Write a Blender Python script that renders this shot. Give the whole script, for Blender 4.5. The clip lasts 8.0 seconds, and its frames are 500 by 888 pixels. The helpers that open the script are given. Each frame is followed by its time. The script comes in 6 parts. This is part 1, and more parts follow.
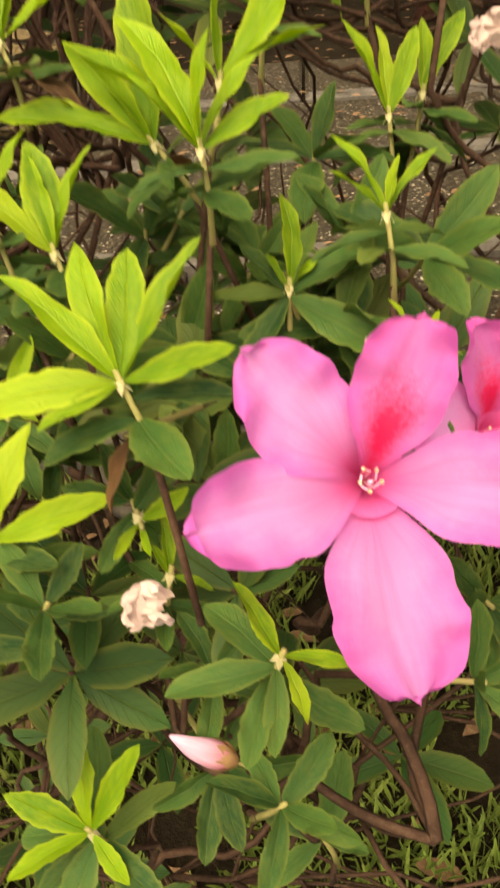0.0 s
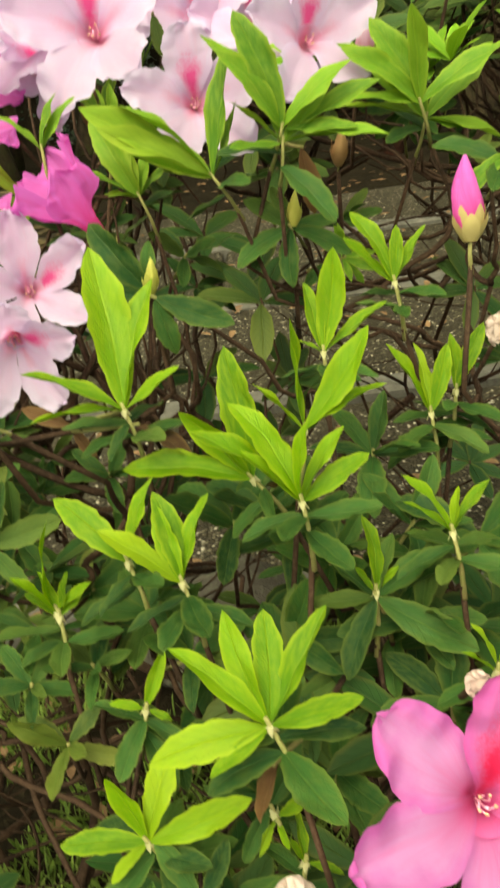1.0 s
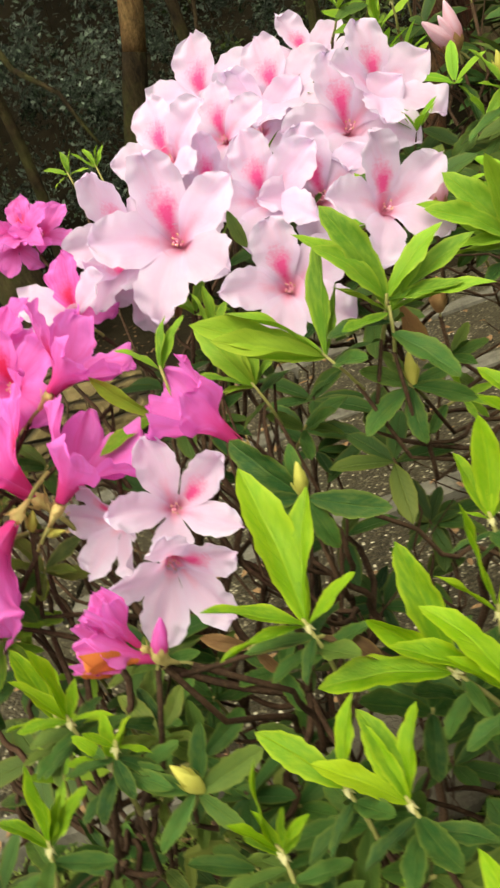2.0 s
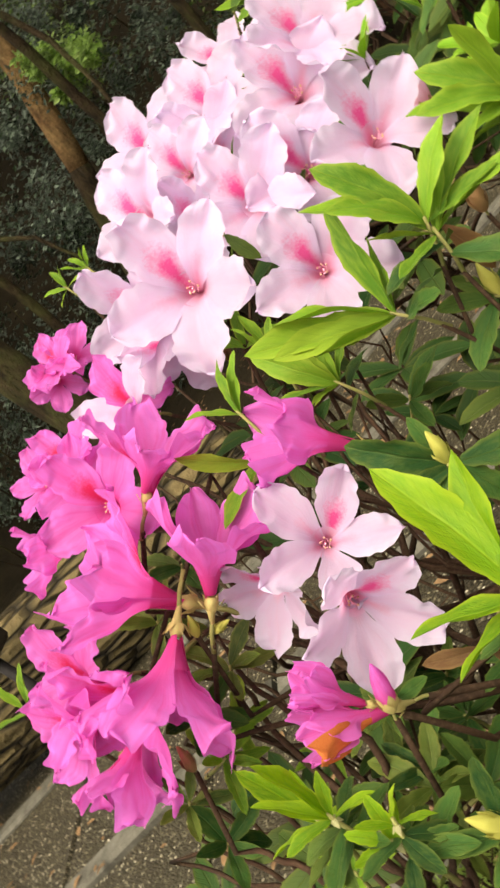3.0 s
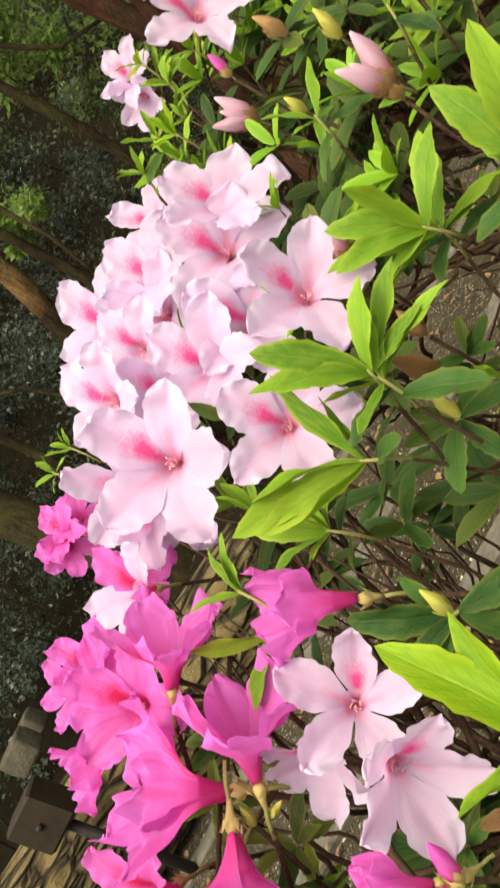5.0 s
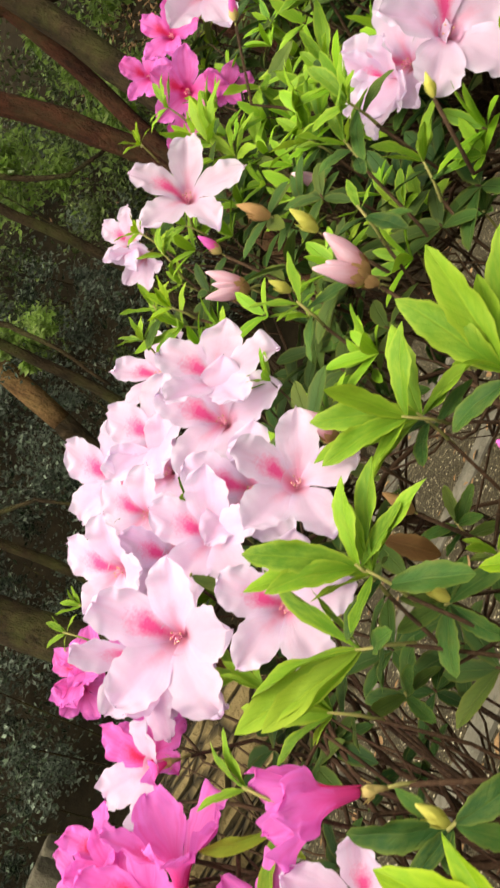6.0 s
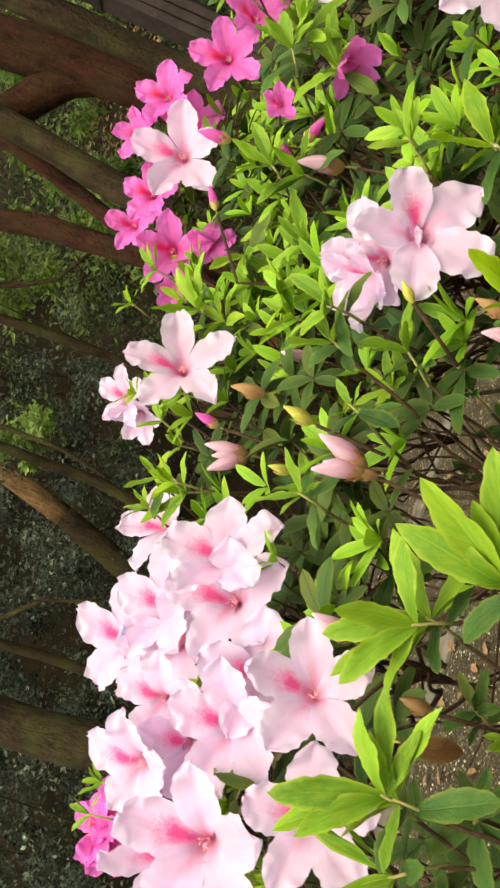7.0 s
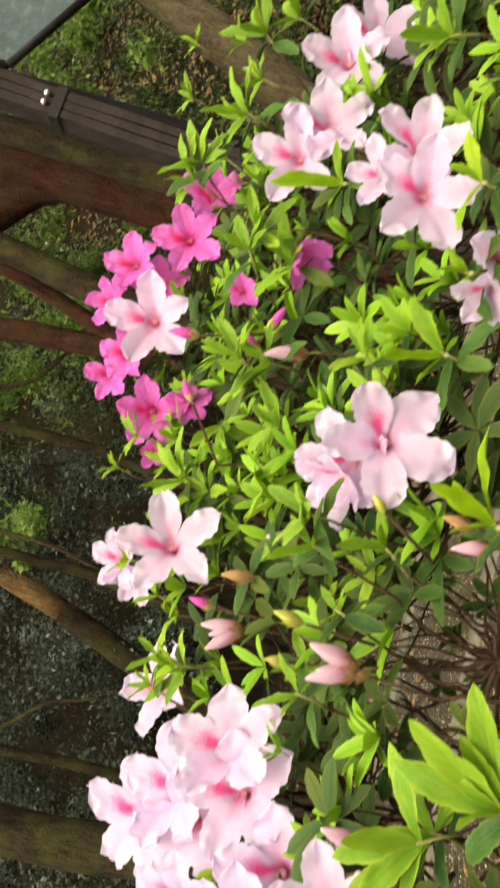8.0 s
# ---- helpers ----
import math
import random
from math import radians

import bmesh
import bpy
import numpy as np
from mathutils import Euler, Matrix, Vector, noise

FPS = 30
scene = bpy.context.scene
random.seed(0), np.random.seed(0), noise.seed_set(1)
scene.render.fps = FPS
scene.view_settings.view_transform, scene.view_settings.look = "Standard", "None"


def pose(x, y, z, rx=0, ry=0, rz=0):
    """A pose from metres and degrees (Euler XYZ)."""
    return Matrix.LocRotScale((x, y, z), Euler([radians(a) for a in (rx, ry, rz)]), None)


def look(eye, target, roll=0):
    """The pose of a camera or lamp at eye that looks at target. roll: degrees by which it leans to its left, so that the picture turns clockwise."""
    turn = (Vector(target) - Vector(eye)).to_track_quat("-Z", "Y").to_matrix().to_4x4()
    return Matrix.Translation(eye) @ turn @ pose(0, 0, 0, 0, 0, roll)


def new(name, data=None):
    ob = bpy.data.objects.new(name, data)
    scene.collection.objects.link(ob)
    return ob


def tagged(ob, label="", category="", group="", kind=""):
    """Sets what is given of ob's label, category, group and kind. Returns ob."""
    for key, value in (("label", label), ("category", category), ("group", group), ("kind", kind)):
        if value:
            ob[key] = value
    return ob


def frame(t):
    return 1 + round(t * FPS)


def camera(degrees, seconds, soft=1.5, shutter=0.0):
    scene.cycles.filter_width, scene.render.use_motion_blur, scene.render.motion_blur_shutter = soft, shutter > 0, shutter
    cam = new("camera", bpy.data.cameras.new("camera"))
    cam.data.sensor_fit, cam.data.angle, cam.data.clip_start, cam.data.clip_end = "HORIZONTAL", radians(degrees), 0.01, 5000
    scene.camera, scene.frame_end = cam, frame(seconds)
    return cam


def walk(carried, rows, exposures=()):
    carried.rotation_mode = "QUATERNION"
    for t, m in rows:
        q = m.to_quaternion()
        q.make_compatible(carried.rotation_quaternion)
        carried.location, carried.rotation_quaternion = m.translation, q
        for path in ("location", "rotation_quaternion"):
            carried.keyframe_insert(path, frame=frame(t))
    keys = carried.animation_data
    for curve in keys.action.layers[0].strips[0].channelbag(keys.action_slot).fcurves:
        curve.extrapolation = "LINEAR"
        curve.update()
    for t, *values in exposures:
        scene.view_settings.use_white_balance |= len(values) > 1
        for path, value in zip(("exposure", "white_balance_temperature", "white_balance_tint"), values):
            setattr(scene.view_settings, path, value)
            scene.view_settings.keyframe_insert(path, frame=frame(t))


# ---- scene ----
cam = camera(34.8, 8.0, soft=2.5, shutter=0.26)
PATH = [
    (0, (0.0376, 0.0113, 0.7625), (-0.1467, 1.6073, -0.4287), -5.68),
    (0.1, (0.0341, 0.0062, 0.7780), (-0.1478, 1.6159, -0.3950), -5.72),
    (0.2, (0.0294, 0.0029, 0.7914), (-0.1509, 1.6244, -0.3655), -5.59),
    (0.3, (0.0243, 0.0013, 0.8029), (-0.1553, 1.6332, -0.3392), -5.44),
    (0.4, (0.0195, 0.0010, 0.8130), (-0.1607, 1.6428, -0.3149), -5.40),
    (0.5, (0.0157, 0.0019, 0.8217), (-0.1663, 1.6535, -0.2914), -5.62),
    (0.6, (0.0134, 0.0034, 0.8296), (-0.1713, 1.6658, -0.2672), -6.21),
    (0.7, (0.0122, 0.0050, 0.8374), (-0.1731, 1.6809, -0.2387), -7.02),
    (0.8, (0.0113, 0.0058, 0.8460), (-0.1690, 1.6998, -0.2017), -7.87),
    (0.9, (0.0103, 0.0055, 0.8558), (-0.1588, 1.7228, -0.1549), -8.64),
    (1, (0.0090, 0.0054, 0.8645), (-0.1528, 1.7459, -0.1074), -9.49),
    (1.1, (0.0078, 0.0068, 0.8702), (-0.1603, 1.7651, -0.0683), -10.57),
    (1.2, (0.0067, 0.0089, 0.8740), (-0.1765, 1.7813, -0.0347), -11.78),
    (1.3, (0.0061, 0.0107, 0.8777), (-0.1931, 1.7963, -0.0009), -12.94),
    (1.4, (0.0059, 0.0111, 0.8828), (-0.2043, 1.8115, 0.0375), -13.94),
    (1.5, (0.0051, 0.0105, 0.8890), (-0.2146, 1.8258, 0.0787), -14.90),
    (1.6, (0.0029, 0.0097, 0.8955), (-0.2299, 1.8382, 0.1197), -16.00),
    (1.7, (-0.0007, 0.0102, 0.9011), (-0.2502, 1.8494, 0.1564), -17.32),
    (1.8, (-0.0054, 0.0141, 0.9048), (-0.2742, 1.8606, 0.1848), -18.91),
    (1.9, (-0.0107, 0.0220, 0.9060), (-0.3007, 1.8722, 0.2038), -20.81),
    (2, (-0.0155, 0.0297, 0.9075), (-0.3303, 1.8824, 0.2233), -22.94),
    (2.1, (-0.0186, 0.0332, 0.9117), (-0.3627, 1.8896, 0.2524), -25.25),
    (2.2, (-0.0206, 0.0346, 0.9164), (-0.3944, 1.8953, 0.2854), -27.77),
    (2.3, (-0.0223, 0.0368, 0.9188), (-0.4217, 1.9016, 0.3148), -30.52),
    (2.4, (-0.0241, 0.0400, 0.9187), (-0.4444, 1.9086, 0.3393), -33.47),
    (2.5, (-0.0256, 0.0442, 0.9167), (-0.4628, 1.9161, 0.3597), -36.56),
    (2.6, (-0.0270, 0.0490, 0.9131), (-0.4775, 1.9240, 0.3764), -39.73),
    (2.7, (-0.0281, 0.0542, 0.9084), (-0.4887, 1.9320, 0.3900), -42.92),
    (2.8, (-0.0289, 0.0596, 0.9031), (-0.4970, 1.9399, 0.4012), -46.08),
    (2.9, (-0.0293, 0.0649, 0.8975), (-0.5028, 1.9475, 0.4104), -49.15),
    (3, (-0.0292, 0.0700, 0.8921), (-0.5066, 1.9546, 0.4182), -52.07),
    (3.1, (-0.0286, 0.0746, 0.8874), (-0.5087, 1.9610, 0.4252), -54.79),
    (3.2, (-0.0274, 0.0785, 0.8838), (-0.5096, 1.9664, 0.4319), -57.25),
    (3.3, (-0.0255, 0.0813, 0.8818), (-0.5098, 1.9706, 0.4389), -59.40),
    (3.4, (-0.0230, 0.0831, 0.8815), (-0.5096, 1.9735, 0.4464), -61.18),
    (3.5, (-0.0203, 0.0838, 0.8819), (-0.5093, 1.9750, 0.4527), -62.57),
    (3.6, (-0.0176, 0.0839, 0.8823), (-0.5089, 1.9753, 0.4562), -63.60),
    (3.7, (-0.0151, 0.0834, 0.8823), (-0.5074, 1.9749, 0.4575), -64.30),
    (3.8, (-0.0127, 0.0826, 0.8823), (-0.5039, 1.9746, 0.4580), -64.76),
    (3.9, (-0.0103, 0.0817, 0.8824), (-0.4972, 1.9750, 0.4589), -65.04),
    (4, (-0.0081, 0.0811, 0.8828), (-0.4863, 1.9768, 0.4613), -65.21),
    (4.1, (-0.0059, 0.0807, 0.8835), (-0.4706, 1.9804, 0.4663), -65.33),
    (4.2, (-0.0036, 0.0806, 0.8846), (-0.4516, 1.9855, 0.4734), -65.41),
    (4.3, (-0.0014, 0.0807, 0.8860), (-0.4315, 1.9913, 0.4821), -65.46),
    (4.4, (0.0008, 0.0809, 0.8879), (-0.4121, 1.9970, 0.4917), -65.47),
    (4.5, (0.0031, 0.0811, 0.8900), (-0.3956, 2.0020, 0.5015), -65.46),
    (4.6, (0.0054, 0.0811, 0.8925), (-0.3828, 2.0058, 0.5113), -65.41),
    (4.7, (0.0081, 0.0806, 0.8954), (-0.3697, 2.0089, 0.5224), -65.34),
    (4.8, (0.0110, 0.0793, 0.8988), (-0.3522, 2.0118, 0.5362), -65.27),
    (4.9, (0.0144, 0.0772, 0.9025), (-0.3302, 2.0146, 0.5523), -65.20),
    (5, (0.0181, 0.0745, 0.9063), (-0.3047, 2.0175, 0.5702), -65.15),
    (5.1, (0.0222, 0.0716, 0.9102), (-0.2766, 2.0203, 0.5892), -65.11),
    (5.2, (0.0267, 0.0685, 0.9139), (-0.2469, 2.0232, 0.6088), -65.11),
    (5.3, (0.0314, 0.0656, 0.9172), (-0.2165, 2.0261, 0.6282), -65.14),
    (5.4, (0.0365, 0.0629, 0.9201), (-0.1863, 2.0291, 0.6468), -65.23),
    (5.5, (0.0419, 0.0608, 0.9223), (-0.1573, 2.0321, 0.6641), -65.37),
    (5.6, (0.0476, 0.0594, 0.9237), (-0.1305, 2.0352, 0.6793), -65.58),
    (5.7, (0.0535, 0.0589, 0.9242), (-0.1067, 2.0384, 0.6920), -65.87),
    (5.8, (0.0597, 0.0595, 0.9235), (-0.0869, 2.0417, 0.7013), -66.24),
    (5.9, (0.0665, 0.0613, 0.9217), (-0.0712, 2.0451, 0.7072), -66.70),
    (6, (0.0753, 0.0634, 0.9201), (-0.0557, 2.0482, 0.7114), -67.20),
    (6.1, (0.0875, 0.0648, 0.9197), (-0.0360, 2.0506, 0.7160), -67.72),
    (6.2, (0.1015, 0.0645, 0.9199), (-0.0081, 2.0516, 0.7222), -68.26),
    (6.3, (0.1153, 0.0620, 0.9202), (0.0296, 2.0510, 0.7308), -68.85),
    (6.4, (0.1280, 0.0586, 0.9210), (0.0714, 2.0495, 0.7409), -69.42),
    (6.5, (0.1388, 0.0562, 0.9234), (0.1092, 2.0486, 0.7511), -69.93),
    (6.6, (0.1471, 0.0559, 0.9279), (0.1371, 2.0491, 0.7606), -70.32),
    (6.7, (0.1528, 0.0568, 0.9341), (0.1563, 2.0502, 0.7703), -70.60),
    (6.8, (0.1560, 0.0573, 0.9412), (0.1699, 2.0509, 0.7816), -70.81),
    (6.9, (0.1571, 0.0565, 0.9486), (0.1804, 2.0504, 0.7954), -70.98),
    (7, (0.1575, 0.0553, 0.9568), (0.1880, 2.0497, 0.8098), -71.21),
    (7.1, (0.1587, 0.0550, 0.9661), (0.1926, 2.0496, 0.8227), -71.56),
    (7.2, (0.1612, 0.0549, 0.9752), (0.1959, 2.0495, 0.8333), -72.02),
    (7.3, (0.1656, 0.0538, 0.9825), (0.2002, 2.0485, 0.8413), -72.51),
    (7.4, (0.1724, 0.0511, 0.9870), (0.2083, 2.0458, 0.8467), -73.00),
    (7.5, (0.1818, 0.0471, 0.9894), (0.2254, 2.0418, 0.8505), -73.43),
    (7.6, (0.1938, 0.0428, 0.9905), (0.2558, 2.0371, 0.8538), -73.82),
    (7.7, (0.2083, 0.0382, 0.9907), (0.2973, 2.0316, 0.8565), -74.21),
    (7.8, (0.2248, 0.0330, 0.9900), (0.3460, 2.0249, 0.8582), -74.69),
    (7.9, (0.2429, 0.0272, 0.9887), (0.3981, 2.0170, 0.8585), -75.35),
    (8, (0.2623, 0.0206, 0.9867), (0.4499, 2.0075, 0.8569), -76.26),
]
EXPOSURE = [(0.0, 0.81, 9300, 18), (0.5, 0.80, 8250, 4), (1.2, 0.52, 8300, -8), (2.0, 0.60, 8050, -1), (3.5, 0.66, 7900, 8), (6.0, 0.69, 8050, 5), (8.0, 0.81, 8400, 4)]
walk(cam, [(t, look(eye, target, roll)) for t, eye, target, roll in PATH], EXPOSURE)
SKY, SUN, FILL_COUNT = 0.27, 2.0, 3800

# ---- light ----
world = bpy.data.worlds.new("overcast_sky")
scene.world = world
world.use_nodes = True
_wn = world.node_tree.nodes
_sky = _wn.new("ShaderNodeTexSky")
_sky.sky_type = "NISHITA"
_sky.sun_disc = False
_sky.sun_elevation = radians(64)
_sky.sun_rotation = radians(200)
_sky.air_density = 1.0
_sky.dust_density = 4.0
_hsv = _wn.new("ShaderNodeHueSaturation")
_hsv.inputs["Saturation"].default_value = 0.15
world.node_tree.links.new(_sky.outputs[0], _hsv.inputs["Color"])
world.node_tree.links.new(_hsv.outputs[0], _wn["Background"].inputs["Color"])
_wn["Background"].inputs["Strength"].default_value = SKY
_sun = bpy.data.lights.new("sun", "SUN")
_sun.energy, _sun.angle, _sun.color = SUN, radians(55), (1.0, 0.95, 0.86)
new("sun", _sun).matrix_world = look((-1.1, -2.6, 7.5), (0, 0.6, 0.8))


# ---- materials ----
class Nodes:
    """A small wrapper to build node materials."""

    def __init__(self, name):
        self.mat = bpy.data.materials.new(name)
        self.mat.use_nodes = True
        self.tree = self.mat.node_tree
        self.bsdf = self.tree.nodes["Principled BSDF"]
        self.out = self.tree.nodes["Material Output"]

    def put(self, kind, **inputs):
        n = self.tree.nodes.new("ShaderNode" + kind)
        for key, value in inputs.items():
            sock = n.inputs[int(key[1:])] if key[0] == "i" and key[1:].isdigit() else n.inputs[key.replace("_", " ")]
            self.feed(value, sock)
        return n

    def feed(self, value, sock):
        if isinstance(value, bpy.types.NodeSocket):
            self.tree.links.new(value, sock)
        else:
            sock.default_value = value

    def math(self, op, a, b=0.0, c=0.0):
        n = self.tree.nodes.new("ShaderNodeMath")
        n.operation = op
        for i, v in enumerate((a, b, c)):
            self.feed(v, n.inputs[i])
        return n.outputs[0]

    def mix(self, f, a, b, blend="MIX"):
        n = self.tree.nodes.new("ShaderNodeMix")
        n.data_type, n.blend_type = "RGBA", blend
        self.feed(f, n.inputs["Factor"])
        for v, i in ((a, 6), (b, 7)):
            self.feed(v if isinstance(v, bpy.types.NodeSocket) else (*v, 1.0)[:4], n.inputs[i])
        return n.outputs[2]

    def ramp(self, f, *stops):
        n = self.tree.nodes.new("ShaderNodeValToRGB")
        els = n.color_ramp.elements
        while len(els) < len(stops):
            els.new(0.5)
        for e, (p, c) in zip(els, stops):
            e.position, e.color = p, (*c, 1.0) if isinstance(c, tuple) else (c, c, c, 1.0)
        self.feed(f, n.inputs[0])
        return n.outputs[0]

    def noise(self, scale, detail=3.0, rough=0.6, vector=None, dims="3D"):
        n = self.tree.nodes.new("ShaderNodeTexNoise")
        n.inputs["Scale"].default_value, n.inputs["Detail"].default_value, n.inputs["Roughness"].default_value = scale, detail, rough
        if vector is not None:
            self.feed(vector, n.inputs["Vector"])
        return n.outputs["Fac"]

    def bump(self, height, strength=0.3, distance=0.001):
        n = self.put("Bump", Strength=strength, Distance=distance, Height=height)
        self.feed(n.outputs[0], self.bsdf.inputs["Normal"])
        return n.outputs[0]

    def coords(self, which="Object"):
        return self.tree.nodes.new("ShaderNodeTexCoord").outputs[which]

    def place(self):
        return self.tree.nodes.new("ShaderNodeNewGeometry").outputs["Position"]

    def chance(self):
        return self.tree.nodes.new("ShaderNodeObjectInfo").outputs["Random"]

    def island(self):
        return self.tree.nodes.new("ShaderNodeNewGeometry").outputs["Random Per Island"]

    def base(self, color, rough=0.5, spec=0.5):
        self.feed(color if isinstance(color, bpy.types.NodeSocket) else (*color, 1.0)[:4], self.bsdf.inputs["Base Color"])
        self.feed(rough, self.bsdf.inputs["Roughness"])
        self.feed(spec, self.bsdf.inputs["Specular IOR Level"])
        return self

    def thin(self, color, share):
        """Adds light that shines through a thin blade."""
        t = self.put("BsdfTranslucent")
        self.feed(color, t.inputs["Color"])
        m = self.tree.nodes.new("ShaderNodeMixShader")
        m.inputs[0].default_value = share
        self.tree.links.new(self.bsdf.outputs[0], m.inputs[1])
        self.tree.links.new(t.outputs[0], m.inputs[2])
        self.tree.links.new(m.outputs[0], self.out.inputs["Surface"])
        return self


def uv_split(n):
    s = n.put("SeparateXYZ", Vector=n.coords("UV"))
    return s.outputs[0], s.outputs[1]


def petal_material(name, edge, body, heart, blotch, blotch_amount, reach, deep=0.58, veins=0.20):
    """Petal: u (x) runs across, v (y) from the tube's foot to the tip."""
    n = Nodes(name)
    u, v = uv_split(n)
    side = n.math("ABSOLUTE", n.math("SUBTRACT", u, 0.5))
    wob = n.math("SUBTRACT", n.noise(4.0, 4.0, 0.6, n.coords("Object")), 0.5)
    col = n.mix(n.ramp(n.math("ADD", v, n.math("MULTIPLY", side, 0.25)), (0.12, 1.0), (deep, 0.0)), body, heart)
    rim = n.math("ADD", n.math("ADD", n.math("MULTIPLY", side, 1.0), n.math("MULTIPLY", v, 0.7)), n.math("MULTIPLY", wob, 0.7))
    col = n.mix(n.ramp(rim, (0.55, 0.0), (1.15, 1.0)), col, edge)
    fan = n.put("CombineXYZ", X=n.math("MULTIPLY", n.math("DIVIDE", n.math("SUBTRACT", u, 0.5), n.math("ADD", v, 0.3)), 9.0), Y=n.math("MULTIPLY", v, 1.6), Z=n.math("MULTIPLY", n.chance(), 40.0))
    streak = n.noise(1.0, 3.0, 0.6, fan.outputs[0])
    lines = n.ramp(streak, (0.46, 0.0), (0.68, 1.0))
    col = n.mix(n.math("MULTIPLY", lines, veins), col, heart)
    if blotch_amount > 0:
        x, y = n.math("DIVIDE", side, 0.30 * reach), n.math("DIVIDE", n.math("SUBTRACT", v, 0.36), 0.30 * reach)
        far = n.math("SQRT", n.math("ADD", n.math("MULTIPLY", x, x), n.math("MULTIPLY", y, y)))
        speck = n.noise(26.0, 3.0, 0.75, n.coords("Object"))
        far = n.math("ADD", far, n.math("ADD", n.math("MULTIPLY", n.math("SUBTRACT", speck, 0.5), 0.9), n.math("MULTIPLY", wob, 0.7)))
        col = n.mix(n.math("MULTIPLY", n.ramp(far, (0.25, 1.0), (1.25, 0.0)), blotch_amount), col, blotch)
    hue = n.put("HueSaturation", Color=col, Value=n.math("ADD", 0.885, n.math("MULTIPLY", n.chance(), 0.11)))
    n.base(hue.outputs[0], 0.6, 0.25)
    n.bump(n.math("ADD", n.math("MULTIPLY", streak, 0.8), n.math("MULTIPLY", n.noise(9.0, 4.0, 0.6, n.coords("Object")), 0.7)), 0.4, 0.0015)
    return n.thin(hue.outputs[0], 0.55).mat


PALE = petal_material("pale_pink_petal", (0.726, 0.630, 0.821), (0.735, 0.544, 0.764), (0.84, 0.36, 0.53), (0.9, 0.1, 0.24), 0.0, 1.0, 0.42, 0.10)
PALE_B = petal_material("pale_pink_blotched_petal", (0.726, 0.621, 0.821), (0.735, 0.525, 0.754), (0.84, 0.29, 0.48), (0.82, 0.07, 0.29), 0.95, 1.1, 0.48, 0.12)
PALE_N = petal_material("pale_pink_side_petal", (0.726, 0.630, 0.821), (0.735, 0.535, 0.764), (0.84, 0.32, 0.51), (0.82, 0.10, 0.27), 0.25, 0.7, 0.42, 0.10)
MAG = petal_material("magenta_petal", (0.80, 0.21, 0.71), (0.77, 0.16, 0.58), (0.75, 0.06, 0.32), (0.7, 0.02, 0.15), 0.0, 1.0, 0.60, 0.42)
MAG_B = petal_material("magenta_blotched_petal", (0.80, 0.20, 0.68), (0.76, 0.145, 0.54), (0.75, 0.05, 0.25), (0.66, 0.010, 0.08), 0.9, 1.1, 0.60, 0.42)
ROSE = petal_material("rose_pink_petal", (0.66, 0.15, 0.52), (0.71, 0.29, 0.64), (0.78, 0.10, 0.33), (0.8, 0.03, 0.17), 0.0, 1.0)
ROSE_B = petal_material("rose_pink_blotched_petal", (0.64, 0.12, 0.46), (0.69, 0.19, 0.50), (0.78, 0.08, 0.27), (0.84, 0.02, 0.11), 1.0, 1.3)
BUDPINK = petal_material("furled_bud_petal", (0.82, 0.64, 0.76), (0.80, 0.53, 0.66), (0.62, 0.16, 0.16), (0.6, 0.1, 0.1), 0.0, 1.0)


def leaf_material(name, dark, light, yellow, rough, thin, gloss=0.5, isle=False, far=False):
    """Leaf blade with a pale midrib, side veins, mottling and an own tint for each leaf; far puts shade and glints into
    the tint.
    """
    n = Nodes(name)
    u, v = uv_split(n)
    side = n.math("ABSOLUTE", n.math("SUBTRACT", u, 0.5))
    r = n.island() if isle else n.chance()
    # far: most leaves near-black to stand for shade, a few pale for glints
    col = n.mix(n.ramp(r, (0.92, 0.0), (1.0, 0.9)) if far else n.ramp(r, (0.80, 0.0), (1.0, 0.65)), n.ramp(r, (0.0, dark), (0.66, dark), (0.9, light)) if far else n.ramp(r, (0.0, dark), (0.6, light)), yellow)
    col = n.mix(n.math("MULTIPLY", n.ramp(n.noise(5.0, 5.0), (0.42, 0.0), (0.72, 1.0)), 0.45), col, yellow)
    col = n.mix(n.math("MULTIPLY", n.ramp(v, (0.25, 1.0), (0.9, 0.0)), 0.35), col, dark)
    rib = n.ramp(side, (0.0, 1.0), (0.045, 0.0))
    vein = n.tree.nodes.new("ShaderNodeTexWave")
    vein.bands_direction = "Y"
    vein.inputs["Scale"].default_value, vein.inputs["Distortion"].default_value = 2.6, 0.6
    skew = n.put("CombineXYZ", X=u, Y=n.math("SUBTRACT", v, n.math("MULTIPLY", side, 0.55)))
    n.feed(skew.outputs[0], vein.inputs["Vector"])
    ribs = n.ramp(vein.outputs["Fac"], (0.0, 1.0), (0.2, 0.0))
    col = n.mix(n.math("MULTIPLY", rib, 0.22), col, yellow)
    col = n.mix(n.math("MULTIPLY", ribs, 0.12), col, dark)
    col = n.mix(n.math("MULTIPLY", n.ramp(side, (0.03, 0.0), (0.07, 1.0), (0.16, 0.0)), 0.22), col, dark)
    col = n.mix(n.math("MULTIPLY", n.ramp(n.noise(300.0, 2.0, 0.7), (0.62, 0.0), (0.8, 1.0)), 0.10), col, yellow)
    col = n.mix(n.math("MULTIPLY", n.ramp(side, (0.34, 0.0), (0.5, 1.0)), 0.65), col, yellow)
    n.base(col, rough, gloss)
    n.bump(n.math("ADD", n.math("MULTIPLY", n.math("ADD", rib, n.math("MULTIPLY", ribs, 0.2)), -0.7), n.math("MULTIPLY", n.noise(26.0, 3.0), 0.8)), 0.7, 0.0009)
    return n.thin(col, thin).mat


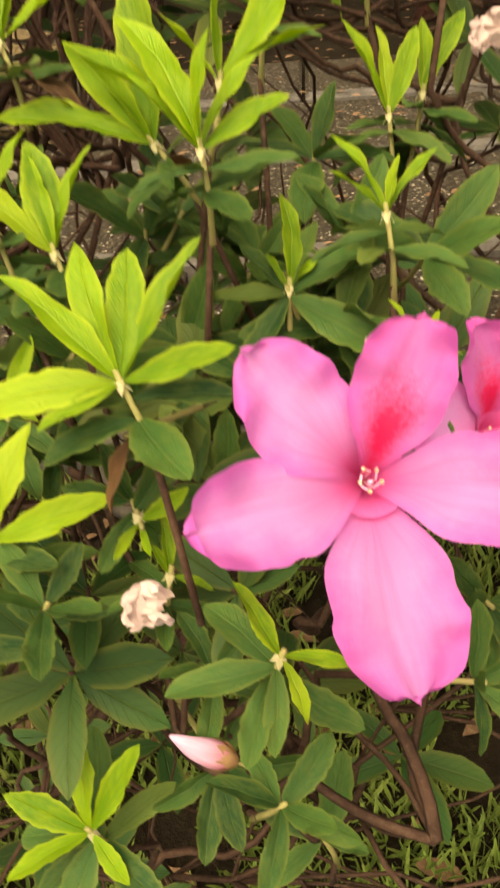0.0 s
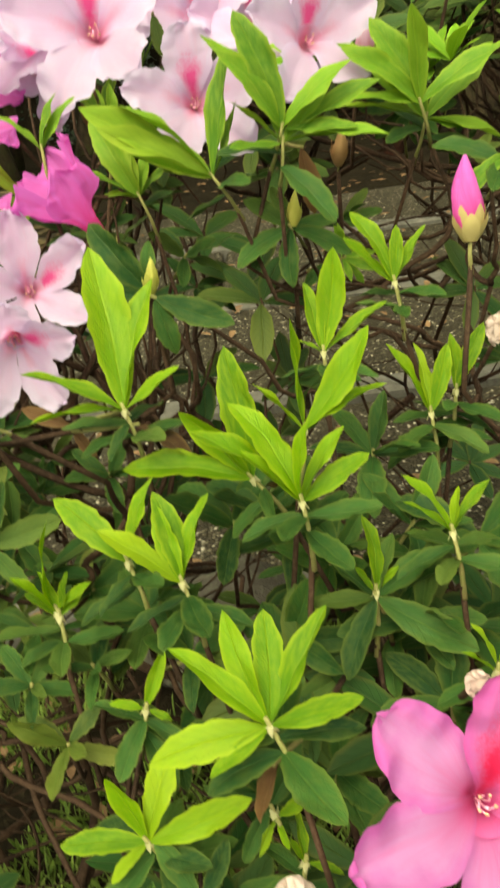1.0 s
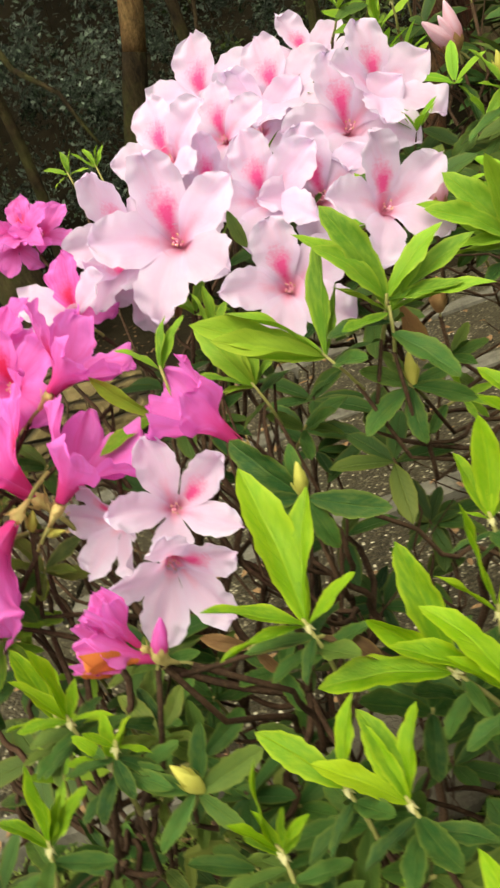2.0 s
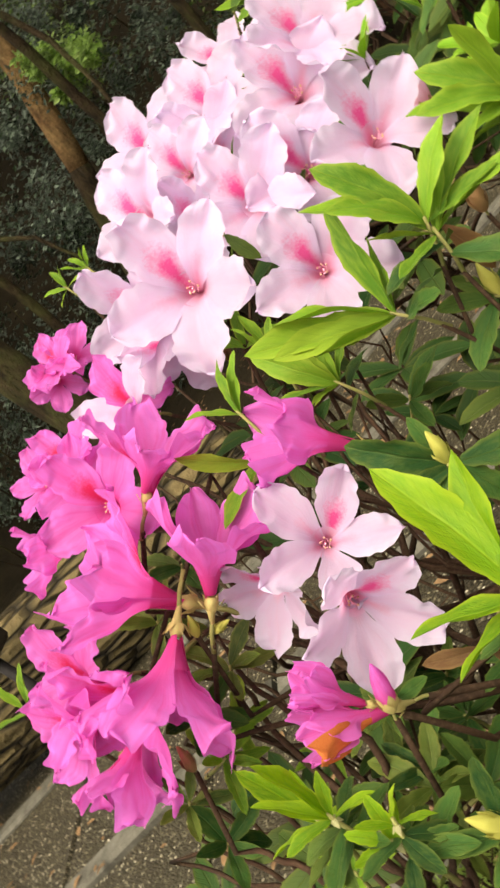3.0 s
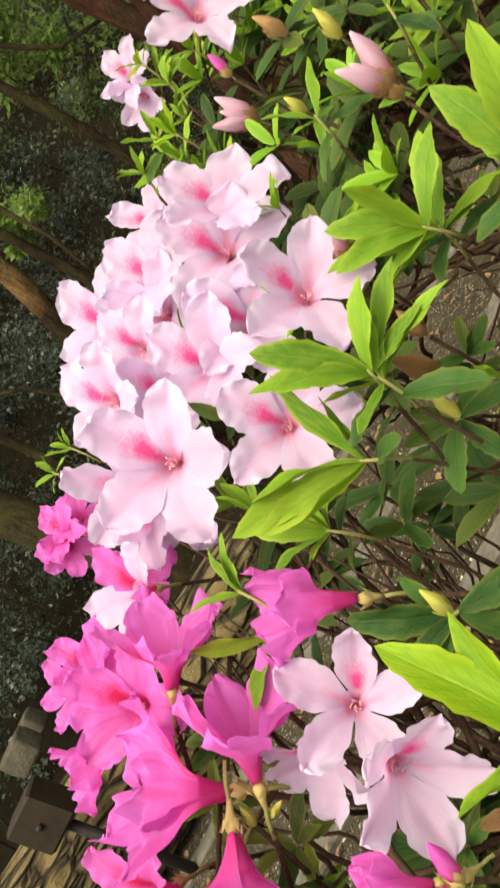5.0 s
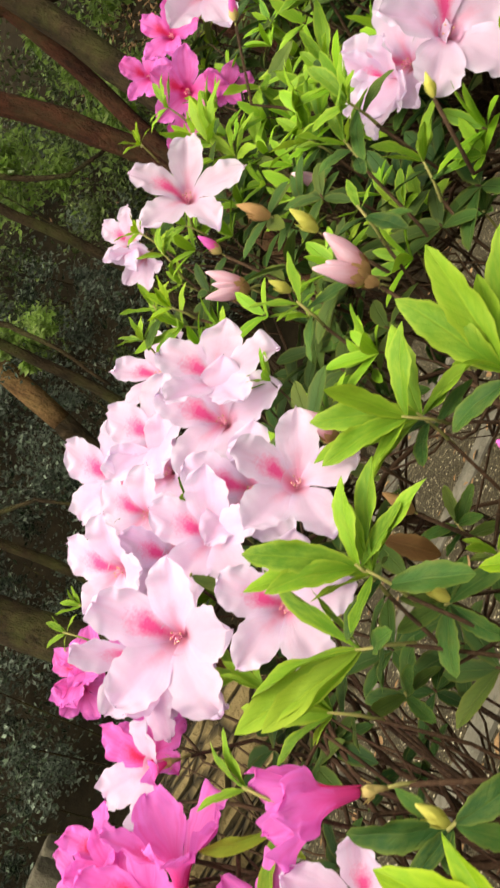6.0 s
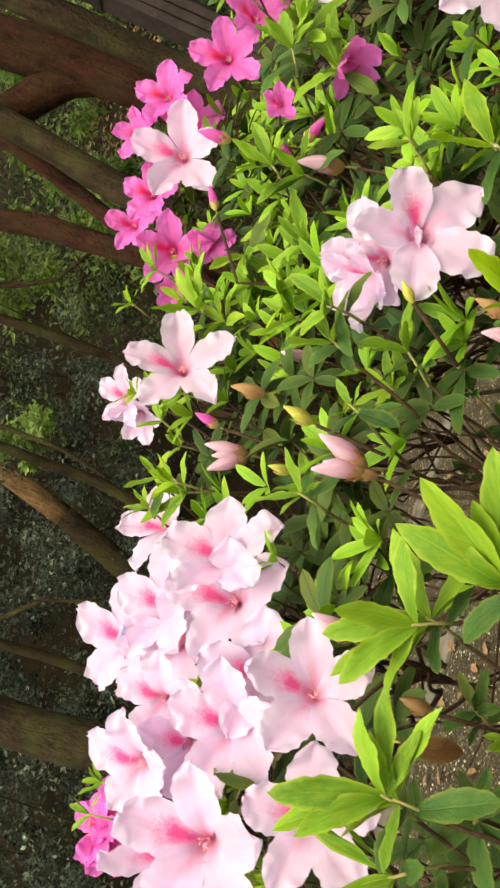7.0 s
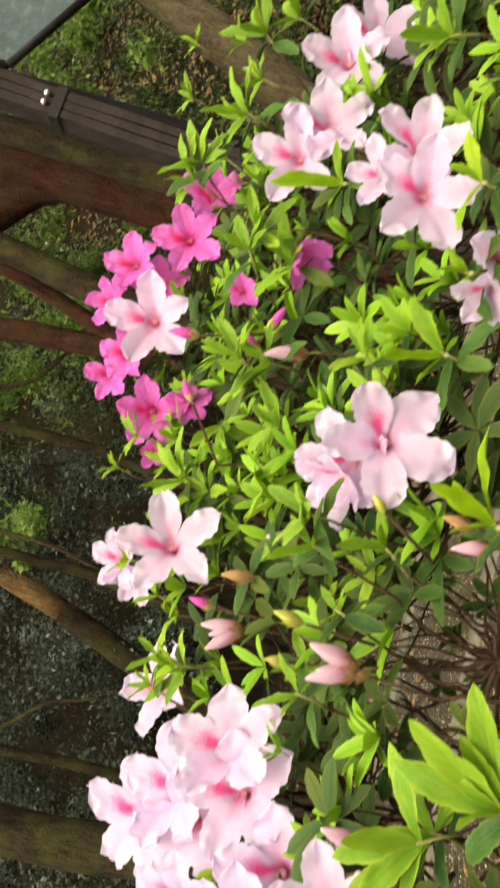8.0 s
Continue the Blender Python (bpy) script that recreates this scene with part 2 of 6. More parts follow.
YOUNG = leaf_material("young_leaf", (0.078, 0.19, 0.004), (0.165, 0.325, 0.006), (0.33, 0.43, 0.02), 0.50, 0.34, 0.30)
FRESH = leaf_material("fresh_leaf", (0.070, 0.175, 0.010), (0.165, 0.325, 0.018), (0.30, 0.40, 0.04), 0.55, 0.30, 0.3)
MATURE = leaf_material("mature_leaf", (0.009, 0.040, 0.010), (0.040, 0.107, 0.020), (0.11, 0.14, 0.025), 0.5, 0.18, 0.14)
OLIVE = leaf_material("olive_leaf", (0.034, 0.070, 0.011), (0.10, 0.15, 0.02), (0.17, 0.18, 0.035), 0.5, 0.24, 0.28)
FADED = leaf_material("faded_leaf", (0.06, 0.032, 0.016), (0.15, 0.072, 0.026), (0.19, 0.12, 0.045), 0.6, 0.2, 0.2)
# Mature leaf colour darkened: the shade inside the hedge is put into it.
FILL = leaf_material("shade_inner_leaf", (0.007, 0.027, 0.007), (0.027, 0.075, 0.017), (0.085, 0.095, 0.018), 0.55, 0.14, 0.11, True)
FILL_Y = leaf_material("inner_young_leaf", (0.065, 0.19, 0.008), (0.155, 0.34, 0.014), (0.29, 0.41, 0.04), 0.55, 0.30, 0.28, True)
# The wood's shade and its pale glints are put into these two leaf colours.
WOODS = leaf_material("woodland_shade_leaf", (0.005, 0.011, 0.005), (0.060, 0.105, 0.045), (0.50, 0.62, 0.50), 0.3, 0.2, 0.14, True, True)
WOODS_M = leaf_material("woodland_green_shade_leaf", (0.010, 0.022, 0.005), (0.14, 0.25, 0.05), (0.40, 0.52, 0.19), 0.3, 0.3, 0.22, True, True)
# Brighter copy for a few shrubs, with sunlight put into the green.
WOODS_L = leaf_material("woodland_sunlit_leaf", (0.030, 0.09, 0.012), (0.30, 0.50, 0.09), (0.55, 0.66, 0.26), 0.3, 0.45, 0.3, True)


def simple(name, a, b, scale, rough=0.7, bump=0.4, depth=0.002, spec=0.14, thin=0.0, c=None, fine=8.0):
    n = Nodes(name)
    p = n.coords("Object")
    f = n.noise(scale, 5.0, 0.65, p)
    col = n.mix(n.ramp(f, (0.3, 0.0), (0.7, 1.0)), a, b)
    g = n.noise(scale * fine, 4.0, 0.7, p)
    col = n.mix(n.math("MULTIPLY", n.ramp(g, (0.5, 0.0), (0.75, 1.0)), 0.6), col, c or b)
    n.base(col, rough, spec)
    n.bump(n.math("ADD", f, n.math("MULTIPLY", g, 0.5)), bump, depth)
    if thin:
        n.thin(col, thin)
    return n.mat


TWIG = simple("twig_bark", (0.018, 0.010, 0.006), (0.052, 0.028, 0.016), 40.0, 0.85, 0.6, 0.002, c=(0.10, 0.064, 0.038))
GREEN_STEM = simple("green_stem", (0.16, 0.18, 0.05), (0.26, 0.22, 0.09), 120.0, 0.6, 0.3, 0.0005)
CALYX = simple("calyx", (0.44, 0.37, 0.12), (0.56, 0.46, 0.22), 150.0, 0.6, 0.4, 0.0005, thin=0.2, c=(0.5, 0.3, 0.12))
SCALE = simple("bud_scale", (0.27, 0.14, 0.06), (0.45, 0.30, 0.14), 200.0, 0.6, 0.5, 0.0005, thin=0.15, c=(0.45, 0.15, 0.08))
YBUD = simple("yellow_bud_scale", (0.40, 0.40, 0.07), (0.56, 0.52, 0.15), 150.0, 0.55, 0.4, 0.0005, thin=0.2, c=(0.45, 0.42, 0.08))
TIPSCALE = simple("pale_leaf_scale", (0.34, 0.34, 0.14), (0.54, 0.50, 0.30), 150.0, 0.6, 0.4, 0.0005, thin=0.25)
FILAMENT = simple("stamen", (0.80, 0.34, 0.50), (0.84, 0.44, 0.58), 200.0, 0.5, 0.1, 0.0003, thin=0.2)
ANTHER = simple("anther", (0.58, 0.34, 0.22), (0.70, 0.46, 0.30), 400.0, 0.6, 0.1, 0.0003)
WITHER = simple("withered_petal", (0.62, 0.48, 0.40), (0.76, 0.64, 0.58), 60.0, 0.7, 0.5, 0.001, thin=0.25, c=(0.5, 0.28, 0.2))
ORANGE = simple("withered_orange_petal", (0.55, 0.13, 0.04), (0.66, 0.22, 0.06), 60.0, 0.6, 0.5, 0.001, thin=0.25)


def bark_material(name, dark, light, moss, moss_amount):
    """Rough trunk bark: streaks along the stem, knots, and patches of moss."""
    n = Nodes(name)
    m = n.put("Mapping", Vector=n.coords("Object"))
    m.inputs["Scale"].default_value = (16.0, 16.0, 5.0)
    f = n.noise(1.0, 6.0, 0.7, m.outputs[0])
    g = n.noise(55.0, 4.0, 0.7, n.coords("Object"))
    col = n.ramp(f, (0.32, dark), (0.68, light))
    col = n.mix(n.ramp(g, (0.45, 0.0), (0.7, 0.55)), col, tuple(0.35 * c for c in dark))
    patch = n.ramp(n.noise(2.6, 5.0, 0.7, n.coords("Object")), (0.46, 0.0), (0.62, 1.0))
    col = n.mix(n.math("MULTIPLY", n.math("MULTIPLY", patch, g), moss_amount), col, moss)
    n.base(col, 0.9, 0.15)
    n.bump(n.math("ADD", f, n.math("MULTIPLY", g, 0.4)), 1.0, 0.05)
    return n.mat


BARK = bark_material("tree_bark", (0.010, 0.007, 0.004), (0.068, 0.045, 0.023), (0.075, 0.085, 0.022), 0.9)
BARK_RED = bark_material("red_brown_bark", (0.014, 0.005, 0.003), (0.090, 0.030, 0.016), (0.07, 0.065, 0.025), 0.6)
BARK_TAN = bark_material("tan_bark", (0.10, 0.05, 0.022), (0.42, 0.25, 0.11), (0.10, 0.10, 0.04), 0.6)
BARK_GREY = bark_material("grey_bark", (0.055, 0.042, 0.024), (0.20, 0.155, 0.09), (0.10, 0.10, 0.045), 0.7)
BOX = simple("brown_box_paint", (0.014, 0.010, 0.006), (0.027, 0.020, 0.013), 14.0, 0.7, 0.3, 0.002)
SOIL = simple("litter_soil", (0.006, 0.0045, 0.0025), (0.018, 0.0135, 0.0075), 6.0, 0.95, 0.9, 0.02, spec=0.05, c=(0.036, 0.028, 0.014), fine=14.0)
STONE = simple("pale_stone", (0.042, 0.038, 0.029), (0.12, 0.112, 0.09), 14.0, 0.85, 0.5, 0.004, c=(0.12, 0.12, 0.10), fine=9.0)
ROCK = simple("rock", (0.035, 0.03, 0.022), (0.085, 0.075, 0.056), 8.0, 0.9, 0.8, 0.015, c=(0.09, 0.10, 0.06))
TIMBER = simple("dark_timber", (0.012, 0.009, 0.008), (0.036, 0.027, 0.024), 12.0, 0.85, 0.6, 0.004, spec=0.12)
METAL = simple("galvanised_metal", (0.55, 0.56, 0.56), (0.7, 0.7, 0.7), 40.0, 0.4, 0.2, 0.001, spec=0.5)
METAL.node_tree.nodes["Principled BSDF"].inputs["Metallic"].default_value = 0.9
STRAP = simple("painted_steel", (0.010, 0.008, 0.008), (0.022, 0.018, 0.018), 30.0, 0.5, 0.2, 0.001)
GLASSY = simple("weathered_glass_roof", (0.03, 0.045, 0.047), (0.06, 0.085, 0.088), 3.0, 0.3, 0.1, 0.001, c=(0.12, 0.15, 0.15))
GRASS = leaf_material("grass_blade", (0.05, 0.11, 0.012), (0.13, 0.22, 0.03), (0.28, 0.32, 0.08), 0.6, 0.25, 0.3, True)
LITTER = simple("fallen_leaf", (0.09, 0.05, 0.025), (0.2, 0.12, 0.06), 20.0, 0.85, 0.4, 0.002, c=(0.28, 0.2, 0.11))


def plated_bark(name, a, b, crack, stretch):
    """Bark in long plates parted by deep dark fissures."""
    n = Nodes(name)
    m = n.put("Mapping", Vector=n.coords("Object"))
    m.inputs["Scale"].default_value = stretch
    warp = n.put("MixRGB", Fac=0.12, Color1=m.outputs[0], Color2=n.tree.nodes.new("ShaderNodeTexNoise").outputs["Color"])
    cell = n.tree.nodes.new("ShaderNodeTexVoronoi")
    cell.feature = "DISTANCE_TO_EDGE"
    cell.inputs["Scale"].default_value = 1.0
    n.feed(warp.outputs[0], cell.inputs["Vector"])
    gap = n.ramp(cell.outputs["Distance"], (0.0, 1.0), (0.16, 0.0))
    f = n.noise(14.0, 5.0, 0.7, n.coords("Object"))
    col = n.mix(gap, n.mix(n.ramp(f, (0.3, 0.0), (0.7, 1.0)), a, b), crack)
    n.base(col, 0.9, 0.2)
    n.bump(n.math("ADD", n.math("MULTIPLY", gap, -1.5), f), 1.0, 0.03)
    return n.mat


PLATED = plated_bark("plated_tan_bark", (0.064, 0.048, 0.020), (0.145, 0.108, 0.05), (0.014, 0.010, 0.005), (18.0, 5.5, 18.0))


def aggregate_material():
    """Exposed-aggregate paving: small rounded pebbles in grey mortar."""
    n = Nodes("exposed_aggregate")
    p = n.place()
    cell = n.tree.nodes.new("ShaderNodeTexVoronoi")
    cell.inputs["Scale"].default_value = 150.0
    n.feed(p, cell.inputs["Vector"])
    sep = n.put("SeparateXYZ", Vector=cell.outputs["Color"])
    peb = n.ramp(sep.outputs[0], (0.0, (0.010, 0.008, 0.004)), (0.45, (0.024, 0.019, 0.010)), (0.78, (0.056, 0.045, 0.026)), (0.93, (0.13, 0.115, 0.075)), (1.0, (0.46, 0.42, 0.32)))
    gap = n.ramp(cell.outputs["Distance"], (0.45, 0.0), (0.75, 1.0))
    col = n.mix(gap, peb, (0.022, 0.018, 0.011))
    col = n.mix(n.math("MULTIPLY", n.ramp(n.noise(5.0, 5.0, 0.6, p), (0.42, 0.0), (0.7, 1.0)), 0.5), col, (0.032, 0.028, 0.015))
    n.base(col, 0.65, 0.16)
    n.bump(n.math("MULTIPLY", cell.outputs["Distance"], -1.0), 0.9, 0.004)
    return n.mat


AGG = aggregate_material()


# ---- mesh helpers ----
def mesh_from(name, verts, faces, mat, uvs=None, smooth=True):
    me = bpy.data.meshes.new(name)
    me.from_pydata([tuple(v) for v in verts], [], faces)
    if uvs is not None:
        layer = me.uv_layers.new(name="UVMap")
        idx = np.empty(len(me.loops), dtype=np.int32)
        me.loops.foreach_get("vertex_index", idx)
        layer.data.foreach_set("uv", np.asarray(uvs, dtype=np.float32)[idx].ravel())
    if smooth:
        me.polygons.foreach_set("use_smooth", [True] * len(me.polygons))
    me.materials.append(mat)
    me.update()
    return me


def child(name, me, parent, m=None, label=""):
    ob = new(name, me)
    ob.parent = parent
    if m is not None:
        ob.matrix_basis = m
    return tagged(ob, label)


def grid_faces(rows, cols, wrap=False):
    out = []
    for i in range(rows - 1):
        for j in range(cols if wrap else cols - 1):
            k = (j + 1) % cols
            out.append((i * cols + j, i * cols + k, (i + 1) * cols + k, (i + 1) * cols + j))
    return out


def tube(points, radii, sides=6):
    """Vertices and faces of a closed tapering tube along points."""
    pts = [Vector(p) for p in points]
    verts, side = [], None
    for i, p in enumerate(pts):
        d = (pts[min(i + 1, len(pts) - 1)] - pts[max(i - 1, 0)]).normalized()
        side = (side or d.orthogonal())
        side = (side - d * side.dot(d)).normalized()
        up = d.cross(side)
        for k in range(sides):
            a = 2 * math.pi * k / sides
            verts.append(p + radii[i] * (math.cos(a) * side + math.sin(a) * up))
    faces = grid_faces(len(pts), sides, True)
    faces.append(tuple(reversed(range(sides))))
    n = len(verts)
    faces.append(tuple(range(n - sides, n)))
    return verts, faces


def merged(pieces):
    verts, faces = [], []
    for v, f in pieces:
        o = len(verts)
        verts += v
        faces += [tuple(i + o for i in q) for q in f]
    return verts, faces


def basis(axis, up, at=(0, 0, 0)):
    """A pose whose Z runs along axis and whose Y leans towards up."""
    z = Vector(axis).normalized()
    y = Vector(up) - z * Vector(up).dot(z)
    y = y.normalized() if y.length > 1e-4 else z.orthogonal().normalized()
    x = y.cross(z)
    m = Matrix((x, y, z)).transposed().to_4x4()
    m.translation = Vector(at)
    return m


# ---- leaves ----
def leaf_mesh(name, mat, width, bend, fold, twist, wave, seed, round_tip=0.0):
    """A pointed blade of length 1 along +Y, its upper side towards +Z."""
    rnd = random.Random(seed)
    rows, cols = 15, 7
    verts, uvs = [], []
    ph, blunt = rnd.uniform(0, 6.3), rnd.uniform(0.62, 0.85) - round_tip
    for i in range(rows):
        v = i / (rows - 1)
        half = width * 0.5 * max(0.0, math.sin(math.pi * min(1.0, v ** 1.06))) ** blunt * (0.8 + 0.25 * v) + 0.014 * (1 - v)
        side = 0.035 * math.sin(3.0 * v + ph)
        y = math.sin(bend * v) / bend if abs(bend) > 1e-3 else v
        z = (1 - math.cos(bend * v)) / bend if abs(bend) > 1e-3 else 0.0
        for j in range(cols):
            s = 2 * j / (cols - 1) - 1
            w = wave * math.sin(9 * v + ph + (2 if s < 0 else 0)) * abs(s) ** 2 * math.sin(math.pi * v)
            lift = fold * abs(s) * half + w
            a = twist * v
            nick = 1 + (0.05 * math.sin(31 * v + ph + 2.5 * s) + 0.04 * math.sin(53 * v + 3 * ph - 2 * s)) * (1 if abs(s) > 0.9 else 0.3)
            xx, zz = s * half * nick * (1 - 0.15 * fold) + side * v, lift + 0.012 * math.sin(14 * v + 3 * s + ph) * math.sin(math.pi * v)
            verts.append((xx * math.cos(a) - zz * math.sin(a), y, -z + xx * math.sin(a) + zz * math.cos(a)))
            uvs.append((j / (cols - 1), v))
    return mesh_from(name, verts, grid_faces(rows, cols), mat, uvs)


def leaf_set(mat, width, bends, tag, wave=0.03):
    return [leaf_mesh(tag, mat, width * (0.9 + 0.2 * ((7 * k) % 5) / 4), b, 0.42 - 0.12 * (k % 3), 0.25 * ((k % 3) - 1), wave, k, 0.16 if "mature" in tag else 0.05) for k, b in enumerate(bends)]


LEAVES = {
    "young": leaf_set(YOUNG, 0.30, (0.35, -0.25, 0.65, 0.1, 0.45), "young_leaf"),
    "fresh": leaf_set(FRESH, 0.285, (0.35, -0.2, 0.65, 0.1, 0.5), "fresh_leaf"),
    "mature": leaf_set(MATURE, 0.37, (0.35, 0.1, 0.6, -0.15, 0.5), "mature_leaf"),
    "olive": leaf_set(OLIVE, 0.33, (0.35, 0.1, 0.6, -0.15, 0.5), "olive_leaf"),
    "faded": leaf_set(FADED, 0.38, (0.4, 0.7), "faded_leaf", 0.03),
}


def blade_pose(at, direction, axis, length):
    """Pose of a leaf that starts at a place, runs along direction and turns its upper side to axis."""
    y = Vector(direction).normalized()
    z = Vector(axis) - y * Vector(axis).dot(y)
    z = z.normalized() if z.length > 1e-3 else y.orthogonal().normalized()
    x = y.cross(z)
    m = Matrix((x, y, z)).transposed().to_4x4() @ Matrix.Diagonal((length, length, length, 1))
    m.translation = Vector(at)
    return m


def scale_tuft(name, mat, r, n=4):
    """A few short papery scales round a shoot's foot."""
    pieces = []
    for k in range(n):
        a = 2 * math.pi * k / n
        c, s = math.cos(a), math.sin(a)
        v = []
        for i in range(4):
            q = i / 3
            w = r * 0.55 * (1 - q) ** 0.7
            o, h = r * (0.25 + 0.5 * q), r * (1.9 * q - 0.4)
            v += [(o * c - w * s, o * s + w * c, h), (o * c * 1.15, o * s * 1.15, h), (o * c + w * s, o * s - w * c, h)]
        pieces.append((v, grid_faces(4, 3)))
    return mesh_from(name, *merged(pieces), mat)


TUFT = scale_tuft("leaf_base", TIPSCALE, 1.0)
KINDS = {
    "young": ("whorl of bright yellow-green young azalea leaves at a twig tip", "young azalea shoots"),
    "fresh": ("whorl of fresh green narrow azalea leaves on a twig", "fresh azalea shoots"),
    "olive": ("whorl of dull olive-green azalea leaves on a brown twig", "dark azalea shoots"),
    "faded": ("faded orange-brown azalea leaves on a twig", "faded azalea leaves"),
    "mature": ("whorl of dark green oval azalea leaves on a brown twig", "dark azalea shoots"),
}
STEMS = []


def stem_mesh(length, r):
    return mesh_from("stem", *tube([(0, 0, -length), (0.03 * length, 0, -0.5 * length), (0, 0, 0.004)], (r * 1.25, r, r * 0.8), 6), GREEN_STEM)


STEM = stem_mesh(0.03, 0.0011)


def whorl(kind, at, leaves, old=0, old_len=0.035, tip="", faded=0):
    """A shoot: its leaves as vectors from the foot; old dark leaves spread below them."""
    rnd = random.Random(hash((round(at[0] * 1000), round(at[1] * 1000), round(at[2] * 1000))))
    axis = sum((Vector(d).normalized() for d in leaves), Vector((0, 0, 0.4))) if leaves else Vector((rnd.uniform(-0.3, 0.3), -0.5, 1))
    axis.normalize()
    if axis.dot(Vector((0, -0.4, 1))) < 0.1:
        axis = (axis + Vector((0, -0.5, 0.9))).normalized()
    old = math.ceil(0.6 * old) if kind == "fresh" else old
    label, group = KINDS[kind]
    root = tagged(new("leaf_whorl"), label, "leaf shoot", group)
    root.location = Vector(at)
    turn = basis(axis, (0, 1, 0.3))
    for d in leaves:
        d = Vector(d)
        me = rnd.choice(LEAVES[kind])
        face = axis + Vector((0, -0.35, 0.45)) + Vector((rnd.uniform(-0.6, 0.6), rnd.uniform(-0.5, 0.5), rnd.uniform(-0.2, 0.2)))
        child("leaf", me, root, blade_pose(d.normalized() * 0.001, d, face, d.length))
    spin = rnd.uniform(0, 6.3)
    for k in range(old):
        a = spin + 2.4 * k + rnd.uniform(-0.3, 0.3)
        out = turn.to_3x3() @ Vector((math.cos(a), math.sin(a), rnd.uniform(-0.35, 0.25)))
        me = rnd.choice(LEAVES["faded" if k < faded else "mature"])
        child("leaf", me, root, blade_pose(axis * -0.006 * (1 + k % 2), out, axis + Vector((0, -0.3, 0.5)), old_len * rnd.uniform(0.75, 1.15)), "orange-brown faded leaf" if k < faded else "")
    child("stem", STEM, root, turn)
    if tip == "bud":
        child("bud", YELLOW_BUD, root, turn @ Matrix.Diagonal((1, 1, 1, 1)), "plump yellow-green bud")
    elif kind == "young":
        child("leaf_base", TUFT, root, turn @ Matrix.Diagonal((0.0030, 0.0034, -0.0020, 1)), "pale papery shoot base")
    STEMS.append((Vector(at) - axis * 0.028, axis.copy(), 0.0013))
    return root


def ring(kind, at, axis, length, count, spread, old=0, old_len=0.035, tip="", faded=0, seed=0):
    """A shoot whose leaves stand evenly round an axis, at an angle to it."""
    rnd = random.Random(seed * 7919 + int(at[0] * 9000) + int(at[1] * 7000))
    turn = basis(axis, (0, 1, 0.3)).to_3x3()
    leaves = []
    for k in range(count):
        a = 2.4 * k + rnd.uniform(-0.35, 0.35)
        s = radians(spread) * (0.45 + 0.75 * (1 - k / max(1, count))) + rnd.uniform(-0.12, 0.12)
        d = turn @ Vector((math.cos(a) * math.sin(s), math.sin(a) * math.sin(s), math.cos(s)))
        leaves.append(tuple(d * length * rnd.uniform(0.72, 1.08)))
    return whorl(kind, at, leaves, old, old_len, tip, faded)


# ---- flowers ----
def corolla_profile(openness, flare, curl, rows, end=1.0):
    """Radius and height along the corolla from the tube's foot to a lobe's tip: a narrow tube that flares like a trumpet."""
    flare0, flare1 = radians(7 + 19 * openness), radians(17 + 58 * openness + flare)
    r, z, last, out = 0.012, -0.66, 0.0, []
    for i in range(rows):
        v = end * (1 - (1 - i / (rows - 1)) ** 1.25)
        if i:
            m = 0.5 * (v + last)
            f = min(1.0, max(0.0, (m - 0.10) / 0.46))
            ang = (radians(50) if m < 0.05 else 0.0) + flare0 + (flare1 - flare0) * f * f * (3 - 2 * f) + curl * max(0.0, m - 0.66) / 0.34
            r += math.sin(ang) * 1.36 * (v - last)
            z += math.cos(ang) * 1.36 * (v - last)
        last = v
        out.append((v, r, z))
    return out


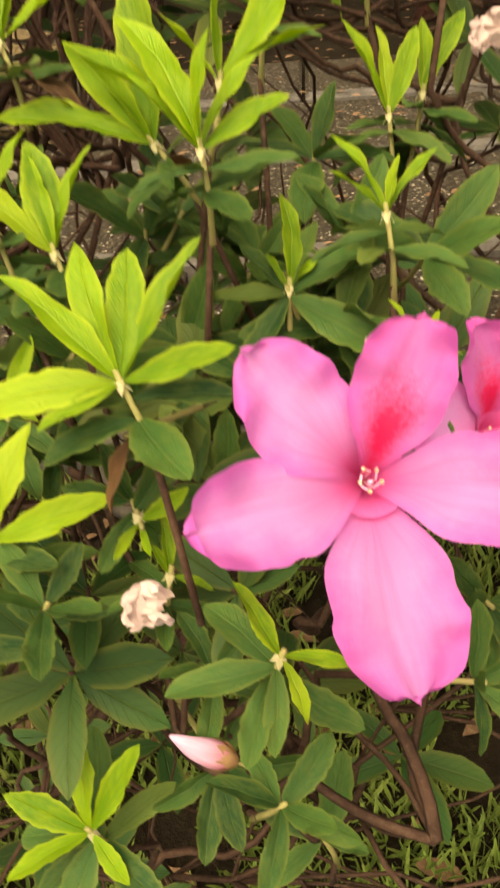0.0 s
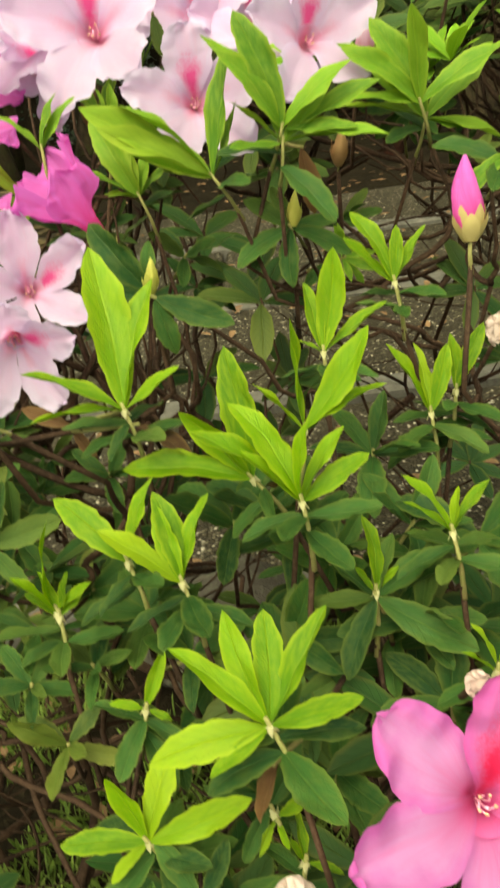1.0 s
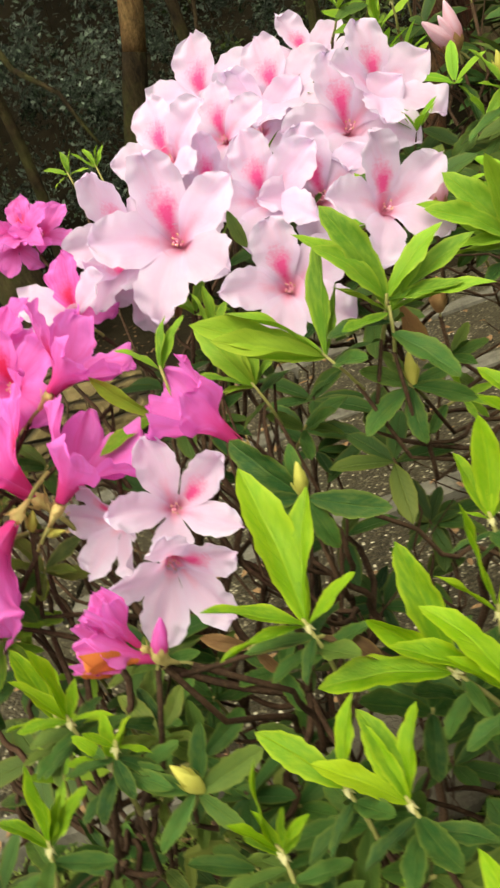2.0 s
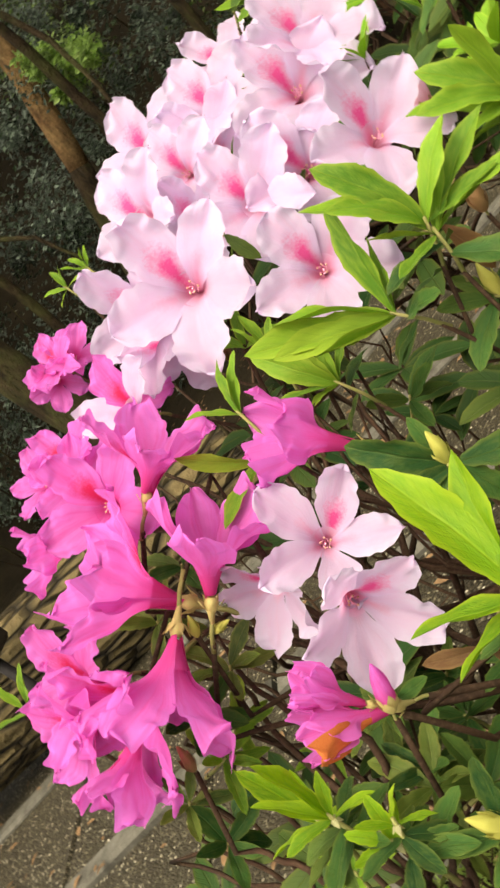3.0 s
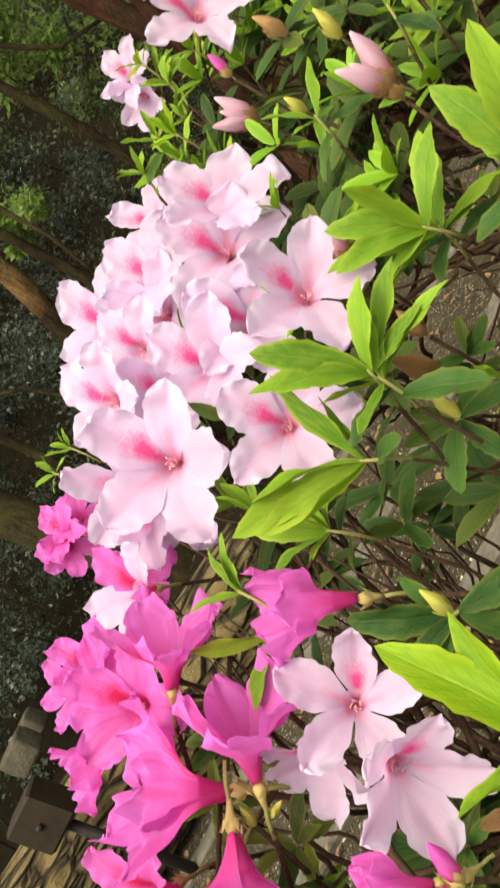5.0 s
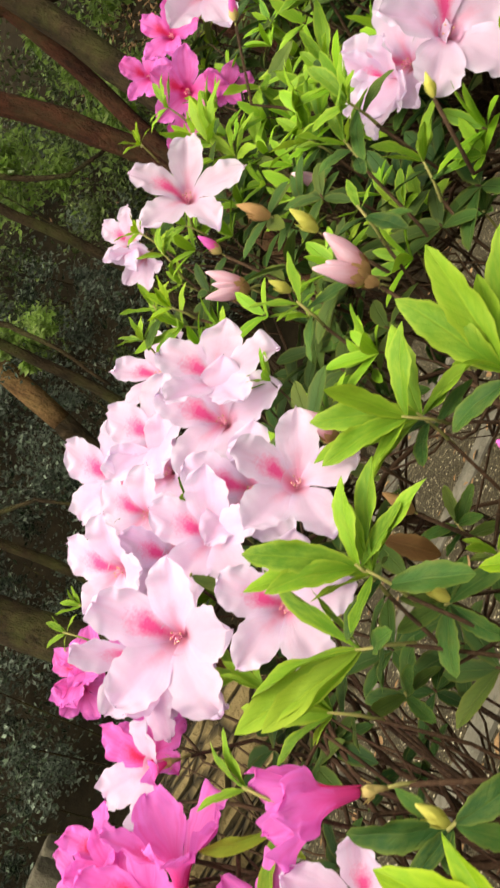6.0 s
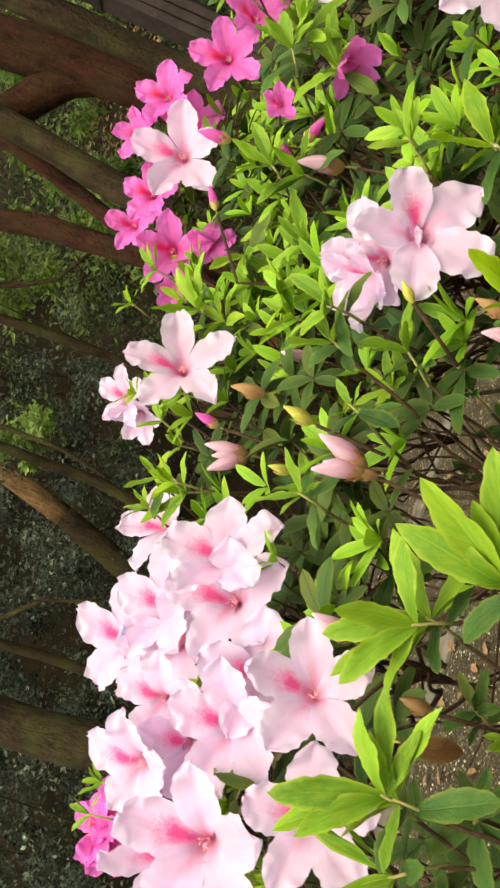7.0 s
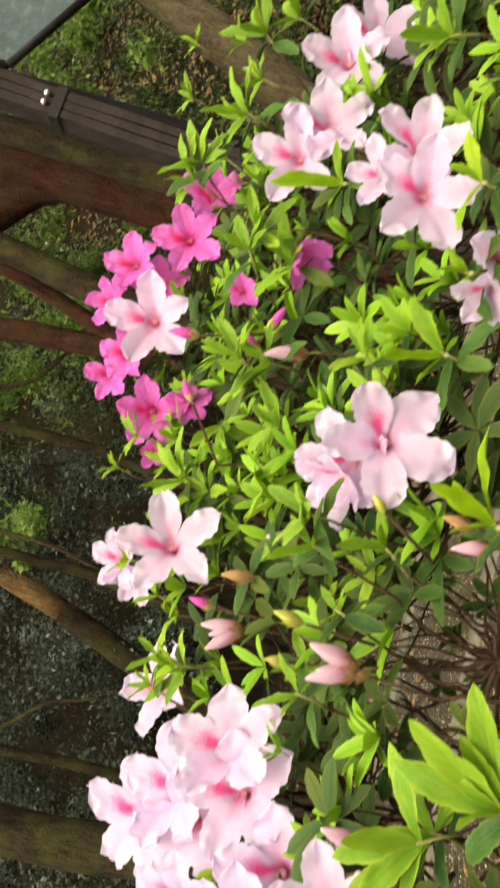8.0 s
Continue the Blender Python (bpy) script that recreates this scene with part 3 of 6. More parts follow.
def petal_mesh(name, mat, openness, seed, width=1.0):
    """One lobe of the corolla with its strip of the tube, radius 1; the mouth looks along +Z, the lobe points along +Y."""
    rnd = random.Random(seed)
    rows, cols = 37, 13
    verts, uvs = [], []
    curl = radians(rnd.choice((-12, 8, 22, 44))) * (0.3 + 0.7 * openness)
    ph, amp = rnd.uniform(0, 6.3), 0.045 + 0.035 * rnd.random()
    full, tip, point = 0.345 * width, rnd.uniform(0.38, 0.52), rnd.uniform(0.85, 1.35)
    if "pale" in name:
        curl, amp, point = 0.7 * curl, 0.9 * amp, point - 0.2
    ripple = 0.0
    if "magenta" in name:
        amp, ripple = 1.4 * amp, 0.022
    if "rose" in name:
        point, curl = 0.75, radians(10)
    crease, skew = rnd.uniform(-0.04, 0.20), rnd.uniform(-0.10, 0.10)
    for v, r, z in corolla_profile(openness, rnd.uniform(-6, 6), curl, rows):
        lobe = max(0.0, (v - 0.33) / 0.67)
        half_tube = r * math.tan(math.pi / 5) * 1.10
        if lobe < tip:
            wide = full * (0.80 + 0.20 * math.sin(0.5 * math.pi * lobe / tip))
        else:
            wide = full * math.sqrt(max(0.0, 1 - ((lobe - tip) / (1.0 - tip)) ** 2.0)) ** point + 0.012
        k = min(1.0, lobe * 2.6)
        k = k * k * (3 - 2 * k)
        half = half_tube * (1 - k) + wide * k
        soft = min(1.0, half / (0.6 * full)) if lobe > tip else 1.0
        for j in range(cols):
            s = 2 * j / (cols - 1) - 1
            a = s * math.pi / 5 * 1.10
            q = ph + (2.1 if s > 0 else 0.0)
            notch = 1 + lobe * (0.35 if "rose" in name else 1.0) * (0.06 * math.sin(21 * v + q) + 0.065 * math.sin(44 * v + 2 * q))
            tx, ty = r * math.sin(a), r * math.cos(a)
            lx, ly = s * half * notch + skew * lobe * lobe, r - 0.06 * s * s * lobe + 0.02 * lobe * math.sin(7 * s + ph)
            edge = abs(s) ** 1.6 * lobe
            ruffle = soft * amp * edge * (math.sin(17 * v + q) + 0.6 * math.sin(33 * v + 2 * q))
            dish = soft * (crease * abs(s) ** 1.3 * lobe - 0.04 * lobe * math.exp(-((s / 0.16) ** 2)))
            swell = lobe * (0.035 * math.sin(6 * v + 2.5 * s + ph) + 0.022 * math.sin(12 * v - 5 * s + 2 * ph) + 0.010 * math.sin(9 * s + 3 * ph) + ripple * math.sin(13 * s + 5 * v + ph))
            verts.append((tx * (1 - k) + lx * k, ty * (1 - k) + ly * k, z + ruffle + dish + swell))
            uvs.append((j / (cols - 1), v))
    return mesh_from(name, verts, grid_faces(rows, cols), mat, uvs)


def funnel_mesh(mat, openness):
    """The joined tube of the corolla behind its lobes."""
    cols, verts, uvs = 25, [], []
    prof = corolla_profile(openness, 0.0, 0.0, 11, 0.29)
    for v, r, z in prof:
        for j in range(cols):
            a = 2 * math.pi * j / cols
            g = 0.008 + 0.012 * v
            verts.append(((r + g) * math.sin(a), (r + g) * math.cos(a), z - g))
            uvs.append((0.5 + 0.2 * math.sin(2.5 * a), v))
    return mesh_from("corolla_tube", verts, grid_faces(len(prof), cols, True) + [tuple(range(cols))], mat, uvs)


def stamen_mesh(k):
    """One curved stamen with its small anther."""
    e = Vector((0.05, -0.02, -0.46 + 0.04 * k))
    pts = [Vector((0.02, 0, -0.62)), Vector((0.035, -0.02, -0.55)), e * 1.04, e + Vector((0.02, 0.05, 0.05))]
    knob = tube([pts[-1] - Vector((0, 0, 0.02)), pts[-1], pts[-1] + Vector((0, 0.01, 0.025))], (0.008, 0.017, 0.008), 6)
    return mesh_from("stamen", *tube(pts, (0.011, 0.010, 0.009, 0.007), 5), FILAMENT), mesh_from("anther", *knob, ANTHER)


STAMENS = [stamen_mesh(k) for k in range(3)]
PISTIL = mesh_from("pistil", *tube([Vector((0, 0, -0.6)), Vector((0, -0.02, -0.52)), Vector((0, -0.03, -0.44)), Vector((0, -0.02, -0.34))], (0.014, 0.012, 0.011, 0.016), 6), FILAMENT)


def calyx_mesh():
    pieces = [tube([(0, 0, -1.05), (0, 0.01, -0.90), (0, 0, -0.78), (0, 0, -0.69)], (0.028, 0.05, 0.09, 0.06), 8)]
    for k in range(5):
        a = 2 * math.pi * (k + 0.5) / 5
        c, s = math.cos(a), math.sin(a)
        v = []
        for i in range(4):
            q = i / 3
            w, o, h = 0.05 * (1 - q) ** 0.8, 0.08 + 0.08 * q, -0.84 + 0.13 * q
            v += [(o * c - w * s, o * s + w * c, h), (o * c * 1.1, o * s * 1.1, h), (o * c + w * s, o * s - w * c, h)]
        pieces.append((v, grid_faces(4, 3)))
    return mesh_from("calyx", *merged(pieces), CALYX)


def pedicel_mesh():
    return mesh_from("pedicel", *tube([(0, 0, -1.45), (0.01, 0.02, -1.2), (0, 0, -0.98)], (0.036, 0.03, 0.028), 6), GREEN_STEM)


CALYX_ME, PEDICEL = calyx_mesh(), pedicel_mesh()
TUBES = {}
PETALS = {}
MATS = {"pale": (PALE, PALE_N, PALE_B), "magenta": (MAG, MAG, MAG_B), "rose": (ROSE, ROSE, ROSE_B)}
FLOWER_LABEL = {
    "pale": ("pale pink azalea flower with a crimson blotch in its throat", "pale pink azalea flowers"),
    "magenta": ("magenta azalea flower with ruffled petals on a green stalk", "magenta azalea flowers"),
    "rose": ("large rose-pink azalea flower with a red speckled throat", "rose-pink azalea flowers"),
}


def petal_for(color, role, openness, k):
    key = (color, role, round(openness * 5) / 5, k % 4)
    if key not in PETALS:
        PETALS[key] = petal_mesh(color + "_petal", MATS[color][role], key[2], 11 + key[3] * 3 + role, (1.0, 1.08, 0.92, 1.04)[key[3]])
    return PETALS[key]


def tube_for(color, openness):
    key = (color, round(openness * 5) / 5)
    if key not in TUBES:
        TUBES[key] = funnel_mesh(MATS[color][0], key[1])
    return TUBES[key]


def flower(color, at, facing, size, openness=1.0, lean=0.0, label="", turns=(0, 72, 144, 216, 288), sizes=(1, 1, 1, 1, 1), slim=1.0, wilt=-1, odd=()):
    """An open flower: its mouth at a place, looking along facing, its blotched lobe turned up and leant by some degrees."""
    rnd = random.Random(int(abs(at[0]) * 9973) + int(at[1] * 8831) + int(at[2] * 7753))
    text, group = FLOWER_LABEL[color]
    root = tagged(new("azalea_flower"), label or text, "flower", group)
    root.matrix_basis = basis(facing, (0, 0, 1), at) @ Matrix.Rotation(radians(lean), 4, "Z") @ Matrix.Diagonal((size, size, size, 1))
    k0 = rnd.randrange(4)
    for k in range(5):
        role = 2 if k == 0 else (1 if k in (1, 4) else 0)
        tilt = rnd.uniform(-11, 11) * (0.4 + 0.6 * openness)
        m = Matrix.Rotation(radians(turns[k] + rnd.uniform(-5, 5)), 4, "Z") @ Matrix.Translation((0, 0.26, -0.3 + (0.010, -0.006, 0.004, -0.004, 0.006)[k])) @ Matrix.Rotation(radians(tilt), 4, "X")
        m = m @ Matrix.Rotation(radians(rnd.uniform(-7, 7)), 4, "Y") @ Matrix.Translation((0, -0.26, 0.3))
        s = rnd.uniform(0.95, 1.1) * sizes[k]
        me = petal_for("magenta" if k in odd else color, role, openness, k0 + k)
        if k == wilt:
            me = me.copy()
            me.materials[0] = ORANGE
        child("petal", me, root, m @ Matrix.Diagonal((s * slim * (1.04 if color == "pale" and openness > 0.5 else 1.0) * (0.75 if k == wilt else 1.0), s, s, 1)), "withered orange petal" if k == wilt else "")
    for k in range(5):
        thread, knob = STAMENS[(k + k0) % 3]
        st = child("stamen", thread, root, Matrix.Rotation(radians(72 * k + 30 + rnd.uniform(-15, 15)), 4, "Z"))
        child("anther", knob, st)
    child("pistil", PISTIL, root)
    child("corolla_tube", tube_for(color, openness), root)
    child("calyx", CALYX_ME, root, None, "yellow-green calyx")
    child("pedicel", PEDICEL, root)
    f = Vector(facing).normalized()
    STEMS.append((Vector(at) - f * size * 1.42, f, 0.0016))
    return root


def bud_mesh(name, mat, fat, seed, twist=1.2):
    """A closed bud along +Z from 0 to 1, of furled petals."""
    rows, cols = 11, 15
    rnd = random.Random(seed)
    verts, uvs = [], []
    for i in range(rows):
        v = i / (rows - 1)
        r = fat * (math.sin(math.pi * (0.10 + 0.88 * v ** 0.85)) ** 0.8) * (1 - 0.25 * v) + 0.004
        for j in range(cols):
            a = 2 * math.pi * j / cols
            q = r * (1 + 0.13 * math.cos(5 * (a + twist * v)) + 0.05 * math.sin(3 * a + seed))
            verts.append((q * math.cos(a) + 0.05 * math.sin(2.2 * v), q * math.sin(a), v))
            uvs.append((0.5 + 0.4 * math.sin(2.5 * (a + twist * v)), 0.10 + 0.85 * v))
    faces = grid_faces(rows, cols, True)
    faces += [tuple(reversed(range(cols))), tuple(range((rows - 1) * cols, rows * cols))]
    return mesh_from(name, verts, faces, mat, uvs)


def husk_mesh(name, mat, r, h, n=5, only=None):
    """Overlapping scales that clasp a bud's foot; only: a single scale of the outer or inner ring."""
    pieces = []
    for t in range(2):
        for k in range(n):
            if only is not None and (t, k) != (only, 0):
                continue
            a0 = 2 * math.pi * (k + 0.5 * t) / n
            v = []
            for i in range(5):
                q = i / 4
                w = 0.75 * (1 - q ** 2) + 0.05
                o = r * (0.45 + 0.75 * math.sin(min(1.0, q * 1.2) * 1.5)) * (1 + 0.12 * t)
                for s in (-1, 0, 1):
                    a = a0 + s * w
                    v.append((o * math.cos(a), o * math.sin(a), h * (q * (0.75 if t else 1.0)) - 0.06 * h / 0.45))
            pieces.append((v, grid_faces(5, 3)))
    return mesh_from(name, *merged(pieces), mat)


def scale_pair(mat, r, h):
    return [husk_mesh("bud_scale", mat, r, h, 5, t) for t in (0, 1)]


YELLOW_BUD = husk_mesh("yellow_bud", YBUD, 0.0035, 0.014)
BUDS = {
    "pink": (bud_mesh("furled_petals", BUDPINK, 0.19, 3), scale_pair(SCALE, 0.16, 0.42)),
    "magenta": (bud_mesh("furled_petals", MAG, 0.20, 5), scale_pair(CALYX, 0.17, 0.45)),
    "scaly": (bud_mesh("furled_petals", SCALE, 0.2, 7), scale_pair(SCALE, 0.2, 0.7)),
    "yellow": (bud_mesh("furled_petals", YBUD, 0.2, 8), scale_pair(YBUD, 0.2, 0.75)),
}
BUD_LABEL = {
    "pink": "closed pale pink azalea bud in brown scales",
    "magenta": "closed magenta azalea bud in yellow-green scales",
    "scaly": "brown papery scaled azalea bud on a twig",
    "yellow": "plump yellow-green azalea bud on a leafy twig",
}


def bud(color, at, direction, length, label=""):
    """A bud: its foot at a place, pointing along direction."""
    root = tagged(new("azalea_bud"), label or BUD_LABEL[color], "flower bud", "azalea buds")
    root.matrix_basis = basis(direction, (0, 0.2, 1), at) @ Matrix.Diagonal((length, length, length, 1))
    body, husk = BUDS[color]
    child("furled_petals", body, root)
    for k in range(10):
        child("bud_scale", husk[k % 2], root, Matrix.Rotation(radians(72 * (k // 2)), 4, "Z"), "clasping scale")
    child("pedicel", PEDICEL, root, Matrix.Translation((0, 0, 0.98)))
    d = Vector(direction).normalized()
    STEMS.append((Vector(at) - d * length * 0.45, d, 0.0015))
    return root


def dead_flower(at, size):
    """A withered flower shrunk to a crumpled pale ball."""
    root = tagged(new("withered_flower"), "withered azalea flower crumpled into a pale ball", "withered flower", "withered azalea flowers")
    root.location = at
    rnd = random.Random(4)
    for k in range(7):
        me = petal_for("pale", 0, 0.2, k).copy()
        me.materials[0] = WITHER
        q = Matrix.Rotation(rnd.uniform(0, 6.3), 4, "Z") @ Matrix.Rotation(rnd.uniform(0.3, 2.6), 4, "X") @ Matrix.Rotation(rnd.uniform(0, 6.3), 4, "Y")
        n = len(me.vertices)
        for v in me.vertices:
            c = v.co
            w = noise.noise_vector(c * 3.2 + Vector((k, 0, 0))) * 0.35
            c = Vector((c.x * 1.5, (c.y - 0.25) * 1.3, c.z * 0.6 + 0.25)) + w
            v.co = c * (0.95 / max(0.8, c.length * 1.15))
        child("crumpled_petal", me, root, q @ Matrix.Diagonal((size, size, size, 1)))
    child("pedicel", PEDICEL, root, basis((0.1, -0.6, 0.6), (0, 0, 1)) @ Matrix.Diagonal((size, size, size, 1)))
    STEMS.append((Vector(at) - Vector((0.1, -0.6, 0.6)).normalized() * size * 1.4, Vector((0.1, -0.6, 0.6)), 0.0014))
    return root


# ---- ground and surroundings ----
def slab_sheet():
    """Ground: one sheet to the horizon, gently uneven near the bush, rising far behind to a wooded bank raised to hide
    the bright sky.
    """
    verts, faces = [], []
    xs = [-400, -120, -40, -18] + [-10 + 0.5 * k for k in range(41)] + [18, 40, 120, 400]
    ys = [-400, -100, -30, -10] + [-4 + 0.5 * k for k in range(49)] + [26, 40, 120, 400]
    for y in ys:
        for x in xs:
            h = 0.05 * noise.noise(Vector((x * 0.5, y * 0.5, 3))) if abs(x) < 12 and 4.2 < y < 21 else 0.0
            # Made this steep as a dark backdrop, so leaf gaps show no sky.
            bank = 0.9 * max(0.0, min(y, 22) - 7.0)
            verts.append((x, y, -0.03 + h + bank))
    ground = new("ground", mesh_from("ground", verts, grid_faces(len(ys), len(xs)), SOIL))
    return tagged(ground, "dark soil ground covered with leaf litter", "ground", "", "structure")


slab_sheet()


def small_blades(name, mat, places, parent, label, width, kind):
    """Small far leaves in one mesh, each a pointed blade folded along its midrib."""
    verts, faces, uvs = [], [], []
    for foot, d, nrm, length in places:
        y = d.normalized()
        z = nrm - y * nrm.dot(y)
        z = z.normalized() if z.length > 1e-4 else y.orthogonal().normalized()
        side, lift = y.cross(z) * (0.5 * width * length), z * (0.12 * width * length)
        o, mid = len(verts), foot + y * (0.45 * length) + lift
        verts += [foot, mid - side, foot + y * length - lift, mid + side]
        uvs += [(0.5, 0.0), (0.05, 0.5), (0.5, 1.0), (0.95, 0.5)]
        faces += [(o, o + 2, o + 1), (o, o + 3, o + 2)]
    ob = new(name, mesh_from(name, verts, faces, mat, uvs, False))
    if parent:
        ob.parent = parent
    return tagged(ob, label, "", "", kind)


def blade_cloud(name, mat, places, parent, label="", width=0.36, kind="stuff", fine=False):
    """Many small blades in one mesh. places: (foot, direction, normal, length)."""
    prof = ((0.0, 0.04), (0.3, 0.8), (0.62, 0.97), (0.86, 0.66), (1.0, 0.06))
    if fine:
        return small_blades(name, mat, places, parent, label, width, kind)
    verts, faces, uvs = [], [], []
    for foot, d, nrm, length in places:
        y = d.normalized()
        z = nrm - y * nrm.dot(y)
        z = z.normalized() if z.length > 1e-4 else y.orthogonal().normalized()
        x = y.cross(z)
        o = len(verts)
        for v, w in prof:
            hw = 0.5 * width * w * length
            c = foot + y * (v * length) - z * (0.16 * v * v * length)
            lift = z * (0.3 * hw)
            verts += [c - x * hw + lift, c, c + x * hw + lift]
            uvs += [(0.0, v), (0.5, v), (1.0, v)]
        for i in range(len(prof) - 1):
            for j in range(2):
                a = o + 3 * i + j
                faces.append((a, a + 1, a + 4, a + 3))
    me = mesh_from(name, verts, faces, mat, uvs)
    ob = new(name, me)
    if parent:
        ob.parent = parent
    return tagged(ob, label, "", "", kind)


def surface(x, y):
    """Height of the azalea hedge's leafy face."""
    return 0.52 + 0.46 * y + 0.04 * math.sin(2.6 * x + 0.8)


def ridge(x):
    """How far back the hedge's face reaches."""
    return min(0.80 + 0.85 * x, 1.62 - 0.7 * x) if x > -0.3 else 0.545 + 0.3 * (x + 0.3)


# ---- the azalea bushes: limbs, twigs and inner leaves ----
def rounded(pts):
    """The same path with its corners cut, and twice as many points less two."""
    out = [pts[0]]
    for p, q in zip(pts, pts[1:]):
        out += [p.lerp(q, 0.25), p.lerp(q, 0.75)]
    return out[:1] + out[2:-1] + [pts[-1]]


def crooked(a, b, n, jitter, rnd):
    """A path from a to b that wanders like a grown branch."""
    pts, drift = [], Vector((0, 0, 0))
    for i in range(n):
        t = i / (n - 1)
        drift = drift * 0.7 + Vector((rnd.gauss(0, 1), rnd.gauss(0, 1), rnd.gauss(0, 0.7))) * jitter
        pts.append(a.lerp(b, t) + drift * math.sin(math.pi * t) + Vector((0, 0, -0.06 * math.sin(math.pi * t) * (b - a).length)))
    return rounded(pts)


def bush(x0, x1, label, limbs, y0=0.14, y1=None):
    rnd = random.Random(int(100 * x1) + 17)
    root = tagged(new("azalea_bush"), label, "bush", "azalea hedge")
    cx = 0.5 * (x0 + x1)
    root.location = (cx, 0.75, 0.0)
    off = Vector((-cx, -0.75, 0))
    nodes = []
    for k in range(limbs):
        tx = rnd.uniform(x0, x1)
        ty = rnd.uniform(y0, y1 or max(0.3, ridge(tx) - 0.04))
        top = Vector((tx, ty, surface(tx, min(ty, 0.75)) - rnd.uniform(0.07, 0.22)))
        low = [p for p in nodes if p.z < top.z - 0.12 and (p - top).length < 0.42]
        if k > 4 and low and rnd.random() < 0.75:
            start, r = rnd.choice(low), rnd.uniform(0.0018, 0.0028)
            nodes = [p for p in nodes if (p - start).length > 0.03]
        else:
            bx = tx + rnd.uniform(-0.5, 0.5) * (0.3 if y1 else 1.0)
            start, r = Vector((bx, rnd.uniform(0.8, 0.95) if y1 else rnd.uniform(0.52, max(0.56, min(0.9, ridge(bx)))), -0.04)), rnd.uniform(0.0026, 0.0045)
        pts = crooked(start, top, 13, 0.030, rnd)
        nodes += pts[2:]
        v, f = tube([p + off for p in pts], [r * (1 - 0.62 * i / (len(pts) - 1)) for i in range(len(pts))], 6)
        child("limb", mesh_from("limb", v, f, TWIG), root)
    for k in range(0 if y1 else 6):
        bx, by = rnd.uniform(x0, x1), rnd.uniform(0.45, 0.8)
        top = Vector((bx + rnd.uniform(-0.35, 0.35), by + rnd.uniform(-0.2, 0.1), rnd.uniform(0.35, 0.5)))
        pts = crooked(Vector((bx, by, -0.04)), top, 15, 0.05, rnd)
        r = rnd.uniform(0.0045, 0.008)
        child("stem", mesh_from("stem", *tube([p + off for p in pts], [r * (1 - 0.5 * i / (len(pts) - 1)) * rnd.uniform(0.9, 1.1) for i in range(len(pts))], 8), TWIG), root, None, "thick crooked woody stem")
    return root, nodes, off


BUSHES = []
for x0, x1, label in (
    (-0.75, -0.05, "azalea bush with magenta and pale pink flowers, open twiggy inside"),
    (-0.05, 0.55, "azalea bush with fresh green shoots and few flowers"),
    (0.55, 1.35, "azalea bush with pale pink flowers and bright young leaves"),
):
    BUSHES.append((x0, x1, *bush(x0, x1, label, 25)))
BUSHES.append((-0.6, -0.2, *bush(-0.55, -0.25, "small azalea bush with ruffled magenta flowers behind the hedge", 9, 1.0, 1.2)))


def bush_of(x):
    return min(BUSHES[:3], key=lambda b: 0 if b[0] <= x <= b[1] else min(abs(x - b[0]), abs(x - b[1])))


def inner_leaves():
    """Leafy filling below the hedge's face, as loose whorls on short twigs."""
    rnd = random.Random(8)
    dark = {k: [] for k in range(len(BUSHES))}
    light = {k: [] for k in range(len(BUSHES))}
    for n in range(FILL_COUNT):
        x, y = rnd.uniform(-0.7, 1.5), 0.06 + 1.4 * rnd.random() ** 0.9
        if y > ridge(x) - 0.02:
            continue
        front = y < 0.60 and x < 0.6
        if not front and rnd.random() < 0.18:
            continue
        if front and (rnd.random() < 0.38 or noise.noise(Vector((x * 8, y * 8, 4))) > (0.16 if x < 0.15 else 0.32)):
            continue
        depth = (rnd.uniform(0.06, 0.15) if rnd.random() < 0.6 else rnd.uniform(0.15, 0.36)) if front else rnd.uniform(0.0, 0.10)
        if y < 0.42 and -0.3 < x < 0.06 and depth < 0.2 and rnd.random() < 0.55:
            continue
        z = surface(x, y) - depth
        if hollow(x, y, depth):
            continue
        at = Vector((x, y, z))
        axis = Vector((rnd.uniform(-0.5, 0.5), rnd.uniform(-0.9, 0.2), 1)).normalized()
        turn = basis(axis, (0, 1, 0.3)).to_3x3()
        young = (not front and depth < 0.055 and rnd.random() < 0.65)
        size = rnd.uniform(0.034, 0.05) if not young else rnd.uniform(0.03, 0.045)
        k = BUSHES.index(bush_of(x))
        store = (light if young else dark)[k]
        spread = 45 if young else 78
        for i in range(rnd.randint(5, 7)):
            a = 2.4 * i + rnd.uniform(-0.3, 0.3)
            s = radians(spread + rnd.uniform(-22, 22))
            d = turn @ Vector((math.cos(a) * math.sin(s), math.sin(a) * math.sin(s), math.cos(s)))
            store.append((at + BUSHES[k][4], d, axis + Vector((0, -0.2, 0.4)), size * rnd.uniform(0.7, 1.1)))
        STEMS.append((at, axis, 0.0008))
    for k, b in enumerate(BUSHES):
        if dark[k]:
            blade_cloud("inner_foliage", FILL, dark[k], b[2], "inner leaves with the hedge's shade put into their green")
        if light[k]:
            blade_cloud("young_foliage", FILL_Y, light[k], b[2], "light green young leaves", 0.3)


def hollow(x, y, depth):
    """The air in front of the hedge's face is kept clear."""
    return y < 0.20 - 0.55 * max(0.0, depth - 0.03) or (y < 0.3 and depth < 0.05)


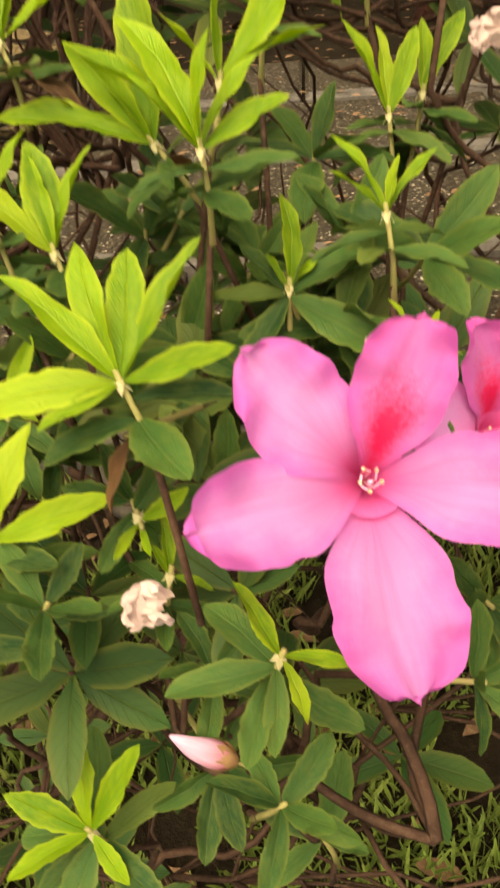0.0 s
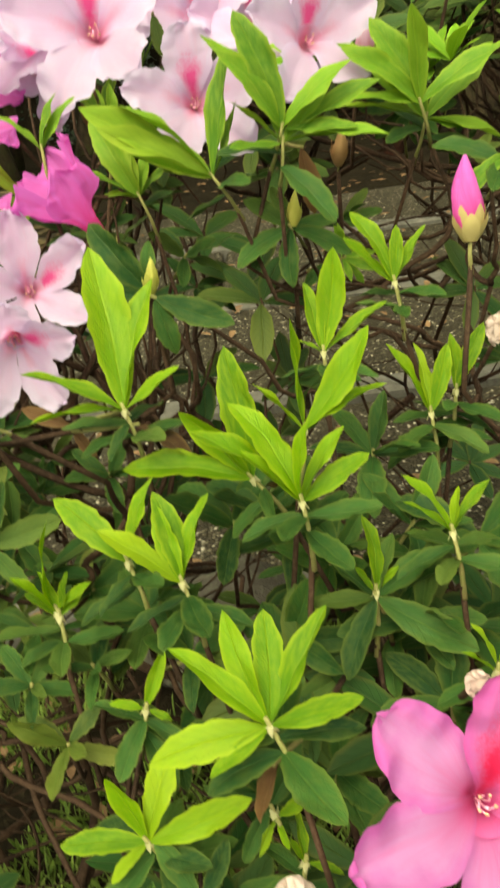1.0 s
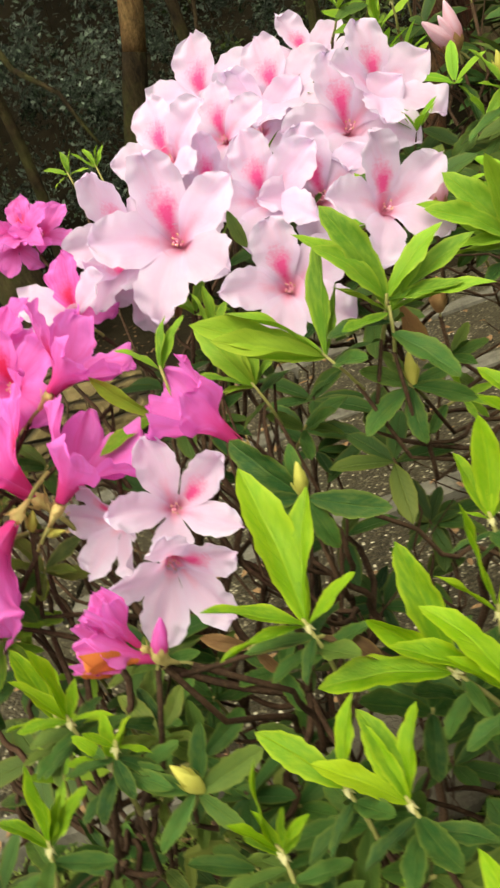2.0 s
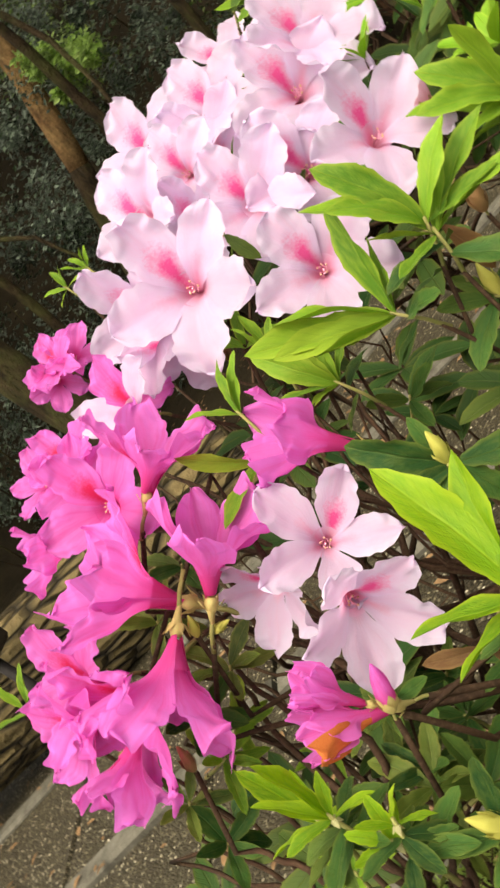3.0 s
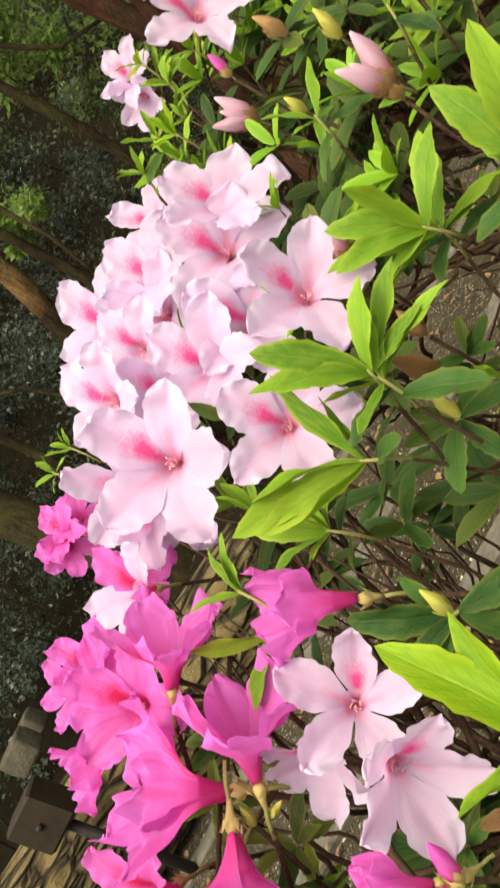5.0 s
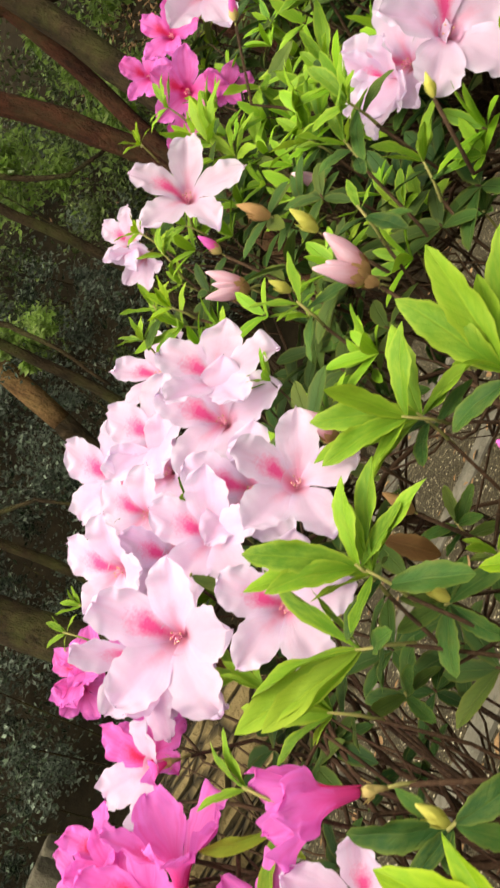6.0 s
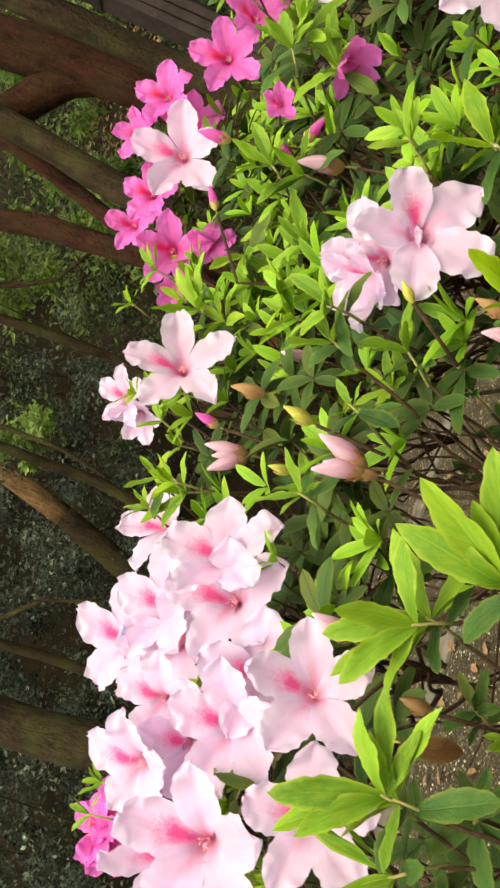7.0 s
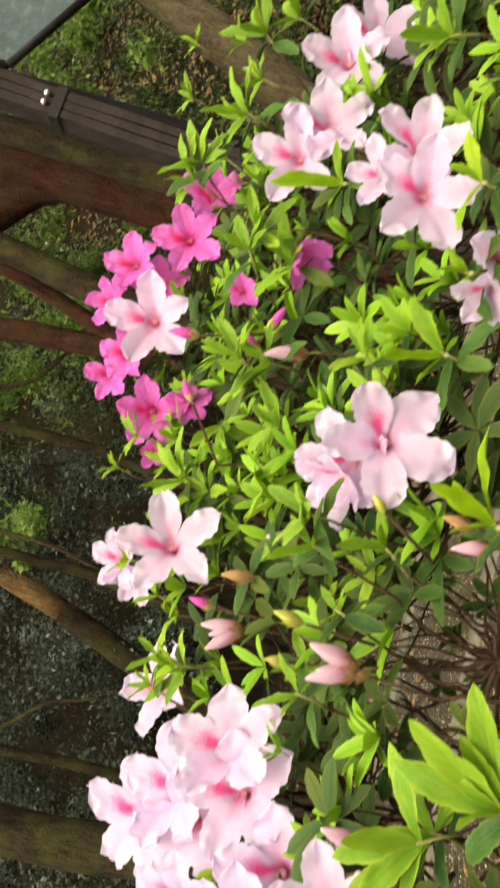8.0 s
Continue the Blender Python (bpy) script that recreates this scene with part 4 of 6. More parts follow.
def twigs(own):
    """Every shoot and flower is joined to a limb by a crooked twig; the inner leaves' twigs are joined into one part."""
    rnd = random.Random(21)
    store = {k: [] for k in range(len(BUSHES))}
    for n, (foot, axis, r) in enumerate(STEMS):
        if n < own and any((foot - s[0]).length < 0.008 for s in STEMS[:n]):
            continue
        k = 3 if foot.y > 0.95 and foot.x < -0.2 else BUSHES.index(bush_of(foot.x))
        below = [p for p in BUSHES[k][3] if p.z < foot.z + 0.01] or BUSHES[k][3]
        near = sorted(below, key=lambda p: (p - foot).length)[:7]
        end = near[n % len(near)] if n < own else near[0]
        gap = (end - foot).length
        p1 = foot - axis * min(0.05, gap * 0.3) + Vector((rnd.uniform(-0.01, 0.01), rnd.uniform(-0.01, 0.01), -0.006))
        if n < own:
            way = [foot + axis * 0.004] + crooked(p1, end, 8, 0.05 * gap, rnd)
        else:
            way = [foot + axis * 0.004] + crooked(p1, end, 5, 0.09 * gap, rnd)
        pts = [p + BUSHES[k][4] for p in way]
        piece = tube(pts, [r * (1 + 0.6 * i / (len(pts) - 1)) for i in range(len(pts))], 5)
        if n < own:
            child("twig", mesh_from("twig", *piece, TWIG), BUSHES[k][2])
        else:
            store[k].append(piece)
    for k, b in enumerate(BUSHES):
        for n in range(190 if k < 3 else 25):
            p = rnd.choice(b[3])
            q = p + Vector((rnd.uniform(-0.18, 0.18), rnd.uniform(-0.16, 0.14), rnd.uniform(-0.08, 0.14)))
            if q.y < 0.24 or q.z > surface(q.x, q.y) - 0.03:
                continue
            way, r = crooked(p, q, 6, 0.011, rnd), rnd.choice((0.0008, 0.0010, 0.0014))
            store[k].append(tube([w + b[4] for w in way], [r * (1 - 0.6 * i / len(way)) for i in range(len(way))], 4))
        tagged(child("fine_brushwood", mesh_from("fine_brushwood", *merged(store[k]), TWIG), b[2]), "thin crooked brown twigs", "", "", "stuff")


# ---- woods behind ----
def curved_trunk(name, label, points, radii, mat, limbs=()):
    """A tree: a trunk along points from the ground up, limbs (points, radii) and a leafy crown."""
    base = Vector(points[0])
    root = tagged(new(name), label, "tree", "woodland trees")
    root.location = base
    pts, rad = [], []
    for i in range(len(points) - 1):
        for s in range(4):
            t = s / 4
            p = Vector(points[i]).lerp(Vector(points[i + 1]), t)
            p += Vector((noise.noise(p * 1.7), noise.noise(p * 1.7 + Vector((9, 0, 0))), 0)) * 0.05
            pts.append(p - base)
            rad.append(radii[i] + (radii[i + 1] - radii[i]) * t)
    pts.append(Vector(points[-1]) - base)
    rad.append(radii[-1])
    v, f = tube(pts, rad, 18)
    v = [p + 0.10 * radii[0] * noise.noise_vector(Vector(p) * 6) for p in v]
    child("trunk", mesh_from("trunk", v, f, mat), root)
    for lp, lr in limbs:
        q = []
        for i in range(len(lp) - 1):
            for s in range(3):
                p = Vector(lp[i]).lerp(Vector(lp[i + 1]), s / 3)
                q.append(p + 0.06 * noise.noise_vector(p * 2.3) - base)
        q.append(Vector(lp[-1]) - base)
        child("limb", mesh_from("limb", *tube(q, [lr[0] + (lr[1] - lr[0]) * i / (len(q) - 1) for i in range(len(q))], 9), mat), root)
    if not limbs:
        hi, lo = Vector(points[-1]), Vector(points[-2])
        for q, side in ((0.45, 1), (0.75, -1)):
            p = lo.lerp(hi, q)
            pts2 = [p - base, p + Vector((0.35 * side, 0.1, 0.35)) - base, p + Vector((0.9 * side, 0.3, 0.9)) - base]
            child("limb", mesh_from("limb", *tube(pts2, (radii[-1] * 0.5, radii[-1] * 0.35, radii[-1] * 0.15), 8), mat), root)
    c = Vector(points[-1]) + Vector((0, 0, 0.3))
    # High crowns are out of view and made large to shade the woods.
    size, count, leaf = ((0.5, 0.5, 0.3), 900, 0.045) if c.z < 4 else ((1.7, 1.7, 0.7), 2400, 0.22)
    blade_cloud("crown", WOODS, leaf_ball(c - base, size, count, leaf, int(abs(c.x * 31 + c.y * 7))), root, "leafy crown with shade put into its leaf colour", 0.5, "stuff", True)
    return root


def leaf_ball(c, size, count, leaf, seed):
    """Leaves in uneven clumps inside an ellipsoid."""
    rnd = random.Random(seed)
    out = []
    clumps = [Vector((rnd.gauss(0, 0.5) * size[0], rnd.gauss(0, 0.5) * size[1], rnd.gauss(0, 0.5) * size[2])) for _ in range(max(6, count // 170))]
    wide = [rnd.uniform(0.06, 0.21) for _ in clumps]
    for n in range(count):
        m = clumps[n % len(clumps)]
        p = c + m + Vector((rnd.gauss(0, 1), rnd.gauss(0, 1), rnd.gauss(0, 1))) * min(size) * wide[n % len(clumps)]
        d = Vector((rnd.uniform(-1, 1), rnd.uniform(-1, 0.6), rnd.uniform(-0.8, 0.5)))
        out.append((p, d, Vector((rnd.uniform(-1, 1), rnd.uniform(-1.2, 0.5), rnd.uniform(-0.2, 1.2))), leaf * rnd.uniform(0.5, 1.35)))
    return out


def understory(at, size, count, leaf, mat, label):
    root = tagged(new("woodland_shrub"), label, "shrub", "woodland shrubs")
    root.location = (at[0], at[1], max(0.0, 0.9 * (min(at[1], 22) - 7)))
    base = Vector(root.location)
    rnd = random.Random(int(abs(at[0]) * 10 + at[1]))
    for k in range(2):
        top = Vector(at) - base + Vector((rnd.uniform(-1, 1) * size[0] * 0.6, rnd.uniform(-0.5, 0.5) * size[1], rnd.uniform(0, 0.6) * size[2]))
        child("stem", mesh_from("stem", *tube([Vector((rnd.uniform(-0.2, 0.2), 0, -0.1)), top * 0.5 + Vector((rnd.uniform(-0.3, 0.3), 0, 0)), top], (0.010, 0.006, 0.003), 6), BARK), root)
    blade_cloud("foliage", mat, leaf_ball(Vector(at) - base, size, count, leaf, int(abs(at[0] * 13 + at[1] * 5 + at[2]))), root, "", 0.5, "stuff", True)
    return root


# ---- flowers, buds and shoots ----

# the large rose-pink flower and its neighbours
flower("rose", (0.051, 0.160, 0.641), (0.124, -0.730, 0.672), 0.0400, 1.0, -9, "large rose-pink azalea flower fully open with red throat", turns=(-13, 50, 108, 189, 262), sizes=(0.92, 0.95, 0.98, 1.08, 0.95), slim=0.97)
flower("rose", (0.097, 0.211, 0.619), (0.380, -0.601, 0.703), 0.0323, 1.0, 0)
dead_flower((-0.018, 0.176, 0.577), 0.0108)
dead_flower((0.118, 0.415, 0.688), 0.0128)
bud("pink", (0.007, 0.147, 0.541), (-0.792, 0.021, 0.610), 0.0220, "pink-tipped closed azalea bud in pale scales")
bud("pink", (0.101, 0.336, 0.548), (-0.048, 0.257, 0.965), 0.0163)
bud("magenta", (0.096, 0.395, 0.747), (0.048, 0.293, 0.955), 0.0384)
bud("yellow", (-0.060, 0.373, 0.749), (0.159, -0.040, 0.986), 0.0161)
bud("yellow", (-0.138, 0.290, 0.671), (-0.374, -0.029, 0.927), 0.0181)
bud("yellow", (0.012, 0.477, 0.745), (0.149, 0.165, 0.975), 0.0182)

# pale pink cluster
flower("pale", (-0.103, 0.585, 0.866), (0.067, -0.906, 0.418), 0.0505, 1.0, 0)
flower("pale", (-0.036, 0.517, 0.818), (0.170, -0.896, 0.411), 0.0376, 1.0, 0)
flower("pale", (0.006, 0.644, 0.850), (0.160, -0.909, 0.385), 0.0454, 1.0, 5)
flower("pale", (0.040, 0.522, 0.841), (0.402, -0.848, 0.346), 0.0365, 1.0, -8)
flower("pale", (-0.036, 0.637, 0.865), (0.036, -0.880, 0.474), 0.0430, 1.0, 6)
flower("pale", (0.046, 0.688, 0.890), (0.250, -0.836, 0.488), 0.0472, 1.0, 0)
flower("pale", (-0.027, 0.791, 0.916), (0.036, -0.799, 0.600), 0.0497, 1.0, 4)
flower("pale", (-0.074, 0.898, 0.963), (-0.117, -0.750, 0.651), 0.0561, 1.0, 0)
flower("pale", (-0.103, 0.671, 0.920), (-0.256, -0.797, 0.547), 0.0424, 1.0, 8)
flower("pale", (0.082, 0.700, 0.906), (0.518, -0.693, 0.502), 0.0450, 1.0, -10)
flower("pale", (0.002, 0.801, 0.938), (0.119, -0.692, 0.712), 0.0497, 1.0, 0)
flower("pale", (0.053, 0.984, 0.967), (0.281, -0.529, 0.801), 0.0501, 1.0, 0)
flower("pale", (-0.154, 0.635, 0.872), (-0.561, -0.726, 0.397), 0.0481, 0.8, 10)
flower("pale", (-0.153, 0.630, 0.837), (-0.470, -0.774, -0.424), 0.0394, 0.8, 30)
flower("pale", (-0.128, 0.404, 0.751), (0.30, -0.82, 0.48), 0.0345, 0.7, -72, slim=0.82)
flower("pale", (-0.133, 0.366, 0.731), (0.16, -0.97, -0.02), 0.0350, 0.68, -75, slim=0.85)
flower("pale", (-0.180, 0.428, 0.741), (-0.574, -0.795, 0.195), 0.0314, 0.8, 0)
flower("pale", (-0.197, 0.586, 0.849), (-0.205, -0.634, 0.746), 0.0376, 0.8, 0, "pale pink azalea flower with two magenta petals", odd=(0, 3))
flower("pale", (-0.057, 0.702, 0.915), (-0.135, -0.882, 0.452), 0.0378, 1.0, 0)
flower("pale", (-0.074, 0.678, 0.879), (0.021, -0.952, 0.305), 0.0364, 1.0, 0)
flower("pale", (-0.072, 0.929, 0.951), (-0.066, -0.803, 0.593), 0.0456, 0.8, 0)

# magenta cluster
flower("magenta", (-0.372, 1.105, 0.910), (0.044, -0.714, 0.699), 0.0459, 1.0, 0)
flower("magenta", (-0.344, 1.120, 0.898), (0.542, -0.599, 0.589), 0.0416, 1.0, 0)
flower("magenta", (-0.393, 1.115, 0.884), (0.036, -0.990, -0.136), 0.0403, 0.8, 0)
flower("magenta", (-0.201, 0.642, 0.840), (0.739, -0.590, 0.326), 0.0311, 0.8, 0)
flower("magenta", (-0.164, 0.468, 0.830), (0.859, 0.032, 0.512), 0.0372, 0.6, 0)
flower("magenta", (-0.227, 0.534, 0.862), (0.206, -0.570, 0.796), 0.0243, 1.0, 0)
flower("magenta", (-0.227, 0.520, 0.849), (0.478, -0.665, 0.574), 0.0260, 0.8, 20)
flower("magenta", (-0.254, 0.538, 0.863), (-0.200, -0.544, 0.815), 0.0233, 0.8, 0)
flower("magenta", (-0.215, 0.477, 0.831), (0.079, -0.866, 0.494), 0.0371, 1.0, 0)
flower("magenta", (-0.267, 0.496, 0.834), (-0.704, -0.345, 0.620), 0.0290, 0.5, 0)
flower("magenta", (-0.225, 0.436, 0.803), (-0.310, -0.165, 0.936), 0.0509, 0.4, 0)
flower("magenta", (-0.276, 0.409, 0.761), (-0.569, -0.768, 0.293), 0.0504, 0.8, 10)
flower("magenta", (-0.242, 0.400, 0.754), (-0.681, -0.601, -0.418), 0.0450, 0.58, 30)
flower("magenta", (-0.298, 0.441, 0.787), (-0.345, -0.560, 0.753), 0.0377, 0.8, 20)
flower("magenta", (-0.312, 0.423, 0.769), (-0.564, -0.706, 0.428), 0.0353, 0.8, 50)
flower("magenta", (-0.291, 0.395, 0.743), (-0.679, -0.674, -0.292), 0.0317, 0.6, 40)
flower("magenta", (-0.174, 0.429, 0.784), (0.739, 0.088, 0.667), 0.0417, 0.4, 0)
bud("yellow", (-0.218, 0.428, 0.756), (0.474, -0.016, 0.880), 0.0123)
bud("yellow", (-0.211, 0.428, 0.750), (0.990, -0.117, -0.083), 0.0111)
bud("scaly", (-0.270, 0.405, 0.716), (0.333, -0.041, 0.942), 0.0160)
ring("olive", (-0.234, 0.447, 0.720), (0.507, -0.525, 0.683), 0.0297, 6, 70, 0, 0.000)
ring("mature", (-0.268, 0.447, 0.713), (0.717, -0.588, 0.376), 0.0304, 6, 70, 0, 0.000)
ring("fresh", (-0.273, 0.430, 0.693), (0.674, -0.580, 0.457), 0.0297, 6, 70, 0, 0.000)
ring("olive", (-0.303, 0.422, 0.693), (0.561, -0.546, 0.622), 0.0297, 6, 70, 0, 0.000)
ring("mature", (-0.306, 0.415, 0.663), (0.790, -0.586, 0.178), 0.0297, 6, 70, 0, 0.000)
ring("mature", (-0.234, 0.520, 0.759), (0.505, -0.524, 0.686), 0.0338, 6, 70, 0, 0.000)
ring("olive", (-0.274, 0.517, 0.747), (0.667, -0.578, 0.470), 0.0345, 6, 70, 0, 0.000)
ring("fresh", (-0.270, 0.461, 0.687), (0.605, -0.561, 0.566), 0.0318, 6, 70, 0, 0.000)
flower("magenta", (-0.105, 0.443, 0.781), (-0.454, -0.114, 0.884), 0.0402, 0.2, 0, "half-folded magenta azalea flower seen from the side")
flower("magenta", (-0.158, 0.325, 0.724), (-0.60, -0.318, 0.62), 0.0285, 0.10, 40, "folded magenta azalea flower beginning to wither", wilt=3)
flower("magenta", (-0.154, 0.328, 0.736), (-0.289, -0.163, 0.943), 0.0225, 0.06, 0, "folded magenta azalea flower beginning to wither")
bud("magenta", (-0.143, 0.326, 0.715), (0.411, 0.107, 0.905), 0.0207)

# flowers along the ridge
flower("pale", (0.344, 0.587, 0.853), (0.121, -0.985, 0.12), 0.0420, 1.0, -52, sizes=(0.95, 1, 1, 1.12, 1))
flower("pale", (0.322, 0.629, 0.872), (-0.377, -0.760, 0.530), 0.0402, 0.8, 15)
flower("pale", (0.303, 0.639, 0.873), (-0.626, -0.445, 0.640), 0.0370, 0.6, 0)
bud("yellow", (0.292, 0.582, 0.846), (0.612, -0.258, 0.747), 0.0146, "puffy pale yellow-green azalea bud")
bud("magenta", (0.448, 0.783, 0.944), (0.868, -0.357, -0.346), 0.0262)
bud("magenta", (0.424, 0.784, 0.950), (0.612, -0.258, 0.747), 0.0220)
bud("magenta", (0.426, 0.788, 1.011), (-0.196, -0.221, 0.955), 0.0288)
bud("magenta", (0.363, 0.789, 1.002), (0.765, -0.273, 0.583), 0.0209)
bud("magenta", (0.175, 0.788, 0.937), (0.143, -0.247, 0.959), 0.0236)
flower("pale", (0.226, 0.824, 0.992), (0.40, -0.87, 0.29), 0.0500, 1.0, 0, slim=0.88)
flower("pale", (0.177, 1.025, 1.052), (-0.070, -0.796, 0.601), 0.0354, 1.0, 0, slim=0.92)
flower("pale", (0.157, 1.028, 1.024), (-0.674, -0.713, 0.193), 0.0340, 0.6, 0, slim=0.92)
flower("pale", (0.490, 1.047, 1.083), (0.027, -0.980, 0.195), 0.0537, 1.0, 0, slim=0.92)
flower("magenta", (0.566, 1.084, 1.132), (0.101, -0.893, 0.439), 0.0399, 1.0, 0)
flower("magenta", (0.508, 1.105, 1.150), (-0.170, -0.805, 0.568), 0.0330, 0.8, 0)
flower("magenta", (0.550, 1.101, 1.088), (0.118, -0.985, 0.123), 0.0407, 1.0, 0)
flower("magenta", (0.449, 1.128, 1.115), (-0.095, -0.921, 0.377), 0.0394, 1.0, 0)
flower("magenta", (0.434, 1.285, 1.149), (-0.221, -0.880, 0.421), 0.0389, 1.0, 0)
flower("magenta", (0.367, 1.046, 1.054), (-0.225, -0.968, 0.110), 0.0439, 1.0, 0)
flower("magenta", (0.391, 1.042, 1.008), (0.089, -0.989, -0.120), 0.0285, 0.8, 0)
flower("magenta", (0.318, 1.044, 1.038), (-0.245, -0.961, -0.125), 0.0212, 0.6, 0)
flower("magenta", (0.564, 0.922, 1.053), (-0.051, -0.984, 0.173), 0.0380, 1.0, 10)
flower("magenta", (0.635, 0.949, 1.040), (0.311, -0.948, 0.069), 0.0359, 0.8, 0)
flower("magenta", (0.518, 0.761, 0.927), (-0.527, -0.607, -0.594), 0.0314, 0.6, 0)
flower("magenta", (0.490, 0.821, 0.979), (-0.022, -0.997, 0.079), 0.0198, 0.6, 0)
flower("pale", (0.660, 0.762, 0.936), (0.075, -0.976, 0.203), 0.0420, 1.0, 0, slim=0.88)
flower("pale", (0.618, 0.768, 0.958), (-0.245, -0.938, 0.246), 0.0400, 1.0, 0, slim=0.88)
flower("pale", (0.590, 0.622, 0.870), (0.185, -0.960, 0.15), 0.0370, 1.0, -25, slim=0.95)
flower("pale", (0.540, 0.606, 0.860), (-0.202, -0.949, 0.089), 0.0390, 1.0, -15, slim=0.95)
flower("pale", (0.570, 0.655, 0.892), (-0.099, -0.801, 0.590), 0.0300, 0.8, 0, slim=0.9)
flower("pale", (0.753, 0.801, 0.931), (-0.036, -0.954, 0.297), 0.0427, 1.0, 0, slim=0.92)
flower("pale", (0.803, 0.817, 0.903), (0.014, -0.996, 0.090), 0.0437, 1.0, 0, slim=0.92)
flower("pale", (0.494, 0.579, 0.791), (-0.228, -0.917, -0.327), 0.0345, 1.0, 0, slim=0.92)
flower("pale", (0.462, 0.579, 0.806), (-0.785, -0.583, 0.208), 0.0258, 0.6, 0, slim=0.92)

# buds
bud("pink", (0.176, 0.602, 0.837), (0.249, -0.216, 0.944), 0.0398, "half-open pale pink azalea bud with pointed petals")
bud("pink", (0.174, 0.602, 0.836), (-0.312, -0.214, 0.926), 0.0390, "half-open pale pink azalea bud with pointed petals")
bud("pink", (0.172, 0.602, 0.838), (-0.088, -0.323, 0.942), 0.0298, "half-open pale pink azalea bud with pointed petals")
bud("scaly", (0.173, 0.602, 0.828), (-0.193, -0.136, 0.972), 0.0207)
bud("pink", (0.158, 0.811, 0.902), (-0.104, -0.212, 0.972), 0.0406, "half-open pale pink azalea bud with pointed petals")
bud("pink", (0.157, 0.811, 0.901), (-0.604, -0.224, 0.765), 0.0406, "half-open pale pink azalea bud with pointed petals")
bud("pink", (0.157, 0.811, 0.903), (-0.331, -0.311, 0.891), 0.0325, "half-open pale pink azalea bud with pointed petals")
bud("pink", (0.256, 0.749, 0.874), (-0.149, -0.124, 0.981), 0.0326)
bud("scaly", (0.213, 0.747, 0.911), (-0.149, -0.124, 0.981), 0.0273, "orange-brown azalea bud just showing colour")
bud("pink", (0.428, 0.760, 0.907), (-0.299, -0.119, 0.947), 0.0408)
bud("yellow", (0.196, 0.636, 0.878), (0.143, -0.247, 0.959), 0.0231)
bud("pink", (0.281, 0.537, 0.782), (-0.238, -0.123, 0.963), 0.0278)
bud("scaly", (0.292, 0.538, 0.797), (0.068, -0.114, 0.991), 0.0215)
bud("pink", (0.066, 0.569, 0.817), (0.257, -0.231, 0.939), 0.0314)
bud("scaly", (0.045, 0.533, 0.765), (0.111, -0.235, 0.966), 0.0222)
bud("yellow", (0.156, 0.687, 0.874), (-0.064, -0.266, 0.962), 0.0182)

# young shoots before the path
whorl("young", (0.001, 0.272, 0.686), [(-0.014, 0.015, 0.046), (-0.032, 0.010, 0.041), (0.015, 0.011, 0.029), (0.027, 0.006, 0.018), (0.000, 0.002, 0.035), (-0.020, 0.006, 0.024)], 6, 0.032)
whorl("young", (-0.020, 0.304, 0.680), [(-0.051, -0.003, 0.025), (-0.025, 0.009, 0.035), (-0.004, 0.020, 0.055), (-0.018, 0.004, 0.019)], 6, 0.028, faded=1)
whorl("young", (0.005, 0.309, 0.698), [(-0.006, 0.016, 0.045), (0.035, 0.013, 0.036), (0.033, 0.007, 0.022), (-0.018, 0.006, 0.023)], 0, 0.000)
whorl("young", (0.018, 0.356, 0.713), [(0.011, 0.016, 0.044), (-0.005, 0.011, 0.032), (0.031, 0.006, 0.020), (-0.011, 0.001, 0.009), (0.002, 0.009, 0.025)], 6, 0.025)
whorl("young", (-0.072, 0.316, 0.715), [(-0.005, 0.037, 0.064), (0.010, 0.028, 0.052), (-0.033, -0.007, 0.031), (-0.033, -0.018, 0.015), (0.026, 0.002, 0.017)], 6, 0.030)
whorl("young", (-0.053, 0.267, 0.656), [(-0.002, 0.014, 0.038), (0.009, 0.014, 0.035), (-0.029, 0.005, 0.029), (-0.008, 0.011, 0.031)], 6, 0.034)
whorl("young", (-0.076, 0.276, 0.663), [(-0.025, 0.008, 0.034), (0.006, 0.014, 0.035)], 6, 0.027)
whorl("young", (-0.018, 0.196, 0.647), [(-0.027, 0.008, 0.033), (-0.016, 0.020, 0.033), (0.004, 0.022, 0.032), (0.023, 0.019, 0.034), (0.032, -0.002, 0.011), (-0.040, -0.014, 0.008), (-0.019, -0.017, -0.001)], 6, 0.035)
whorl("young", (-0.074, 0.199, 0.585), [(-0.010, 0.010, 0.030), (0.010, 0.015, 0.038), (-0.031, -0.004, 0.012), (-0.013, -0.013, -0.000), (0.042, 0.003, 0.015)], 6, 0.036)
whorl("young", (0.059, 0.401, 0.727), [(-0.012, 0.013, 0.039), (-0.026, 0.004, 0.023), (0.017, 0.009, 0.025), (0.004, 0.009, 0.026)], 6, 0.030)
whorl("young", (0.069, 0.366, 0.668), [(-0.017, 0.011, 0.037), (0.012, 0.012, 0.031), (-0.002, 0.013, 0.034)], 6, 0.038)
whorl("young", (0.084, 0.378, 0.673), [(0.015, 0.012, 0.032), (0.001, 0.010, 0.027)], 6, 0.030)
whorl("young", (0.061, 0.276, 0.660), [(-0.012, 0.009, 0.028), (0.013, 0.008, 0.021), (-0.016, 0.004, 0.017), (0.004, 0.007, 0.017)], 6, 0.031)
whorl("young", (0.027, 0.271, 0.637), [(0.006, 0.012, 0.030), (-0.008, 0.003, 0.011), (0.009, 0.004, 0.010)], 0, 0.000)
whorl("mature", (0.027, 0.270, 0.635), [(-0.017, -0.026, -0.018), (0.036, -0.024, -0.015), (-0.029, -0.004, 0.004), (0.028, 0.010, 0.018), (-0.017, 0.008, 0.015), (0.007, 0.015, 0.022)], 0, 0.000)
